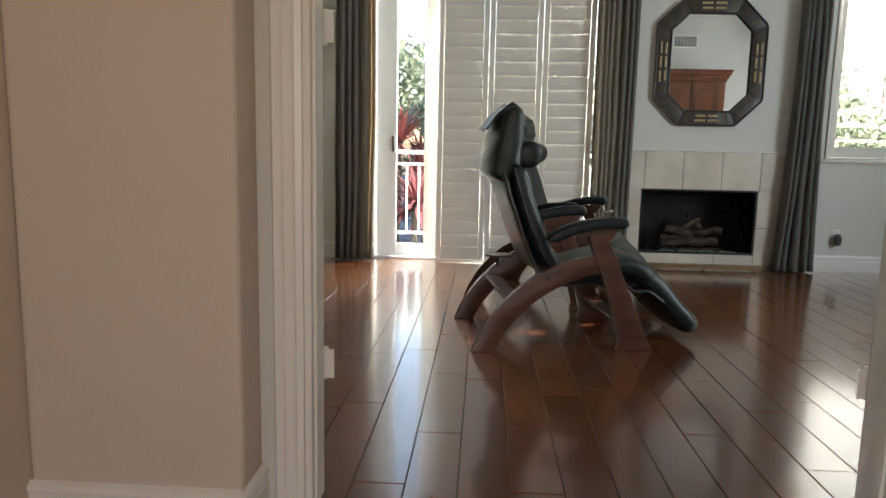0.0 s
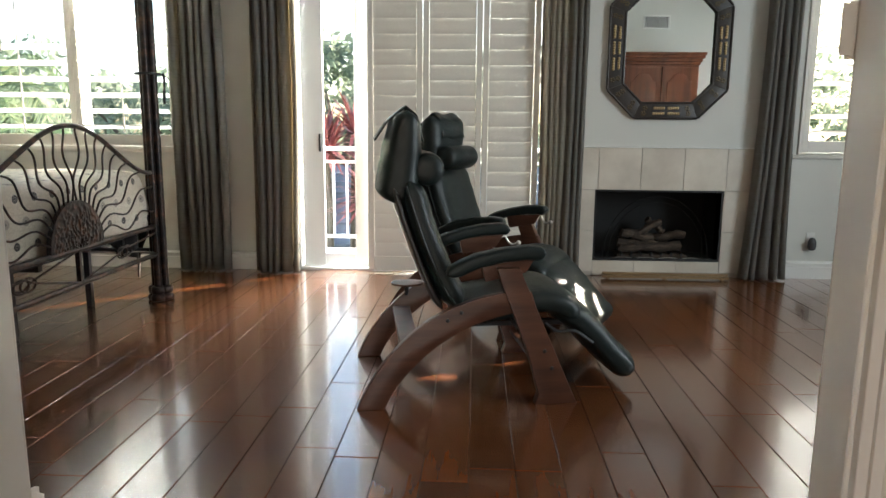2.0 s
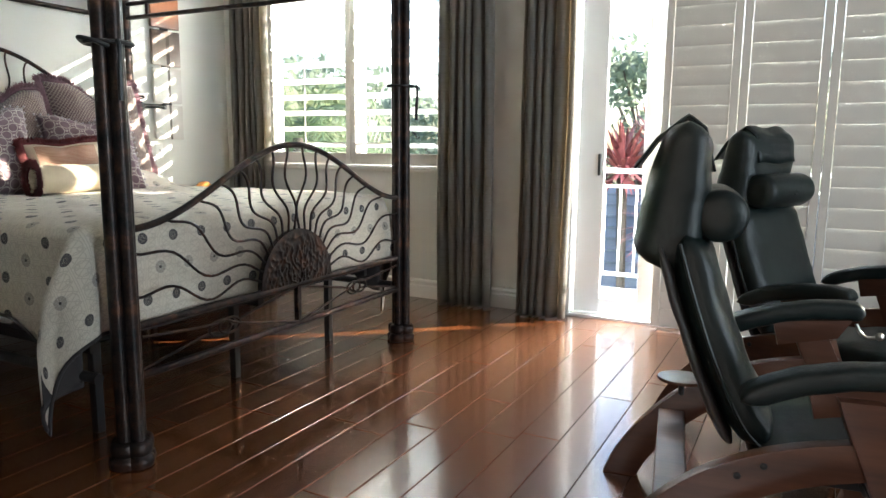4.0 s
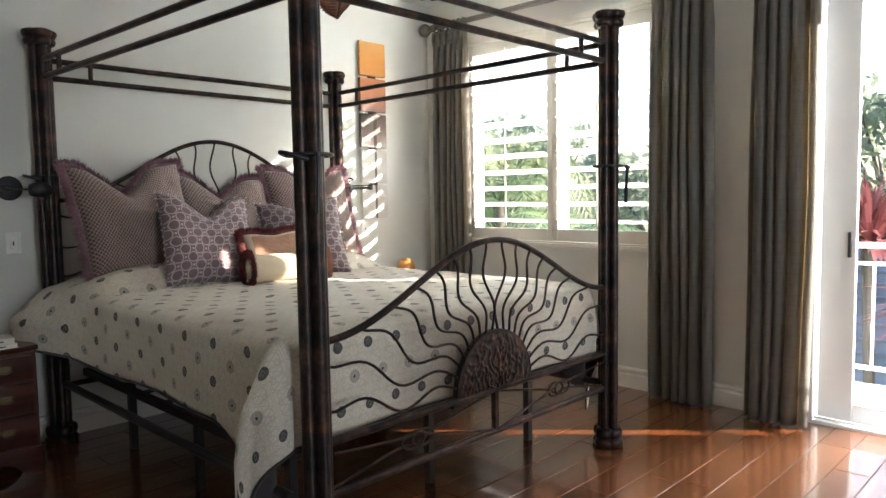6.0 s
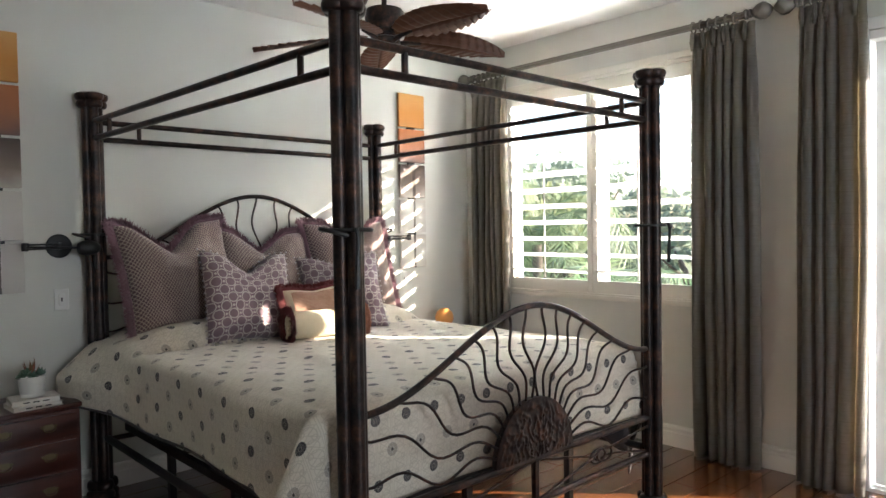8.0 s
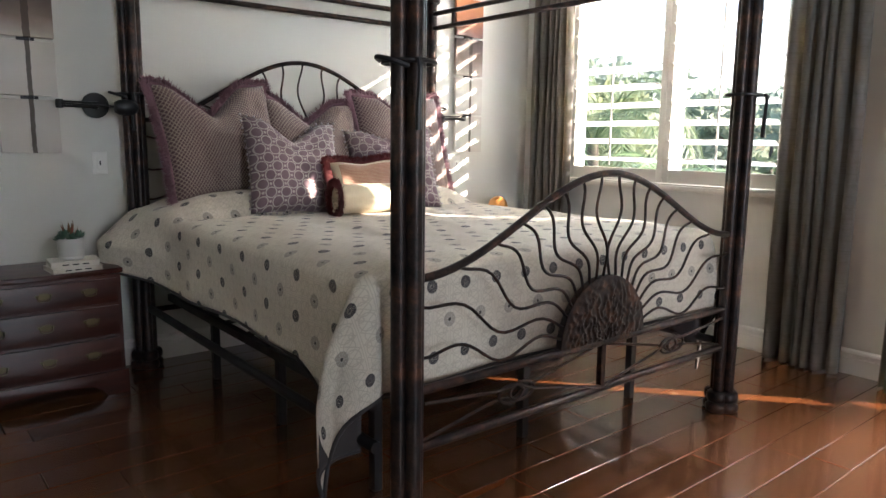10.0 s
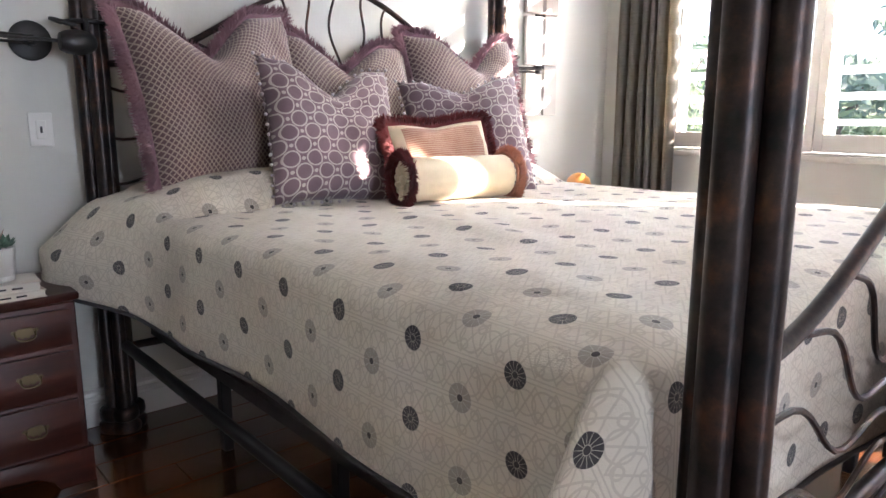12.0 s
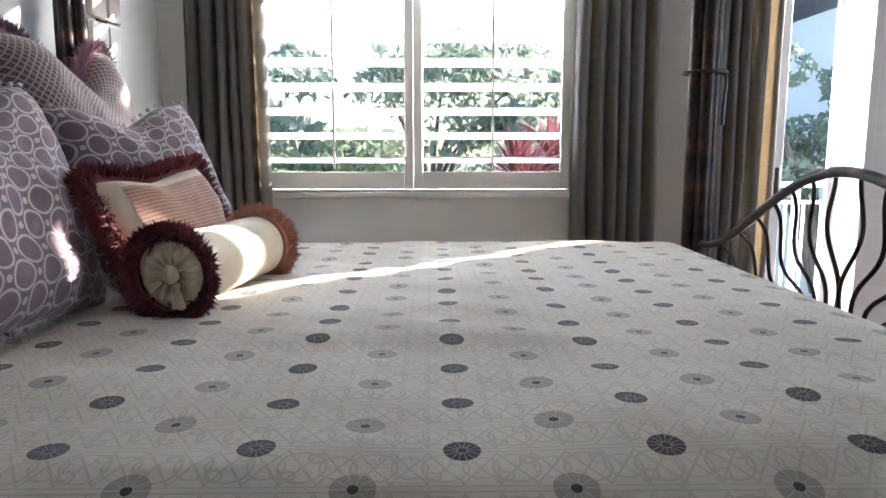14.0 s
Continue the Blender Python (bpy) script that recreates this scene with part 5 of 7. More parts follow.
TOP = 2.838
rod(-3.97, -1.47, [(-3.90, -1), (-1.50, 1)], ring_row(-3.88, -3.55, 7) + ring_row(-1.84, -1.56, 6))
rod(-1.17, 1.62, [(-1.14, -1), (1.56, 1)], ring_row(-1.10, -0.84, 6) + ring_row(1.24, 1.50, 6))
rod(2.96, 5.3, [(3.0, -1), (5.28, 1)], ring_row(3.03, 3.26, 6) + ring_row(4.95, 5.2, 6))
curtain("olive taupe slubbed silk curtain, drawn beside the bed window", -3.93, -3.51, TOP, 6, 1)
curtain("olive taupe slubbed silk curtain, drawn at the bed window", -1.87, -1.43, TOP, 6, 2, 0.05, 0.0)
curtain("olive taupe silk curtain beside the balcony door, edge sunlit", -1.17, -0.80, TOP, 5, 3, 0.05, -0.02, y=7.495)
curtain("olive taupe silk curtain beside the closed door shutters", 1.17, 1.535, TOP, 7, 4, 0.03)
curtain("olive taupe silk curtain beside the fireplace", 2.95, 3.19, TOP, 5, 5, 0.55, -0.02)
curtain("olive taupe silk curtain at the far end of the window", 4.93, 5.27, TOP, 5, 6, 0.1)

# ---- fireplace ----
fp = thing("fireplace", "cream limestone tiled fireplace with a dark gas firebox", "fireplace", kind="structure")
fx0, fx1, fz0, fz1 = FIREBOX
part("tile_bed", boxes((1.40, fx0, NY - 0.012, NY - 0.001, 0, 1.078), (fx1, 3.00, NY - 0.012, NY - 0.001, 0, 1.078), (fx0, fx1, NY - 0.012, NY - 0.001, 0, fz0), (fx0, fx1, NY - 0.012, NY - 0.001, fz1, 1.078)), M_GROUT, fp)


def tile(x0, x1, z0, z1):
    part("tile", boxes((x0 + 0.0015, x1 - 0.0015, NY - 0.022, NY - 0.0125, z0 + 0.0015, z1 - 0.0015), bevel=0.002), M_TILE, fp)


for a, b in ((1.40, 1.69), (1.69, 2.04), (2.04, 2.39), (2.39, 2.74), (2.74, 3.0)):
    tile(a, b, fz1 + 0.0, 1.078)
for z0, z1 in ((0.385, fz1), (0.035, 0.385)):
    tile(1.40, fx0, z0, z1)
    tile(fx1, 3.00, z0, z1)
for a, b in ((fx0, 2.02), (2.02, 2.37), (2.37, fx1)):
    tile(a, b, 0.0, fz0)
part("trim_line", boxes((1.40, 3.0, NY - 0.024, NY - 0.001, 1.0785, 1.088), bevel=0.002), M_WHITE, fp)
M_SOOT = painted("firebox_black", (0.012, 0.012, 0.012), 0.75, 40, 0.3, 0.3)
part("firebox", boxes((fx0, fx1, NY + 0.46, NY + 0.48, fz0, fz1), (fx0 - 0.02, fx0, NY, NY + 0.48, fz0 - 0.02, fz1 + 0.02), (fx1, fx1 + 0.02, NY, NY + 0.48, fz0 - 0.02, fz1 + 0.02), (fx0, fx1, NY, NY + 0.48, fz0 - 0.02, fz0), (fx0, fx1, NY, NY + 0.48, fz1, fz1 + 0.02)), M_SOOT, fp)
part("firebox_frame", boxes((fx0, fx0 + 0.016, NY - 0.014, NY + 0.01, fz0, fz1), (fx1 - 0.016, fx1, NY - 0.014, NY + 0.01, fz0, fz1), (fx0 + 0.016, fx1 - 0.016, NY - 0.014, NY + 0.01, fz1 - 0.016, fz1), (fx0 + 0.016, fx1 - 0.016, NY - 0.014, NY + 0.01, fz0, fz0 + 0.022), bevel=0.002), M_BLACKMETAL, fp)
M_MESH = material("fire_screen_rim", (0.02, 0.02, 0.02), 0.3, 0.8)
arch = bmesh.new()
tube(arch, [((fx0 + fx1) / 2 + 0.44 * math.cos(a), NY + 0.02, fz0 + 0.03 + 0.52 * math.sin(a)) for a in (math.pi * k / 30 for k in range(31))], 0.005, 6)
tube(arch, [((fx0 + fx1) / 2 + 0.40 * math.cos(a), NY + 0.02, fz0 + 0.03 + 0.47 * math.sin(a)) for a in (math.pi * k / 30 for k in range(31))], 0.003, 6)
part("screen_arch", arch, M_MESH, fp, "thin arched fire-screen rim")
sw = bmesh.new()
for k in range(4):
    cx = fx0 + 0.26 + k * 0.19
    tube(sw, [(cx + 0.10 * math.cos(a), NY - 0.004, fz0 + 0.004 + 0.026 * math.sin(a)) for a in (math.pi * j / 14 for j in range(15))], 0.0035, 6)
part("screen_scroll", sw, M_CHROME, fp, "low bright scrollwork along the sill")


def bark():
    m = material("ceramic_log", (0.10, 0.07, 0.05), 0.9)
    n = Nodes(m)
    v = n.coord("Object", (3, 14, 14))
    a = n.noise(v, 1.5, 6, 0.7)
    n.color(n.ramp(a, [(0.3, (0.012, 0.010, 0.008)), (0.5, (0.055, 0.038, 0.027)), (0.7, (0.15, 0.105, 0.072))]))
    n.bump(a, 0.9, 0.02)
    return m


M_LOG = bark()
for x, y, z, l, r, ry, rz, sd in ((2.20, 0.24, 0.235, 0.56, 0.045, 4, 3, 1), (2.18, 0.16, 0.22, 0.50, 0.04, -3, -6, 2), (2.10, 0.20, 0.315, 0.36, 0.038, 14, 22, 3), (2.31, 0.21, 0.31, 0.36, 0.036, -10, -24, 4), (2.16, 0.20, 0.375, 0.27, 0.032, -28, 8, 5), (2.24, 0.22, 0.40, 0.18, 0.028, 34, -14, 6)):
    bm = bmesh.new()
    rings = 12
    pts = [(l * (k / rings - 0.5), 0.008 * math.sin(k * 1.3 + sd), 0.008 * math.cos(k * 0.9 + sd)) for k in range(rings + 1)]
    R = tube(bm, pts, [r * (1 + 0.14 * math.sin(k * 2.2 + sd)) for k in range(rings + 1)], 12)
    for ring in R:
        for v in ring:
            v.co *= 1 + 0.10 * noise.noise(v.co * 30 + Vector((sd, 0, 0)))
    lg = solid("fire_log", bm, M_LOG, "charred ceramic gas log stacked in the firebox", "log", pose(x, NY + y, z, 0, ry, rz), "gas logs", smooth=60)
gr = thing("log_grate", "black metal grate under the gas logs", "grate", pose(2.2, NY + 0.2, fz0))
for k in range(7):
    part("grate_bar", boxes((-0.27 + k * 0.085, -0.255 + k * 0.085, -0.11, 0.10, 0.04, 0.055), (-0.27 + k * 0.085, -0.255 + k * 0.085, -0.11, -0.095, 0.0, 0.04), bevel=0.002), M_BLACKMETAL, gr)
part("ember_bed", boxes((-0.30, 0.30, -0.10, 0.10, 0.001, 0.035), bevel=0.012, seg=2), M_LOG, gr, "grey ash and ember bed")

M_GOLDWOOD = wood("gilt_moulding", (0.13, 0.075, 0.035), (0.30, 0.19, 0.085), (0.44, 0.30, 0.14), 0.42, "x", 1.0, 0.2)
fender = thing("fireplace_fender", "low gilt-brown moulded fender on the floor before the hearth", "fender", pose(2.25, 7.50, 0))
part("rail", boxes((-0.52, 0.52, -0.03, 0.03, 0.012, 0.034), bevel=0.006, seg=2), M_GOLDWOOD, fender)
part("top_bead", boxes((-0.515, 0.515, -0.022, 0.022, 0.0345, 0.056), bevel=0.009, seg=3), M_GOLDWOOD, fender)
for sx in (-0.47, 0.0, 0.47):
    ft = bmesh.new()
    lathe(ft, [(0.012, 0.0), (0.020, 0.004), (0.020, 0.010), (0.014, 0.0125)], 14, pose(sx, -0.006, 0))
    part("foot", ft, M_GOLDWOOD, fender)
rope = bmesh.new()
for k in range(60):
    x = -0.505 + k * 1.01 / 59
    bmesh.ops.create_icosphere(rope, subdivisions=1, radius=0.008, matrix=pose(x, -0.031, 0.024, 0, 30, 0) @ Matrix.Diagonal((1.2, 0.6, 1, 1)))
tagged(part("beading", rope, M_GOLDWOOD, fender, "row of carved beads"), kind="stuff")

# ---- octagonal mirror ----
MXC, MZC, MW, MH = 2.207, 1.873, 0.483, 0.556
mir = thing("wall_mirror", "octagonal wall mirror in a dark carved frame with gilt panels", "mirror", pose(MXC, NY, MZC))
M_FRAMEDARK = wood("carved_dark_frame", (0.014, 0.011, 0.009), (0.032, 0.024, 0.018), (0.055, 0.040, 0.028), 0.4, "z", 1.0, 0.3)
M_GILT = material("antique_gilt", (0.48, 0.36, 0.19), 0.42, 0.7)


def octagon(hw, hh, cut):
    return [(-hw + cut, -hh), (hw - cut, -hh), (hw, -hh + cut), (hw, hh - cut), (hw - cut, hh), (-hw + cut, hh), (-hw, hh - cut), (-hw, -hh + cut)]


fw, cut_o, cut_i = 0.125, 0.225, 0.150
O, I = octagon(MW, MH, cut_o), octagon(MW - fw, MH - fw, cut_i)
bm = bmesh.new()
extrude_outline(bm, octagon(MW - 0.02, MH - 0.02, cut_o - 0.01), -0.012, -0.004, "y")
part("backing", bm, M_FRAMEDARK, mir)
bm = bmesh.new()
extrude_outline(bm, octagon(MW - fw + 0.012, MH - fw + 0.012, cut_i + 0.005), -0.020, -0.0125, "y")
part("glass", bm, M_MIRROR, mir, "bevelled mirror glass", smooth=None)
names = []
for k in range(8):
    a, b, c, d = Vector((*O[k], 0)), Vector((*O[(k + 1) % 8], 0)), Vector((*I[(k + 1) % 8], 0)), Vector((*I[k], 0))
    bm = bmesh.new()
    extrude_outline(bm, [(p.x, p.y) for p in (a, b, c, d)], -0.036, -0.014, "y", 0.004)
    seg = part("frame_side", bm, M_FRAMEDARK, mir)
    for rim_a, rim_b, off in ((a, b, 0.006), (d, c, -0.004)):
        bm = bmesh.new()
        mid = (a + b + c + d) / 4
        pa, pb = rim_a + (mid - rim_a).normalized() * off, rim_b + (mid - rim_b).normalized() * off
        tube(bm, [(pa.x, -0.037, pa.y), (pb.x, -0.037, pb.y)], 0.009, 8)
        part("edge_bead", bm, M_FRAMEDARK, seg)
    L = ((a + d) / 2 - (b + c) / 2).length
    n = max(2, round(L / 0.115))
    for i in range(n):
        t0, t1 = (i + 0.10) / n, (i + 0.90) / n
        corner = (i in (0, n - 1))
        for r0, r1 in ((0.20, 0.46), (0.54, 0.80)):
            q = [a.lerp(b, t0).lerp(d.lerp(c, t0), r0), a.lerp(b, t1).lerp(d.lerp(c, t1), r0), a.lerp(b, t1).lerp(d.lerp(c, t1), r1), a.lerp(b, t0).lerp(d.lerp(c, t0), r1)]
            bm = bmesh.new()
            if corner:
                ctr = sum(q, Vector()) / 4
                for j in range(5):
                    an = 2 * math.pi * j / 5
                    bmesh.ops.create_icosphere(bm, subdivisions=1, radius=0.0085, matrix=Matrix.Translation((ctr.x + 0.014 * math.cos(an), -0.036, ctr.y + 0.014 * math.sin(an))) @ Matrix.Diagonal((1, 0.5, 1, 1)))
                part("rosette", bm, M_BRASS, seg)
            else:
                for j in range(5):
                    ctr = q[0].lerp(q[1], (j + 0.5) / 5).lerp(q[3].lerp(q[2], (j + 0.5) / 5), 0.5)
                    bmesh.ops.create_icosphere(bm, subdivisions=2, radius=0.0125, matrix=Matrix.Translation((ctr.x, -0.040, ctr.y)) @ Matrix.Diagonal((1, 0.6, 1, 1)))
                part("gilt_panel", bm, M_GILT, seg)

# ---- outlet with a plug-in freshener ----
out = thing("wall_outlet", "white wall outlet with a grey plug-in freshener", "outlet", pose(3.47, NY, 0.335))
part("plate", boxes((-0.036, 0.036, -0.008, 0.0, -0.06, 0.06), bevel=0.003), M_PLASTIC, out)
part("socket", boxes((-0.018, 0.018, -0.011, -0.0075, 0.012, 0.045), bevel=0.003), M_PLASTIC, out)
M_SMOKE = material("smoky_plastic", (0.07, 0.07, 0.07), 0.25)
bm = bmesh.new()
lathe(bm, [(0.018, 0), (0.03, 0.01), (0.034, 0.04), (0.032, 0.075), (0.02, 0.10), (0.012, 0.105)], 18, pose(0, -0.045, -0.085) )
part("freshener", bm, M_SMOKE, out, "smoky grey plug-in freshener")
part("freshener_plug", boxes((-0.016, 0.016, -0.035, -0.0085, -0.045, -0.005), bevel=0.004), M_PLASTIC, out)

# ---- wall panels beside the bed ----
def art_mat(name, kind):
    """Painted canvas block; each carries its own band of one abstract tree picture."""
    m = material(name, (0.5, 0.45, 0.4), 0.7)
    n = Nodes(m)
    c, sep = n.add("TexCoord"), n.add("SeparateXYZ")
    n.link(c.outputs["Object"], sep.inputs[0])
    y, z = sep.outputs["Y"], sep.outputs["Z"]
    blot = n.noise(n.coord("Object"), 7, 5)
    zz = n.math("ADD", n.math("MULTIPLY", z, 3.4), n.math("ADD", 0.5, n.math("MULTIPLY", n.math("SUBTRACT", blot, 0.5), 0.35)))
    ramps = {"sun": [(0.0, (0.50, 0.22, 0.055)), (0.45, (0.56, 0.24, 0.05)), (1.0, (0.62, 0.32, 0.10))],
             "dusk": [(0.0, (0.16, 0.11, 0.10)), (0.4, (0.36, 0.15, 0.075)), (1.0, (0.46, 0.17, 0.06))],
             "smoke": [(0.0, (0.46, 0.41, 0.36)), (0.4, (0.20, 0.15, 0.125)), (1.0, (0.06, 0.045, 0.04))],
             "pale": [(0.0, (0.56, 0.53, 0.49)), (0.5, (0.60, 0.57, 0.53)), (1.0, (0.54, 0.505, 0.46))]}
    col = n.ramp(zz, ramps[kind])
    if kind in ("smoke", "pale"):
        w = 0.011 if kind == "pale" else 0.017
        d = n.math("ABSOLUTE", n.math("ADD", n.math("SUBTRACT", y, 0.012), n.math("MULTIPLY", n.math("SUBTRACT", n.noise(n.coord("Object", (1, 1, 6)), 3, 4), 0.5), 0.02)))
        col = n.mix(n.math("MULTIPLY", n.math("LESS_THAN", d, w), 0.85), col, (0.06, 0.042, 0.033))
    n.color(col)
    n.bump(n.noise(n.coord("Object"), 300, 3), 0.2, 0.002)
    return m


ART = {k: art_mat("canvas_" + k, k) for k in ("sun", "dusk", "smoke", "pale")}


def art_column(yc, label):
    root = thing("wall_art", label, "wall art", pose(WX0, yc, 0), "wall art beside the bed")
    for k, kind in enumerate(("pale", "pale", "smoke", "dusk", "sun")):
        z = 1.385 + k * 0.2955
        p = part("canvas_panel", boxes((0.018, 0.042, -0.139, 0.139, -0.139, 0.139), bevel=0.003), ART[kind], root)
        p.location = (0, 0, z)
    for z in (1.532, 1.828, 2.123, 2.419):
        part("link", boxes((0.004, 0.017, -0.03, 0.03, z - 0.03, z + 0.03)), M_BLACKMETAL, root)
    part("hanging_strip", boxes((0.001, 0.0165, 0.034, 0.05, 1.30, 2.70)), M_BLACKMETAL, root)


art_column(6.95, "column of five canvas panels, orange sky fading to a pale tree")
art_column(3.915, "column of five canvas panels with a dark tree trunk")

# ---- swing-arm reading lamps ----
def sconce(y, s):
    r = thing("swing_arm_sconce", "black metal swing-arm reading lamp on the wall beside the bed", "wall lamp", pose(WX0, y, 1.505), "bedside wall lamps")
    bm = bmesh.new()
    lathe(bm, [(0.066, 0), (0.070, 0.004), (0.070, 0.014), (0.055, 0.020), (0.02, 0.024), (0.018, 0.06)], 30, pose(0, 0, 0, 0, 90))
    part("wall_plate", bm, M_BLACKMETAL, r)
    bm = bmesh.new()
    for z in (0.012, -0.012):
        tube(bm, [(0.06, 0.0, z), (0.13, -s * 0.19, z)], 0.0055, 8)
    lathe(bm, [(0.004, -0.024), (0.018, -0.022), (0.020, 0.0), (0.018, 0.022), (0.004, 0.024)], 16, pose(0.133, -s * 0.20, 0))
    part("arm", bm, M_BLACKMETAL, r)
    bm = bmesh.new()
    tube(bm, [(0.15, -s * 0.20, 0.0), (0.19, 0.06 * s, -0.01)], 0.006, 8)
    part("fore_arm", bm, M_BLACKMETAL, r)
    bm = bmesh.new()
    lathe(bm, [(0.010, -0.005), (0.030, 0.0), (0.040, 0.02), (0.044, 0.055), (0.040, 0.09), (0.022, 0.115), (0.010, 0.12)], 22, pose(0.19, 0.055 * s, -0.012, -90 * s))
    part("lamp_head", bm, M_BLACKMETAL, r, "oval black lamp head")
    bm = bmesh.new()
    tube(bm, [(0.195, 0.10 * s, -0.05), (0.20, 0.13 * s, -0.125)], 0.004, 6)
    part("switch_rod", bm, M_BLACKMETAL, r)


sconce(4.24, 1)
sconce(6.62, -1)

# ---- switch and outlet plates ----
for y, z, nm in ((4.246, 1.19, "light_switch"), (6.86, 1.155, "wall_outlet")):
    w = thing(nm, "white rocker light switch plate on the wall" if nm == "light_switch" else "white outlet plate on the wall beside the bed", "switch" if nm == "light_switch" else "outlet", pose(WX0, y, z))
    part("plate", boxes((0, 0.007, -0.04, 0.04, -0.062, 0.062), bevel=0.003), M_PLASTIC, w)
    part("rocker", boxes((0.0065, 0.012, -0.017, 0.017, -0.034, 0.034), bevel=0.003), M_PLASTIC, w)
    part("inset", boxes((0.0115, 0.0135, -0.004, 0.004, -0.012, 0.012), bevel=0.001), M_BLACKMETAL, w)

# ---- bedside chests ----
def handle(parent, x, y, z):
    h = part("bail_plate", bmesh.new(), M_BRASS, parent)
    bm = bmesh.new()
    outline = [(0.047, 0.004), (0.040, 0.014), (0.028, 0.010), (0.018, 0.021), (0.006, 0.016), (0.0, 0.022), (-0.006, 0.016), (-0.018, 0.021), (-0.028, 0.010), (-0.040, 0.014), (-0.047, 0.004), (-0.034, -0.010), (-0.020, -0.012), (-0.010, -0.022), (0.0, -0.016), (0.010, -0.022), (0.020, -0.012), (0.034, -0.010)]
    extrude_outline(bm, [(y + a * 0.85, z + b * 0.85) for a, b in outline], x, x + 0.003, "x")
    bm.to_mesh(h.data)
    bm.free()
    bm = bmesh.new()
    tube(bm, smooth_path([(x + 0.012, y - 0.028, z + 0.002), (x + 0.018, y - 0.026, z - 0.012), (x + 0.02, y - 0.012, z - 0.020), (x + 0.02, y + 0.012, z - 0.020), (x + 0.018, y + 0.026, z - 0.012), (x + 0.012, y + 0.028, z + 0.002)], 4), 0.0028, 7)
    for d in (-0.028, 0.028):
        bmesh.ops.create_icosphere(bm, subdivisions=1, radius=0.005, matrix=Matrix.Translation((x + 0.008, y + d, z + 0.002)))
    part("bail", bm, M_BRASS, h)


def chest(m, label):
    c = thing("nightstand", label, "nightstand", m, "bedside chests")
    D, W2, H = 0.43, 0.36, 0.665
    part("body", boxes((0.012, D, -W2, W2, 0.115, H - 0.028), bevel=0.004), M_CHERRY, c)
    bm = bmesh.new()
    extrude_outline(bm, [(0.005, -W2 - 0.018), (D - 0.02, -W2 - 0.018), (D + 0.018, -W2 * 0.5), (D + 0.03, 0), (D + 0.018, W2 * 0.5), (D - 0.02, W2 + 0.018), (0.005, W2 + 0.018)], H - 0.028, H, "z", 0.008, 3)
    part("top", bm, M_CHERRY, c, "polished dark cherry top")
    bm = bmesh.new()
    extrude_outline(bm, [(-W2 - 0.012, 0.0), (-W2 + 0.10, 0.0), (-W2 + 0.12, 0.03), (-W2 + 0.17, 0.06), (0.0, 0.075), (W2 - 0.17, 0.06), (W2 - 0.12, 0.03), (W2 - 0.10, 0.0), (W2 + 0.012, 0.0), (W2 + 0.012, 0.125), (-W2 - 0.012, 0.125)], D - 0.01, D + 0.016, "x", 0.004)
    part("plinth", bm, M_CHERRY, c)
    for s in (-1, 1):
        part("side_foot", boxes((0.02, D - 0.011, *sorted((s * (W2 - 0.004), s * (W2 + 0.012))), 0.0, 0.12), bevel=0.004), M_CHERRY, c)
    for z0, z1 in ((0.14, 0.305), (0.322, 0.475), (0.492, 0.618)):
        bm = bmesh.new()
        extrude_outline(bm, [(D - 0.004, -W2 + 0.02), (D + 0.008, -W2 + 0.02), (D + 0.017, -W2 * 0.45), (D + 0.021, 0), (D + 0.017, W2 * 0.45), (D + 0.008, W2 - 0.02), (D - 0.004, W2 - 0.02)], z0, z1, "z", 0.003)
        dr = part("drawer", bm, M_CHERRY, c, "bow-fronted drawer")
        for s in (-1, 0, 1):
            handle(dr, D + 0.0165 + 0.0035 * (s == 0), s * 0.205, (z0 + z1) / 2 + 0.008)


chest(pose(WX0 + 0.022, 3.845, 0), "dark cherry three-drawer bow-front nightstand with brass handles")
chest(pose(WX0 + 0.022, 7.02, 0), "dark cherry three-drawer nightstand on the window side")

# ---- books, pot, ornament ----
M_COVER = painted("cream_book_cover", (0.62, 0.57, 0.50), 0.5, 120, 0.05, 0.04)
M_PAGES = painted("book_pages", (0.70, 0.66, 0.58), 0.8, 300, 0.3, 0.05)
for z, w, d, rz, hh, lb in ((0.666, 0.235, 0.17, 4, 0.024, "thin cream hardback lying under another book"), (0.6905, 0.225, 0.165, -3, 0.030, "cream hardback book under the potted succulent")):
    b = thing("book", lb, "book", pose(WX0 + 0.37, 4.005, z, 0, 0, rz), "stacked books")
    part("page_block", boxes((-d / 2 + 0.004, d / 2 - 0.004, -w / 2 + 0.004, w / 2 - 0.004, 0.003, hh - 0.003)), M_PAGES, b)
    part("cover", boxes((-d / 2, d / 2, -w / 2, w / 2, 0, 0.003), (-d / 2, d / 2, -w / 2, w / 2, hh - 0.003, hh), (-d / 2, -d / 2 + 0.003, -w / 2, w / 2, 0.003, hh - 0.003)), M_COVER, b)
    for k in range(3):
        part("cover_mark", boxes((d / 2 + 0.0002, d / 2 + 0.0008, -0.06 + k * 0.045, -0.03 + k * 0.045, hh / 2 - 0.003, hh / 2 + 0.003)), M_BLACKMETAL, b)
pot = thing("potted_succulent", "mixed green succulents in a ribbed white pot", "plant", pose(WX0 + 0.37, 4.0, 0.7206))
bm = bmesh.new()
prof = [(0.046, 0.0), (0.056, 0.004), (0.057, 0.018), (0.056, 0.02), (0.058, 0.024), (0.064, 0.10), (0.066, 0.108), (0.060, 0.109), (0.056, 0.09)]
rings = []
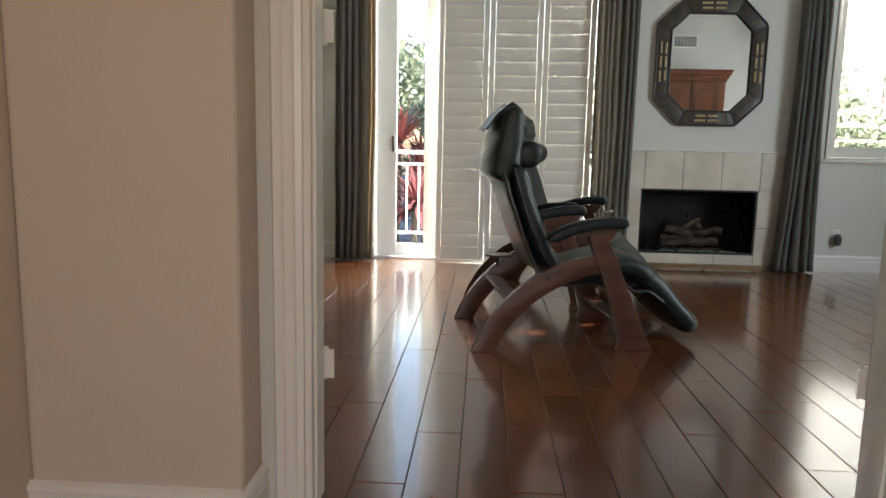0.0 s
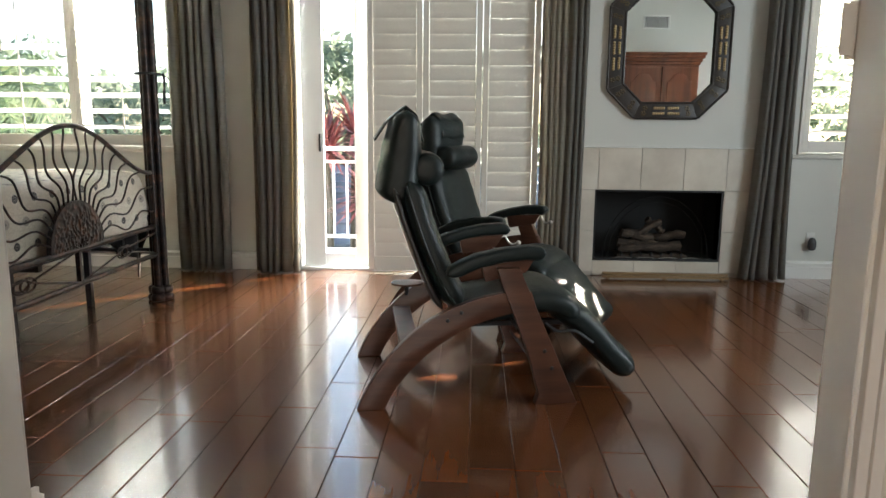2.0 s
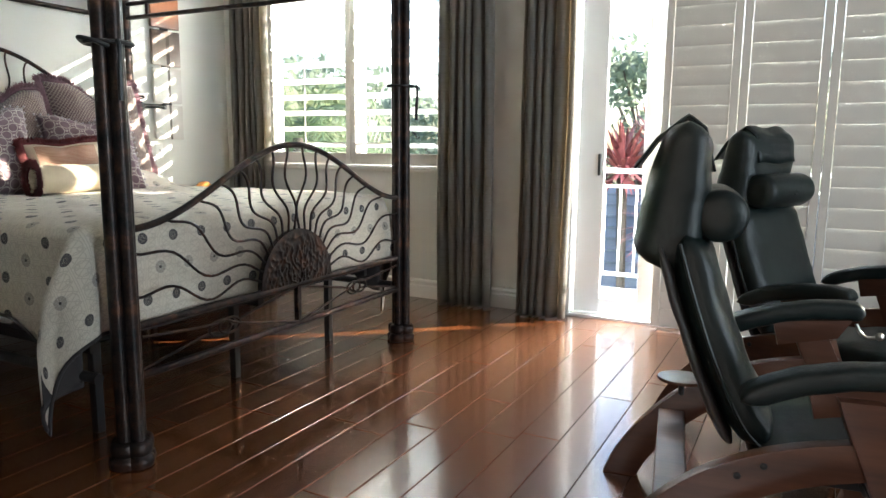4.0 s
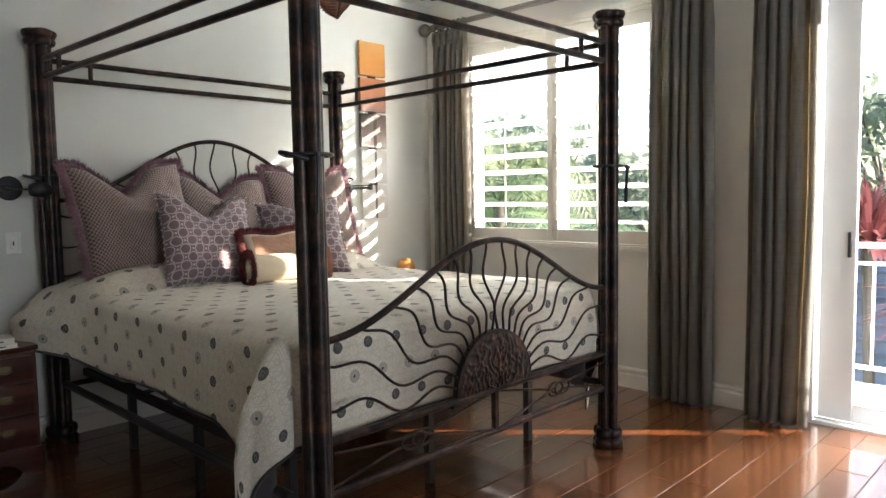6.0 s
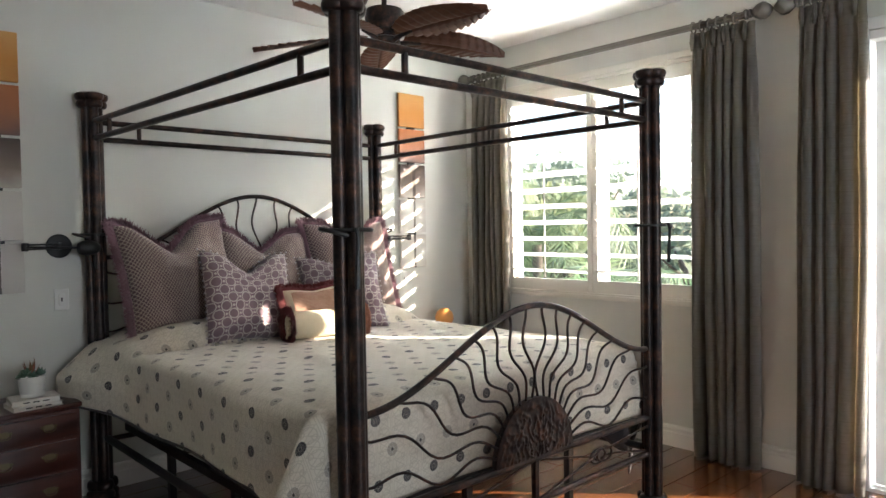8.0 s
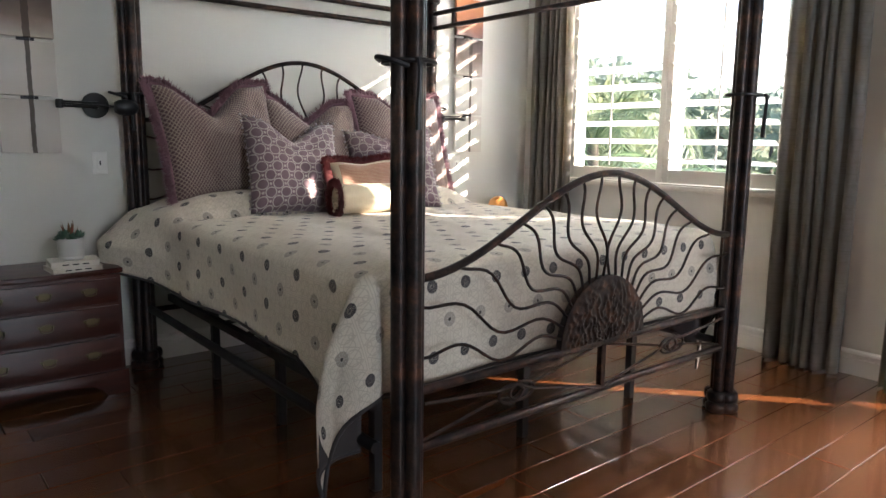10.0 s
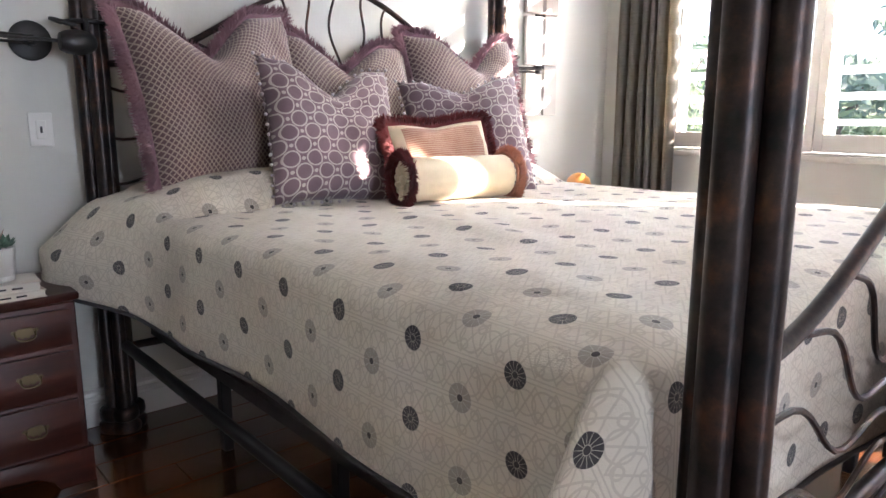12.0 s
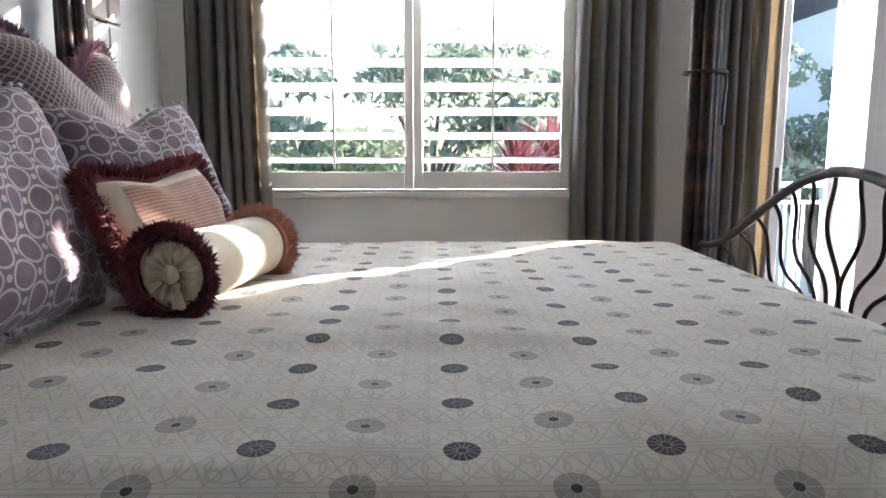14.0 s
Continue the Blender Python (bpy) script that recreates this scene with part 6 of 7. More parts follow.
for r, z in prof:
    rings.append([bm.verts.new(((r + 0.0009 * math.cos(k * math.pi)) * math.cos(2 * math.pi * k / 64), (r + 0.0009 * math.cos(k * math.pi)) * math.sin(2 * math.pi * k / 64), z)) for k in range(64)])
for A, B in zip(rings, rings[1:]):
    for k in range(64):
        bm.faces.new((A[k], A[(k + 1) % 64], B[(k + 1) % 64], B[k]))
bm.faces.new(rings[0][::-1])
bm.faces.new(rings[-1])
part("pot", bm, painted("white_ceramic", (0.70, 0.68, 0.64), 0.4, 100, 0.1, 0.03), pot)


def leafmat(name, lo, hi):
    m = material(name, lo, 0.5)
    n = Nodes(m)
    g = n.add("NewGeometry")
    n.color(n.ramp(g.outputs["Random Per Island"], [(0.0, lo), (1.0, hi)]))
    n.bump(n.noise(n.coord("Object"), 60, 3), 0.2, 0.002)
    return m


M_SUCC = leafmat("succulent_green", (0.05, 0.11, 0.07), (0.13, 0.22, 0.15))
M_SPIKE = leafmat("red_tipped_spike", (0.12, 0.15, 0.05), (0.34, 0.07, 0.05))


def fleshy_leaf(bm, base, d, length, width):
    d = d.normalized()
    side = d.cross(Vector((0, 0, 1)))
    side = (side if side.length > 1e-3 else Vector((1, 0, 0))).normalized()
    up = side.cross(d).normalized()
    c = base + d * length * 0.55
    v = [bm.verts.new(p) for p in (base, c + side * width, c - side * width, c + up * width * 0.5, c - up * width * 0.4, base + d * length + up * length * 0.12)]
    for q in ((0, 3, 1), (0, 1, 4), (0, 4, 2), (0, 2, 3), (5, 1, 3), (5, 4, 1), (5, 2, 4), (5, 3, 2)):
        bm.faces.new([v[i] for i in q])


rng = random.Random(6)
for cx, cy, cz, n, l, w, mt in ((0.01, -0.03, 0.125, 26, 0.045, 0.012, M_SUCC), (0.0, 0.035, 0.122, 26, 0.042, 0.012, M_SUCC), (0.03, 0.0, 0.115, 22, 0.035, 0.010, M_SUCC), (-0.03, -0.005, 0.125, 22, 0.04, 0.011, M_SUCC), (0.005, -0.055, 0.115, 18, 0.035, 0.010, M_SUCC), (-0.005, 0.0, 0.12, 16, 0.085, 0.006, M_SPIKE)):
    bm = bmesh.new()
    for k in range(n):
        el = rng.uniform(0.1, 1.35) if mt is M_SUCC else rng.uniform(0.8, 1.5)
        a = k * 2.399
        fleshy_leaf(bm, Vector((cx, cy, cz - 0.015)), Vector((math.cos(a) * math.cos(el), math.sin(a) * math.cos(el), math.sin(el))), l * rng.uniform(0.8, 1.15), w)
    tagged(part("rosette", bm, mt, pot, "fleshy leaf rosette" if mt is M_SUCC else "spiky red-tipped leaves", smooth=60), kind="stuff")
bm = bmesh.new()
lathe(bm, [(0.04, 0.0), (0.05, 0.005), (0.05, 0.015), (0.02, 0.03), (0.022, 0.05), (0.055, 0.085), (0.078, 0.13), (0.08, 0.16), (0.066, 0.2), (0.035, 0.225), (0.008, 0.232)], 28)
solid("table_ornament", bm, painted("orange_glass", (0.62, 0.27, 0.07), 0.3, 60, 0.1, 0.12), "round orange ornament on the window-side nightstand", "ornament", pose(-3.90, 7.14, 0.666), smooth=60)

# ---- ceiling fan with carved leaf blades ----
fan = thing("ceiling_fan", "ceiling fan with five carved brown palm-leaf blades", "ceiling fan", pose(-2.93, 5.78, 0.09))
M_LEAFWOOD = wood("carved_leaf_wood", (0.085, 0.035, 0.02), (0.17, 0.07, 0.038), (0.25, 0.115, 0.065), 0.45, "x", 1.0, 0.2)
bm = bmesh.new()
lathe(bm, [(0.02, 2.93), (0.05, 2.95), (0.068, 3.0), (0.07, CZ - 0.0905)], 26)
part("ceiling_canopy", bm, M_IRON, fan)
bm = bmesh.new()
tube(bm, [(0, 0, 2.82), (0, 0, 2.95)], 0.016, 12)
part("down_rod", bm, M_IRON, fan)
bm = bmesh.new()
lathe(bm, [(0.02, 2.585), (0.075, 2.595), (0.095, 2.612), (0.095, 2.64), (0.07, 2.652), (0.07, 2.672), (0.115, 2.682), (0.12, 2.70), (0.12, 2.80), (0.11, 2.815), (0.04, 2.83)], 30)
part("motor_housing", bm, M_IRON, fan)


def leaf_blade_mesh():
    bm = bmesh.new()
    L = 0.73

    def at(u, v):
        s = 2 * v - 1
        w = 0.165 * math.sin(math.pi * min(0.985, 0.06 + 0.93 * u)) ** 0.62 * (1 - 0.25 * u)
        notch = 1 - 0.14 * (((u * 11 + abs(s) * 1.1) % 1.0)) * min(1, abs(s) * 1.2)
        rib = 0.010 * (((u * 11 + abs(s) * 1.1) % 1.0) - 0.5) * min(1.0, abs(s) * 3)
        return Vector((0.12 + L * u, s * w * notch, rib + 0.028 * s * s - 0.03 * u * u + (0.012 if abs(s) < 0.06 else 0)))
    grid_mesh(bm, 88, 22, at)
    r = bmesh.ops.solidify(bm, geom=bm.faces[:], thickness=0.008)
    return mesh_from("leaf_blade", bm, M_LEAFWOOD, 50)


lbm = leaf_blade_mesh()
for k in range(5):
    b = new("leaf_blade", lbm)
    b.parent = fan
    b.matrix_local = pose(0, 0, 2.64, 0, 0, 2 + 72 * k) @ pose(0, 0, 0, -17)
    bm = bmesh.new()
    a = radians(2 + 72 * k)
    tube(bm, [(0.08 * math.cos(a), 0.08 * math.sin(a), 2.62), (0.16 * math.cos(a), 0.16 * math.sin(a), 2.635), (0.24 * math.cos(a), 0.24 * math.sin(a), 2.64)], [0.018, 0.014, 0.010], 10)
    part("blade_iron", bm, M_IRON, fan)

# ---- armoire behind the doorway, seen in the mirror ----
ar = thing("armoire", "tall cherry wood armoire with arched panel doors", "armoire", pose(3.17, SY + 0.022, 0))
part("case", boxes((-0.50, 0.50, 0.0, 0.56, 0.10, 2.10), bevel=0.005), M_ARMOIRE, ar)
part("plinth", boxes((-0.53, 0.53, 0.0, 0.59, 0.0, 0.10), bevel=0.008), M_ARMOIRE, ar)
for k, (o, z0, z1) in enumerate(((0.015, 2.10, 2.14), (0.035, 2.14, 2.185), (0.06, 2.185, 2.225), (0.075, 2.225, 2.262))):
    part("cornice", boxes((-0.50 - o, 0.50 + o, 0.0, 0.56 + o, z0 + 0.0005, z1), bevel=0.006, seg=2), M_ARMOIRE, ar)
for s in (-1, 1):
    x0, x1 = sorted((s * 0.004, s * 0.485))
    d = part("door", boxes((x0, x1, 0.5605, 0.582, 0.14, 2.07), bevel=0.004), M_ARMOIRE, ar)
    xc = (x0 + x1) / 2
    for z0, z1, arch in ((1.14, 1.98, 0.10), (0.22, 1.02, 0.0)):
        o = [(xc - 0.17, z0), (xc + 0.17, z0), (xc + 0.17, z1 - arch)]
        if arch:
            o += [(xc + 0.13, z1 - arch), (xc + 0.10, z1 - 0.04), (xc + 0.05, z1), (xc - 0.05, z1), (xc - 0.10, z1 - 0.04), (xc - 0.13, z1 - arch)]
        o += [(xc - 0.17, z1 - arch)]
        bm = bmesh.new()
        extrude_outline(bm, o, 0.5825, 0.598, "y", 0.010, 2)
        part("raised_panel", bm, M_ARMOIRE, d)
    bm = bmesh.new()
    lathe(bm, [(0.006, 0), (0.006, 0.012), (0.014, 0.018), (0.014, 0.026), (0.005, 0.03)], 14, pose(s * 0.03, 0.582, 1.06, -90))
    part("knob", bm, M_BRASS, d)
vent = thing("wall_vent", "white slatted air vent high on the wall", "vent", pose(3.21, SY, 2.74))
part("frame", boxes((-0.19, 0.19, 0.0, 0.010, 0.075, 0.095), (-0.19, 0.19, 0.0, 0.010, -0.095, -0.075), (-0.19, -0.17, 0.0, 0.010, -0.075, 0.075), (0.17, 0.19, 0.0, 0.010, -0.075, 0.075), bevel=0.002), M_PLASTIC, vent)
part("backing", boxes((-0.17, 0.17, 0.0, 0.002, -0.075, 0.075)), M_BLACKMETAL, vent)
for k in range(16):
    part("slat", boxes((-0.165 + k * 0.0215, -0.157 + k * 0.0215, 0.0025, 0.009, -0.075, 0.075)), M_PLASTIC, vent)
# potted palm in the far corner by the east window
pp = thing("potted_palm", "feathery green palm in a dark pot beside the wall", "plant", pose(4.55, 7.15, 0))
bm = bmesh.new()
lathe(bm, [(0.12, 0), (0.14, 0.01), (0.19, 0.33), (0.20, 0.36), (0.185, 0.36), (0.17, 0.30)], 28)
part("pot", bm, M_BLACKMETAL, pp)
rng = random.Random(31)
M_FROND = leafmat("palm_green", (0.05, 0.09, 0.03), (0.12, 0.17, 0.06))
for k in range(16):
    a, reach, h = k * 2.399, rng.uniform(0.30, 0.62), rng.uniform(0.55, 0.95)
    bm = bmesh.new()
    line = smooth_path([(0, 0, 0.30), (0.25 * reach * math.cos(a), 0.25 * reach * math.sin(a), 0.30 + h * 0.7), (0.65 * reach * math.cos(a), 0.65 * reach * math.sin(a), 0.30 + h * 0.92), (reach * math.cos(a), reach * math.sin(a), 0.30 + h * 0.72)], 6)
    tube(bm, line, 0.004, 5)
    for i in range(5, len(line)):
        d = (line[i] - line[i - 1]).normalized()
        sd = d.cross(Vector((0, 0, 1))).normalized()
        for s in (-1, 1):
            tip = line[i] + (sd * s * 0.8 + d * 0.7).normalized() * 0.15 - Vector((0, 0, 0.03))
            p = [bm.verts.new(q) for q in (line[i] - d * 0.006, line[i] + d * 0.006, tip)]
            bm.faces.new(p)
    part("frond", bm, M_FROND, pp, smooth=None)

# ---- outside: balcony, planting, neighbours ----
M_GROUND = painted("dry_lawn", (0.10, 0.12, 0.05), 0.9, 20, 0.5, 0.3)
gm = boxes((-400, 400, -400, 400, -3.4, -3.0))
solid("ground", gm, M_GROUND, "lawn and planting far below the balcony", "ground", kind="structure")
M_DECK = painted("balcony_coat", (0.45, 0.40, 0.35), 0.7, 60, 0.3, 0.08)
bal = thing("balcony", "small balcony with a white painted metal railing", "balcony", kind="structure")
part("deck", boxes((-1.7, 1.9, NY + 0.16, 9.0, -0.20, -0.035)), M_DECK, bal)
RY = 8.93
part("top_rail", boxes((-1.7, 1.9, RY - 0.03, RY + 0.03, 0.99, 1.03), bevel=0.006), M_VINYL, bal)
part("mid_rail", boxes((-1.7, 1.9, RY - 0.015, RY + 0.015, 0.865, 0.89), bevel=0.004), M_VINYL, bal)
part("low_rail", boxes((-1.7, 1.9, RY - 0.018, RY + 0.018, 0.085, 0.115), bevel=0.004), M_VINYL, bal)
bmesh_bar = boxes((-0.0085, 0.0085, -0.0085, 0.0085, 0.116, 0.864))
bar_me = mesh_from("baluster", bmesh_bar, M_VINYL)
for k in range(26):
    b = new("baluster", bar_me)
    b.parent, b.location = bal, (-1.62 + k * 0.137, RY, 0)
for x in (-1.68, 0.1, 1.88):
    part("rail_post", boxes((x - 0.022, x + 0.022, RY - 0.022, RY + 0.022, -0.034, 0.989), bevel=0.003), M_VINYL, bal)

# Haze is put into the colours: foliage_a and foliage_b are paled and blued.
M_LEAF = [leafmat("foliage_a", (0.075, 0.105, 0.09), (0.16, 0.20, 0.155)), leafmat("foliage_b", (0.08, 0.11, 0.085), (0.17, 0.20, 0.14)), leafmat("foliage_c", (0.10, 0.13, 0.05), (0.20, 0.22, 0.09))]
for m in M_LEAF + [M_FROND]:
    nn = Nodes(m)
    tr, mx = nn.add("BsdfTranslucent"), nn.add("MixShader")
    tr.inputs["Color"].default_value = (0.30, 0.37, 0.27, 1)
    mx.inputs[0].default_value = 0.4
    nn.link(nn.b.outputs[0], mx.inputs[1])
    nn.link(tr.outputs[0], mx.inputs[2])
    nn.link(mx.outputs[0], nn.t.nodes["Material Output"].inputs["Surface"])
M_BARK = wood("grey_bark", (0.06, 0.05, 0.04), (0.13, 0.105, 0.085), (0.2, 0.17, 0.14), 0.85, "z", 0.3, 0.6)


def leaf_cloud(name, blobs, count, size, mat, parent, seed):
    """A crown of many small leaf blades, thick in the clumps and thin between them."""
    rng = np.random.RandomState(seed)
    w = np.array([b[3] ** 2 for b in blobs])
    pick = rng.choice(len(blobs), count, p=w / w.sum())
    C = np.array([b[:3] for b in blobs])[pick]
    R = np.array([b[3] for b in blobs])[pick]
    d = rng.normal(size=(count, 3))
    d /= np.linalg.norm(d, axis=1)[:, None]
    P = C + d * (R * rng.uniform(0.45, 1.05, count) ** 0.6)[:, None] * np.array((1, 1, 0.75))
    a = rng.normal(size=(count, 3))
    a /= np.linalg.norm(a, axis=1)[:, None]
    b = np.cross(a, rng.normal(size=(count, 3)))
    b /= np.linalg.norm(b, axis=1)[:, None]
    s = size * rng.uniform(0.6, 1.3, count)[:, None]
    quad = np.stack([P - a * s, P - b * s * 0.42, P + a * s, P + b * s * 0.42], 1).reshape(-1, 3)
    me = bpy.data.meshes.new(name)
    me.from_pydata(quad.tolist(), [], np.arange(count * 4).reshape(-1, 4).tolist())
    me.materials.append(mat)
    ob = new(name, me)
    ob.parent = parent
    return tagged(ob, kind="stuff")


def tree(x, y, top, spread, seed, mat, label, leaves=2500, size=0.13):
    rng = random.Random(seed)
    t = thing("tree", label, "tree", pose(x, y, -3.0))
    h = top + 3.0
    bm = bmesh.new()
    fork = h * rng.uniform(0.35, 0.48)
    tube(bm, smooth_path([(0, 0, 0), (rng.uniform(-0.2, 0.2), rng.uniform(-0.2, 0.2), fork * 0.5), (rng.uniform(-0.3, 0.3), 0, fork)], 4), [0.20 - 0.008 * i for i in range(9)], 10)
    part("trunk", bm, M_BARK, t)
    blobs = []
    for k in range(9):
        a = k * 2.399 + seed
        r = spread * rng.uniform(0.25, 0.95)
        z = fork + (h - fork) * rng.uniform(0.25, 0.95)
        p = Vector((r * math.cos(a), r * math.sin(a), z))
        bm = bmesh.new()
        tube(bm, smooth_path([(0, 0, fork * 0.93), (p.x * 0.4, p.y * 0.4, fork + (z - fork) * 0.55), tuple(p)], 5), [0.085 - 0.007 * i for i in range(11)], 7)
        part("limb", bm, M_BARK, t)
        for _ in range(3):
            blobs.append((p.x + rng.uniform(-0.5, 0.5), p.y + rng.uniform(-0.5, 0.5), p.z + rng.uniform(-0.3, 0.4), spread * rng.uniform(0.16, 0.34)))
    leaf_cloud("crown", blobs, leaves, size, mat, t, seed)
    return t


tree(-2.7, 19, 4.6, 2.6, 1, M_LEAF[1], "tall airy grey-green tree beyond the balcony", 2600, 0.13)
tree(-6.5, 17, 2.6, 2.2, 2, M_LEAF[0], "rounded dark green tree beyond the window")
tree(-4.2, 15.5, 1.6, 1.7, 3, M_LEAF[2], "yellow-green small tree beyond the window")
tree(-10.5, 18, 3.6, 2.6, 4, M_LEAF[0], "broad dark green tree at the fence")
tree(-8.3, 14, 2.0, 1.7, 5, M_LEAF[2], "light green garden tree")
tree(4.0, 22, 2.9, 2.6, 6, M_LEAF[1], "grey-green street tree behind the house")
tree(8.5, 20, 4.1, 2.8, 7, M_LEAF[0], "dark green tree outside the far window")
tree(11.5, 17, 3.4, 2.5, 8, M_LEAF[2], "light green tree outside the far window")
tree(0.6, 24, 2.2, 2.4, 9, M_LEAF[0], "distant dark green tree")
tree(-0.8, 17.5, 2.6, 1.4, 12, M_LEAF[1], "slender open tree beyond the railing", 1300, 0.12)


tree(2.6, 13.0, 3.9, 1.3, 14, M_LEAF[1], "grey-green tree close beyond the balcony", 3000, 0.085)


def spiky(x, y, z, r, seed, mat, label, heads=3):
    """A strap-leaved shrub: arching sword leaves from a few heads on thin stems."""
    rng = random.Random(seed)
    t = thing("cordyline", label, "shrub", pose(x, y, -3.0))
    for hN in range(heads):
        hx, hy, hz = rng.uniform(-0.5, 0.5) * r, rng.uniform(-0.3, 0.3) * r, z + 3.0 + rng.uniform(-0.45, 0.35)
        bm = bmesh.new()
        tube(bm, smooth_path([(hx * 0.3, hy * 0.3, 0), (hx * 0.7, hy, hz * 0.5), (hx, hy, hz)], 3), 0.05, 7)
        part("stem", bm, M_BARK, t)
        bm = bmesh.new()
        for k in range(85):
            a, el = k * 2.399, rng.uniform(-0.35, 1.4)
            d = Vector((math.cos(a) * math.cos(el), math.sin(a) * math.cos(el), math.sin(el)))
            l = r * rng.uniform(0.55, 0.95)
            s = d.cross(Vector((0, 0, 1))).normalized() * 0.028
            p0 = Vector((hx, hy, hz))
            p1, p2 = p0 + d * l * 0.55, p0 + d * l - Vector((0, 0, l * 0.18))
            v = [bm.verts.new(q) for q in (p0 - s * 0.5, p0 + s * 0.5, p1 + s, p1 - s, p2)]
            bm.faces.new(v[:4])
            bm.faces.new((v[3], v[2], v[4]))
        tagged(part("sword_leaves", bm, mat, t, smooth=None), kind="stuff")


M_RED = leafmat("red_cordyline", (0.13, 0.028, 0.03), (0.30, 0.09, 0.08))
spiky(-1.35, 12.2, 1.05, 1.0, 3, M_RED, "red-leaved spiky cordyline beyond the railing")
spiky(-0.55, 13.0, 0.65, 0.95, 4, M_RED, "dark red spiky cordyline in the garden")
spiky(-0.95, 11.6, 0.0, 0.9, 5, M_RED, "low red cordyline below the railing")


def palm(x, y, z, seed, n=17, reach=1.5):
    rng = random.Random(seed)
    t = thing("palm_tree", "green feather palm outside the window", "palm", pose(x, y, -3.0))
    h = z + 3.0
    bm = bmesh.new()
    tube(bm, smooth_path([(0, 0, 0), (0.1, 0.05, h * 0.5), (0.05, 0, h)], 6), [0.13 - 0.004 * i for i in range(13)], 10)
    part("trunk", bm, M_BARK, t)
    for k in range(n):
        a, el = k * 2.399, rng.uniform(0.1, 1.1)
        bm = bmesh.new()
        c, s = math.cos(a), math.sin(a)
        R = reach * rng.uniform(0.8, 1.1)
        line = smooth_path([(0.05, 0, h), (0.05 + 0.4 * R * c, 0.4 * R * s, h + R * 0.5 * el), (0.05 + 0.8 * R * c, 0.8 * R * s, h + R * (0.5 * el - 0.1)), (0.05 + R * c, R * s, h + R * (0.35 * el - 0.45))], 9)
        tube(bm, line, 0.012, 5)
        for i in range(4, len(line)):
            d = (line[i] - line[i - 1]).normalized()
            sd = d.cross(Vector((0, 0, 1))).normalized()
            for sg in (-1, 1):
                tip = line[i] + (sd * sg * 0.85 + d * 0.6).normalized() * 0.42 - Vector((0, 0, 0.12))
                v = [bm.verts.new(q) for q in (line[i] - d * 0.018, line[i] + d * 0.018, tip)]
                bm.faces.new(v)
        part("frond", bm, M_FROND, t, smooth=None)


palm(-6.6, 11.6, 1.3, 2)
palm(-4.6, 10.8, 0.5, 5, 15, 1.3)
palm(-8.8, 12.6, 2.1, 9)

M_SIDING = painted("pale_blue_siding", (0.62, 0.63, 0.62), 0.6, 80, 0.1, 0.04)
M_SLATE = painted("blue_grey_shingle", (0.16, 0.18, 0.23), 0.75, 30, 0.5, 0.2)


def house(x0, x1, y0, y1, eave, ridge, label):
    h = thing("neighbour_house", label, "house")
    part("wall", boxes((x0, x1, y0, y1, -3.0, eave)), M_SIDING, h)
    n = int((eave + 3.0) / 0.19)
    for k in range(n):
        z = -3.0 + k * 0.19
        part("clapboard", boxes((x0 - 0.02, x1 + 0.02, y0 - 0.022, y0 - 0.001, z, z + 0.178)), M_SIDING, h)
    bm = bmesh.new()
    ym = (y0 + y1) / 2
    extrude_outline(bm, [(y0 - 0.4, eave - 0.05), (ym, ridge), (y1 + 0.4, eave - 0.05), (y1 + 0.4, eave + 0.10), (ym, ridge + 0.16), (y0 - 0.4, eave + 0.10)], x0 - 0.4, x1 + 0.4, "x")
    rf = part("roof", bm, M_SLATE, h)
    rows = 11
    for k in range(rows):
        t = k / rows
        ya, za = y0 - 0.4 + (ym - y0 + 0.4) * t, eave + 0.105 + (ridge + 0.06 - eave) * t
        part("shingle_course", boxes((x0 - 0.41, x1 + 0.41, ya - 0.02, ya + 0.10, za + 0.012, za + 0.05)), M_SLATE, rf)
    for k in range(int((x1 - x0) / 2.6)):
        xa = x0 + 0.8 + k * 2.6
        w = part("window", boxes((xa, xa + 1.1, y0 - 0.06, y0 - 0.023, eave - 1.9, eave - 0.7), bevel=0.01), M_VINYL, h)
        part("pane", boxes((xa + 0.08, xa + 1.02, y0 - 0.066, y0 - 0.0605, eave - 1.82, eave - 0.78)), M_BLACKMETAL, w)


house(5.3, 6.3, 15.0, 20.0, 4.0, 5.3, "pale blue clapboard neighbour house with a slate roof")
house(-4.6, 1.6, 13.9, 16.6, -1.5, 0.35, "low neighbour house with a blue-grey shingle roof")

# ---- floor planks, last ----
floor = tagged(new("floor", mesh_from("floor", boxes((WX0, WX1, 2.91, NY + 0.02, -0.06, -0.004), (-1.1, 2.35, -1.75, 2.91, -0.06, -0.004)), M_JOINT)), "dark hand-scraped hardwood plank floor", "floor", kind="structure")
PW = 0.169


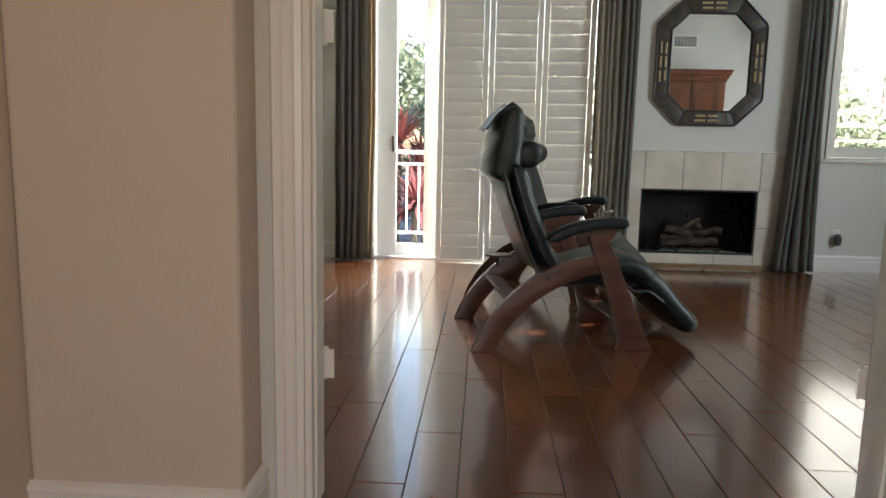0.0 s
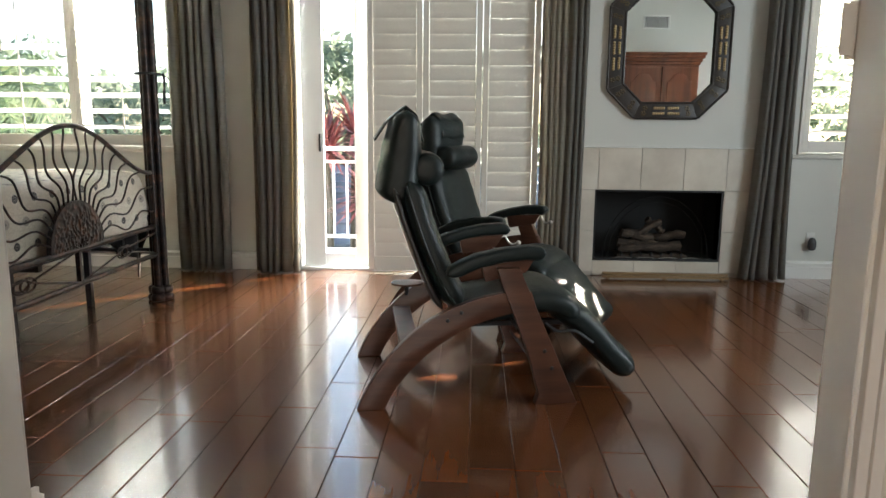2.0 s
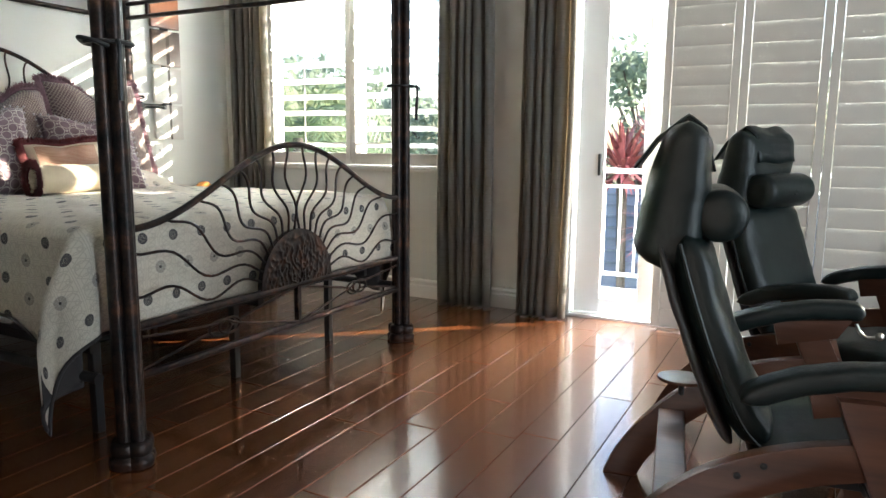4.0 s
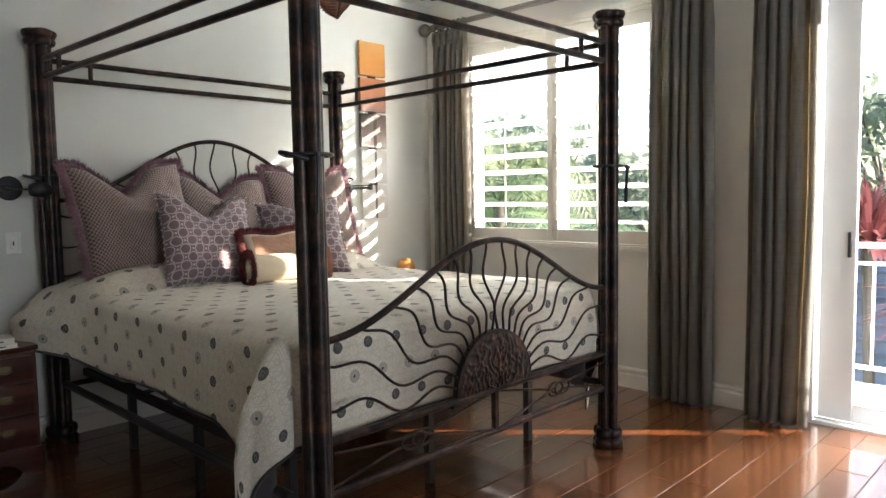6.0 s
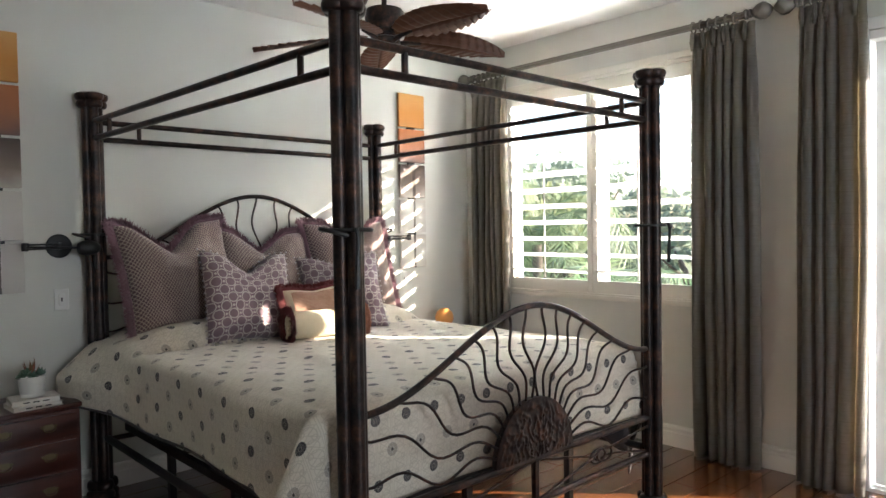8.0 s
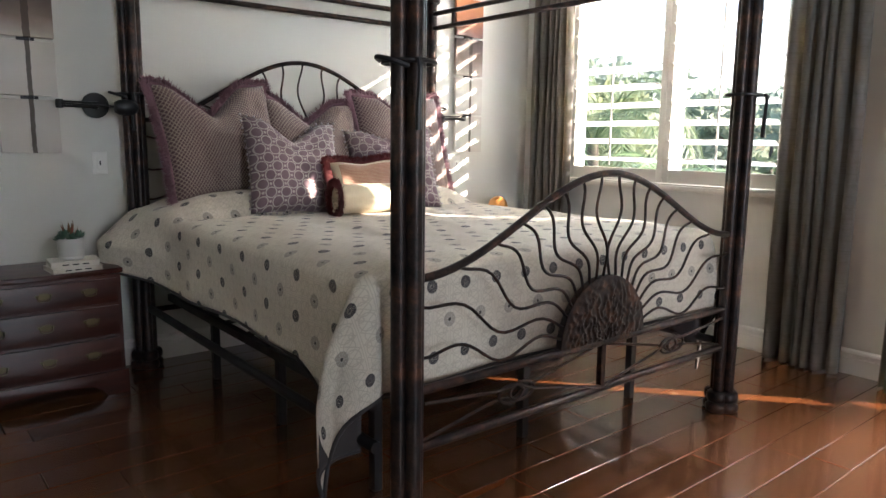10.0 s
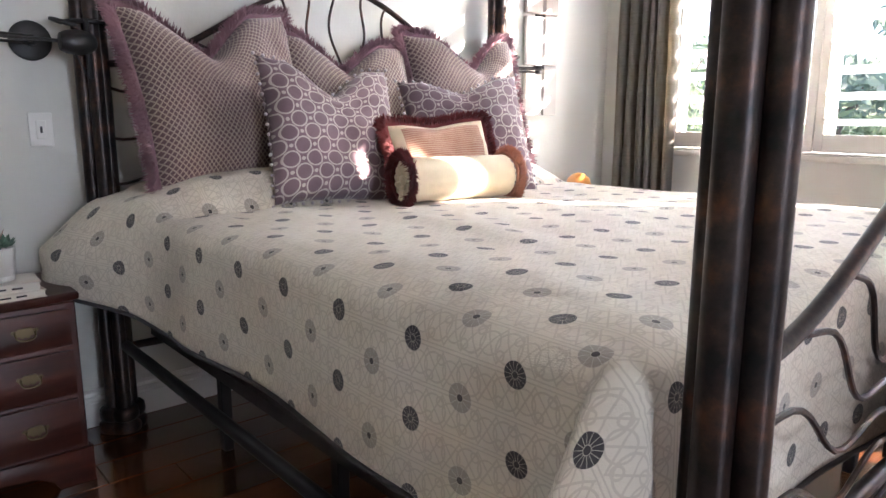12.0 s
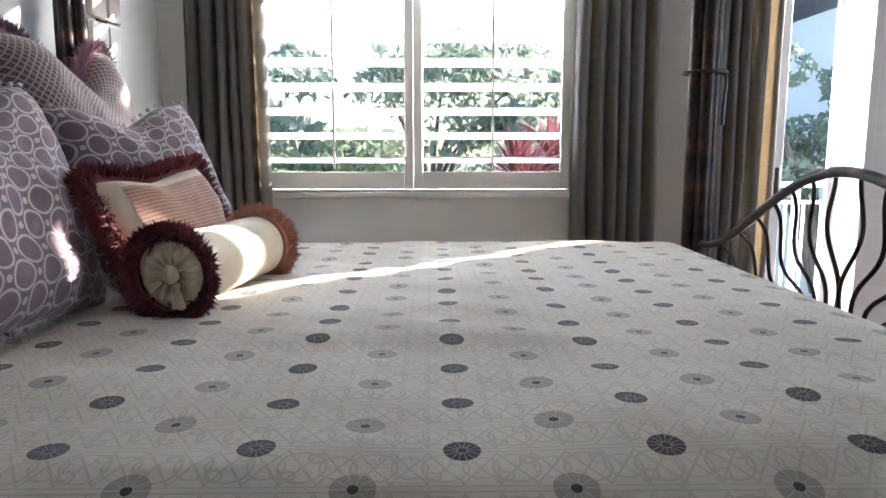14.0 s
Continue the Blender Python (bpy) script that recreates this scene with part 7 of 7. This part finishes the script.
def plank_mesh(w, l):
    b, g = 0.0016, 0.0014
    v = []
    for ins, z in ((g, -0.012), (g, -b * 0.8), (g + b, 0.0)):
        v += [(ins - w / 2, ins - l / 2, z), (w / 2 - ins, ins - l / 2, z), (w / 2 - ins, l / 2 - ins, z), (ins - w / 2, l / 2 - ins, z)]
    f = [(8, 9, 10, 11)]
    for k in (0, 4):
        f += [(k + i, k + (i + 1) % 4, k + 4 + (i + 1) % 4, k + 4 + i) for i in range(4)]
    me = bpy.data.meshes.new("plank")
    me.from_pydata(v, [], f)
    me.materials.append(M_FLOOR)
    return me


rng = random.Random(11)
LENGTHS = [0.42, 0.55, 0.7, 0.85, 1.0, 1.15, 1.3, 1.5]
plank_data = {}
hall = []
row = 0
x = 0.150 - PW * 26
while x < WX1:
    c0, c1 = max(x, WX0), min(x + PW, WX1)
    y = SY - 0.14 - rng.random() * 0.8
    if c1 - c0 > 0.02:
        while y < NY:
            l = rng.choice(LENGTHS[1:] if x < 3.2 else LENGTHS[4:])
            a, b = max(y, 2.91), min(y + l, NY + 0.015)
            if NY - b < 0.12:
                b = NY + 0.015
            if b - a > 0.03:
                key = (round(c1 - c0, 3), round(b - a, 2))
                me = plank_data.get(key)
                if me is None:
                    me = plank_data[key] = plank_mesh(c1 - c0, key[1])
                p = new("plank", me)
                p.parent = floor
                p.location = ((c0 + c1) / 2, (a + b) / 2, rng.uniform(-0.0006, 0.0006))
            y = b
        if -1.1 < c0 and c1 < 2.35:
            hall.append((c0, c1))
    x += PW
hv, hf = [], []
for c0, c1 in hall:
    y = -1.6
    while y < 2.909:
        b = min(y + rng.choice(LENGTHS), 2.909)
        k = len(hv)
        hv += [(c0 + 0.001, y + 0.001, 0), (c1 - 0.001, y + 0.001, 0), (c1 - 0.001, b - 0.001, 0), (c0 + 0.001, b - 0.001, 0)]
        hf.append((k, k + 1, k + 2, k + 3))
        y = b
hm = bpy.data.meshes.new("hall_planks")
hm.from_pydata(hv, [], hf)
hm.materials.append(M_FLOOR)
hp = tagged(new("hall_planks", hm), kind="stuff")
hp.parent = floor
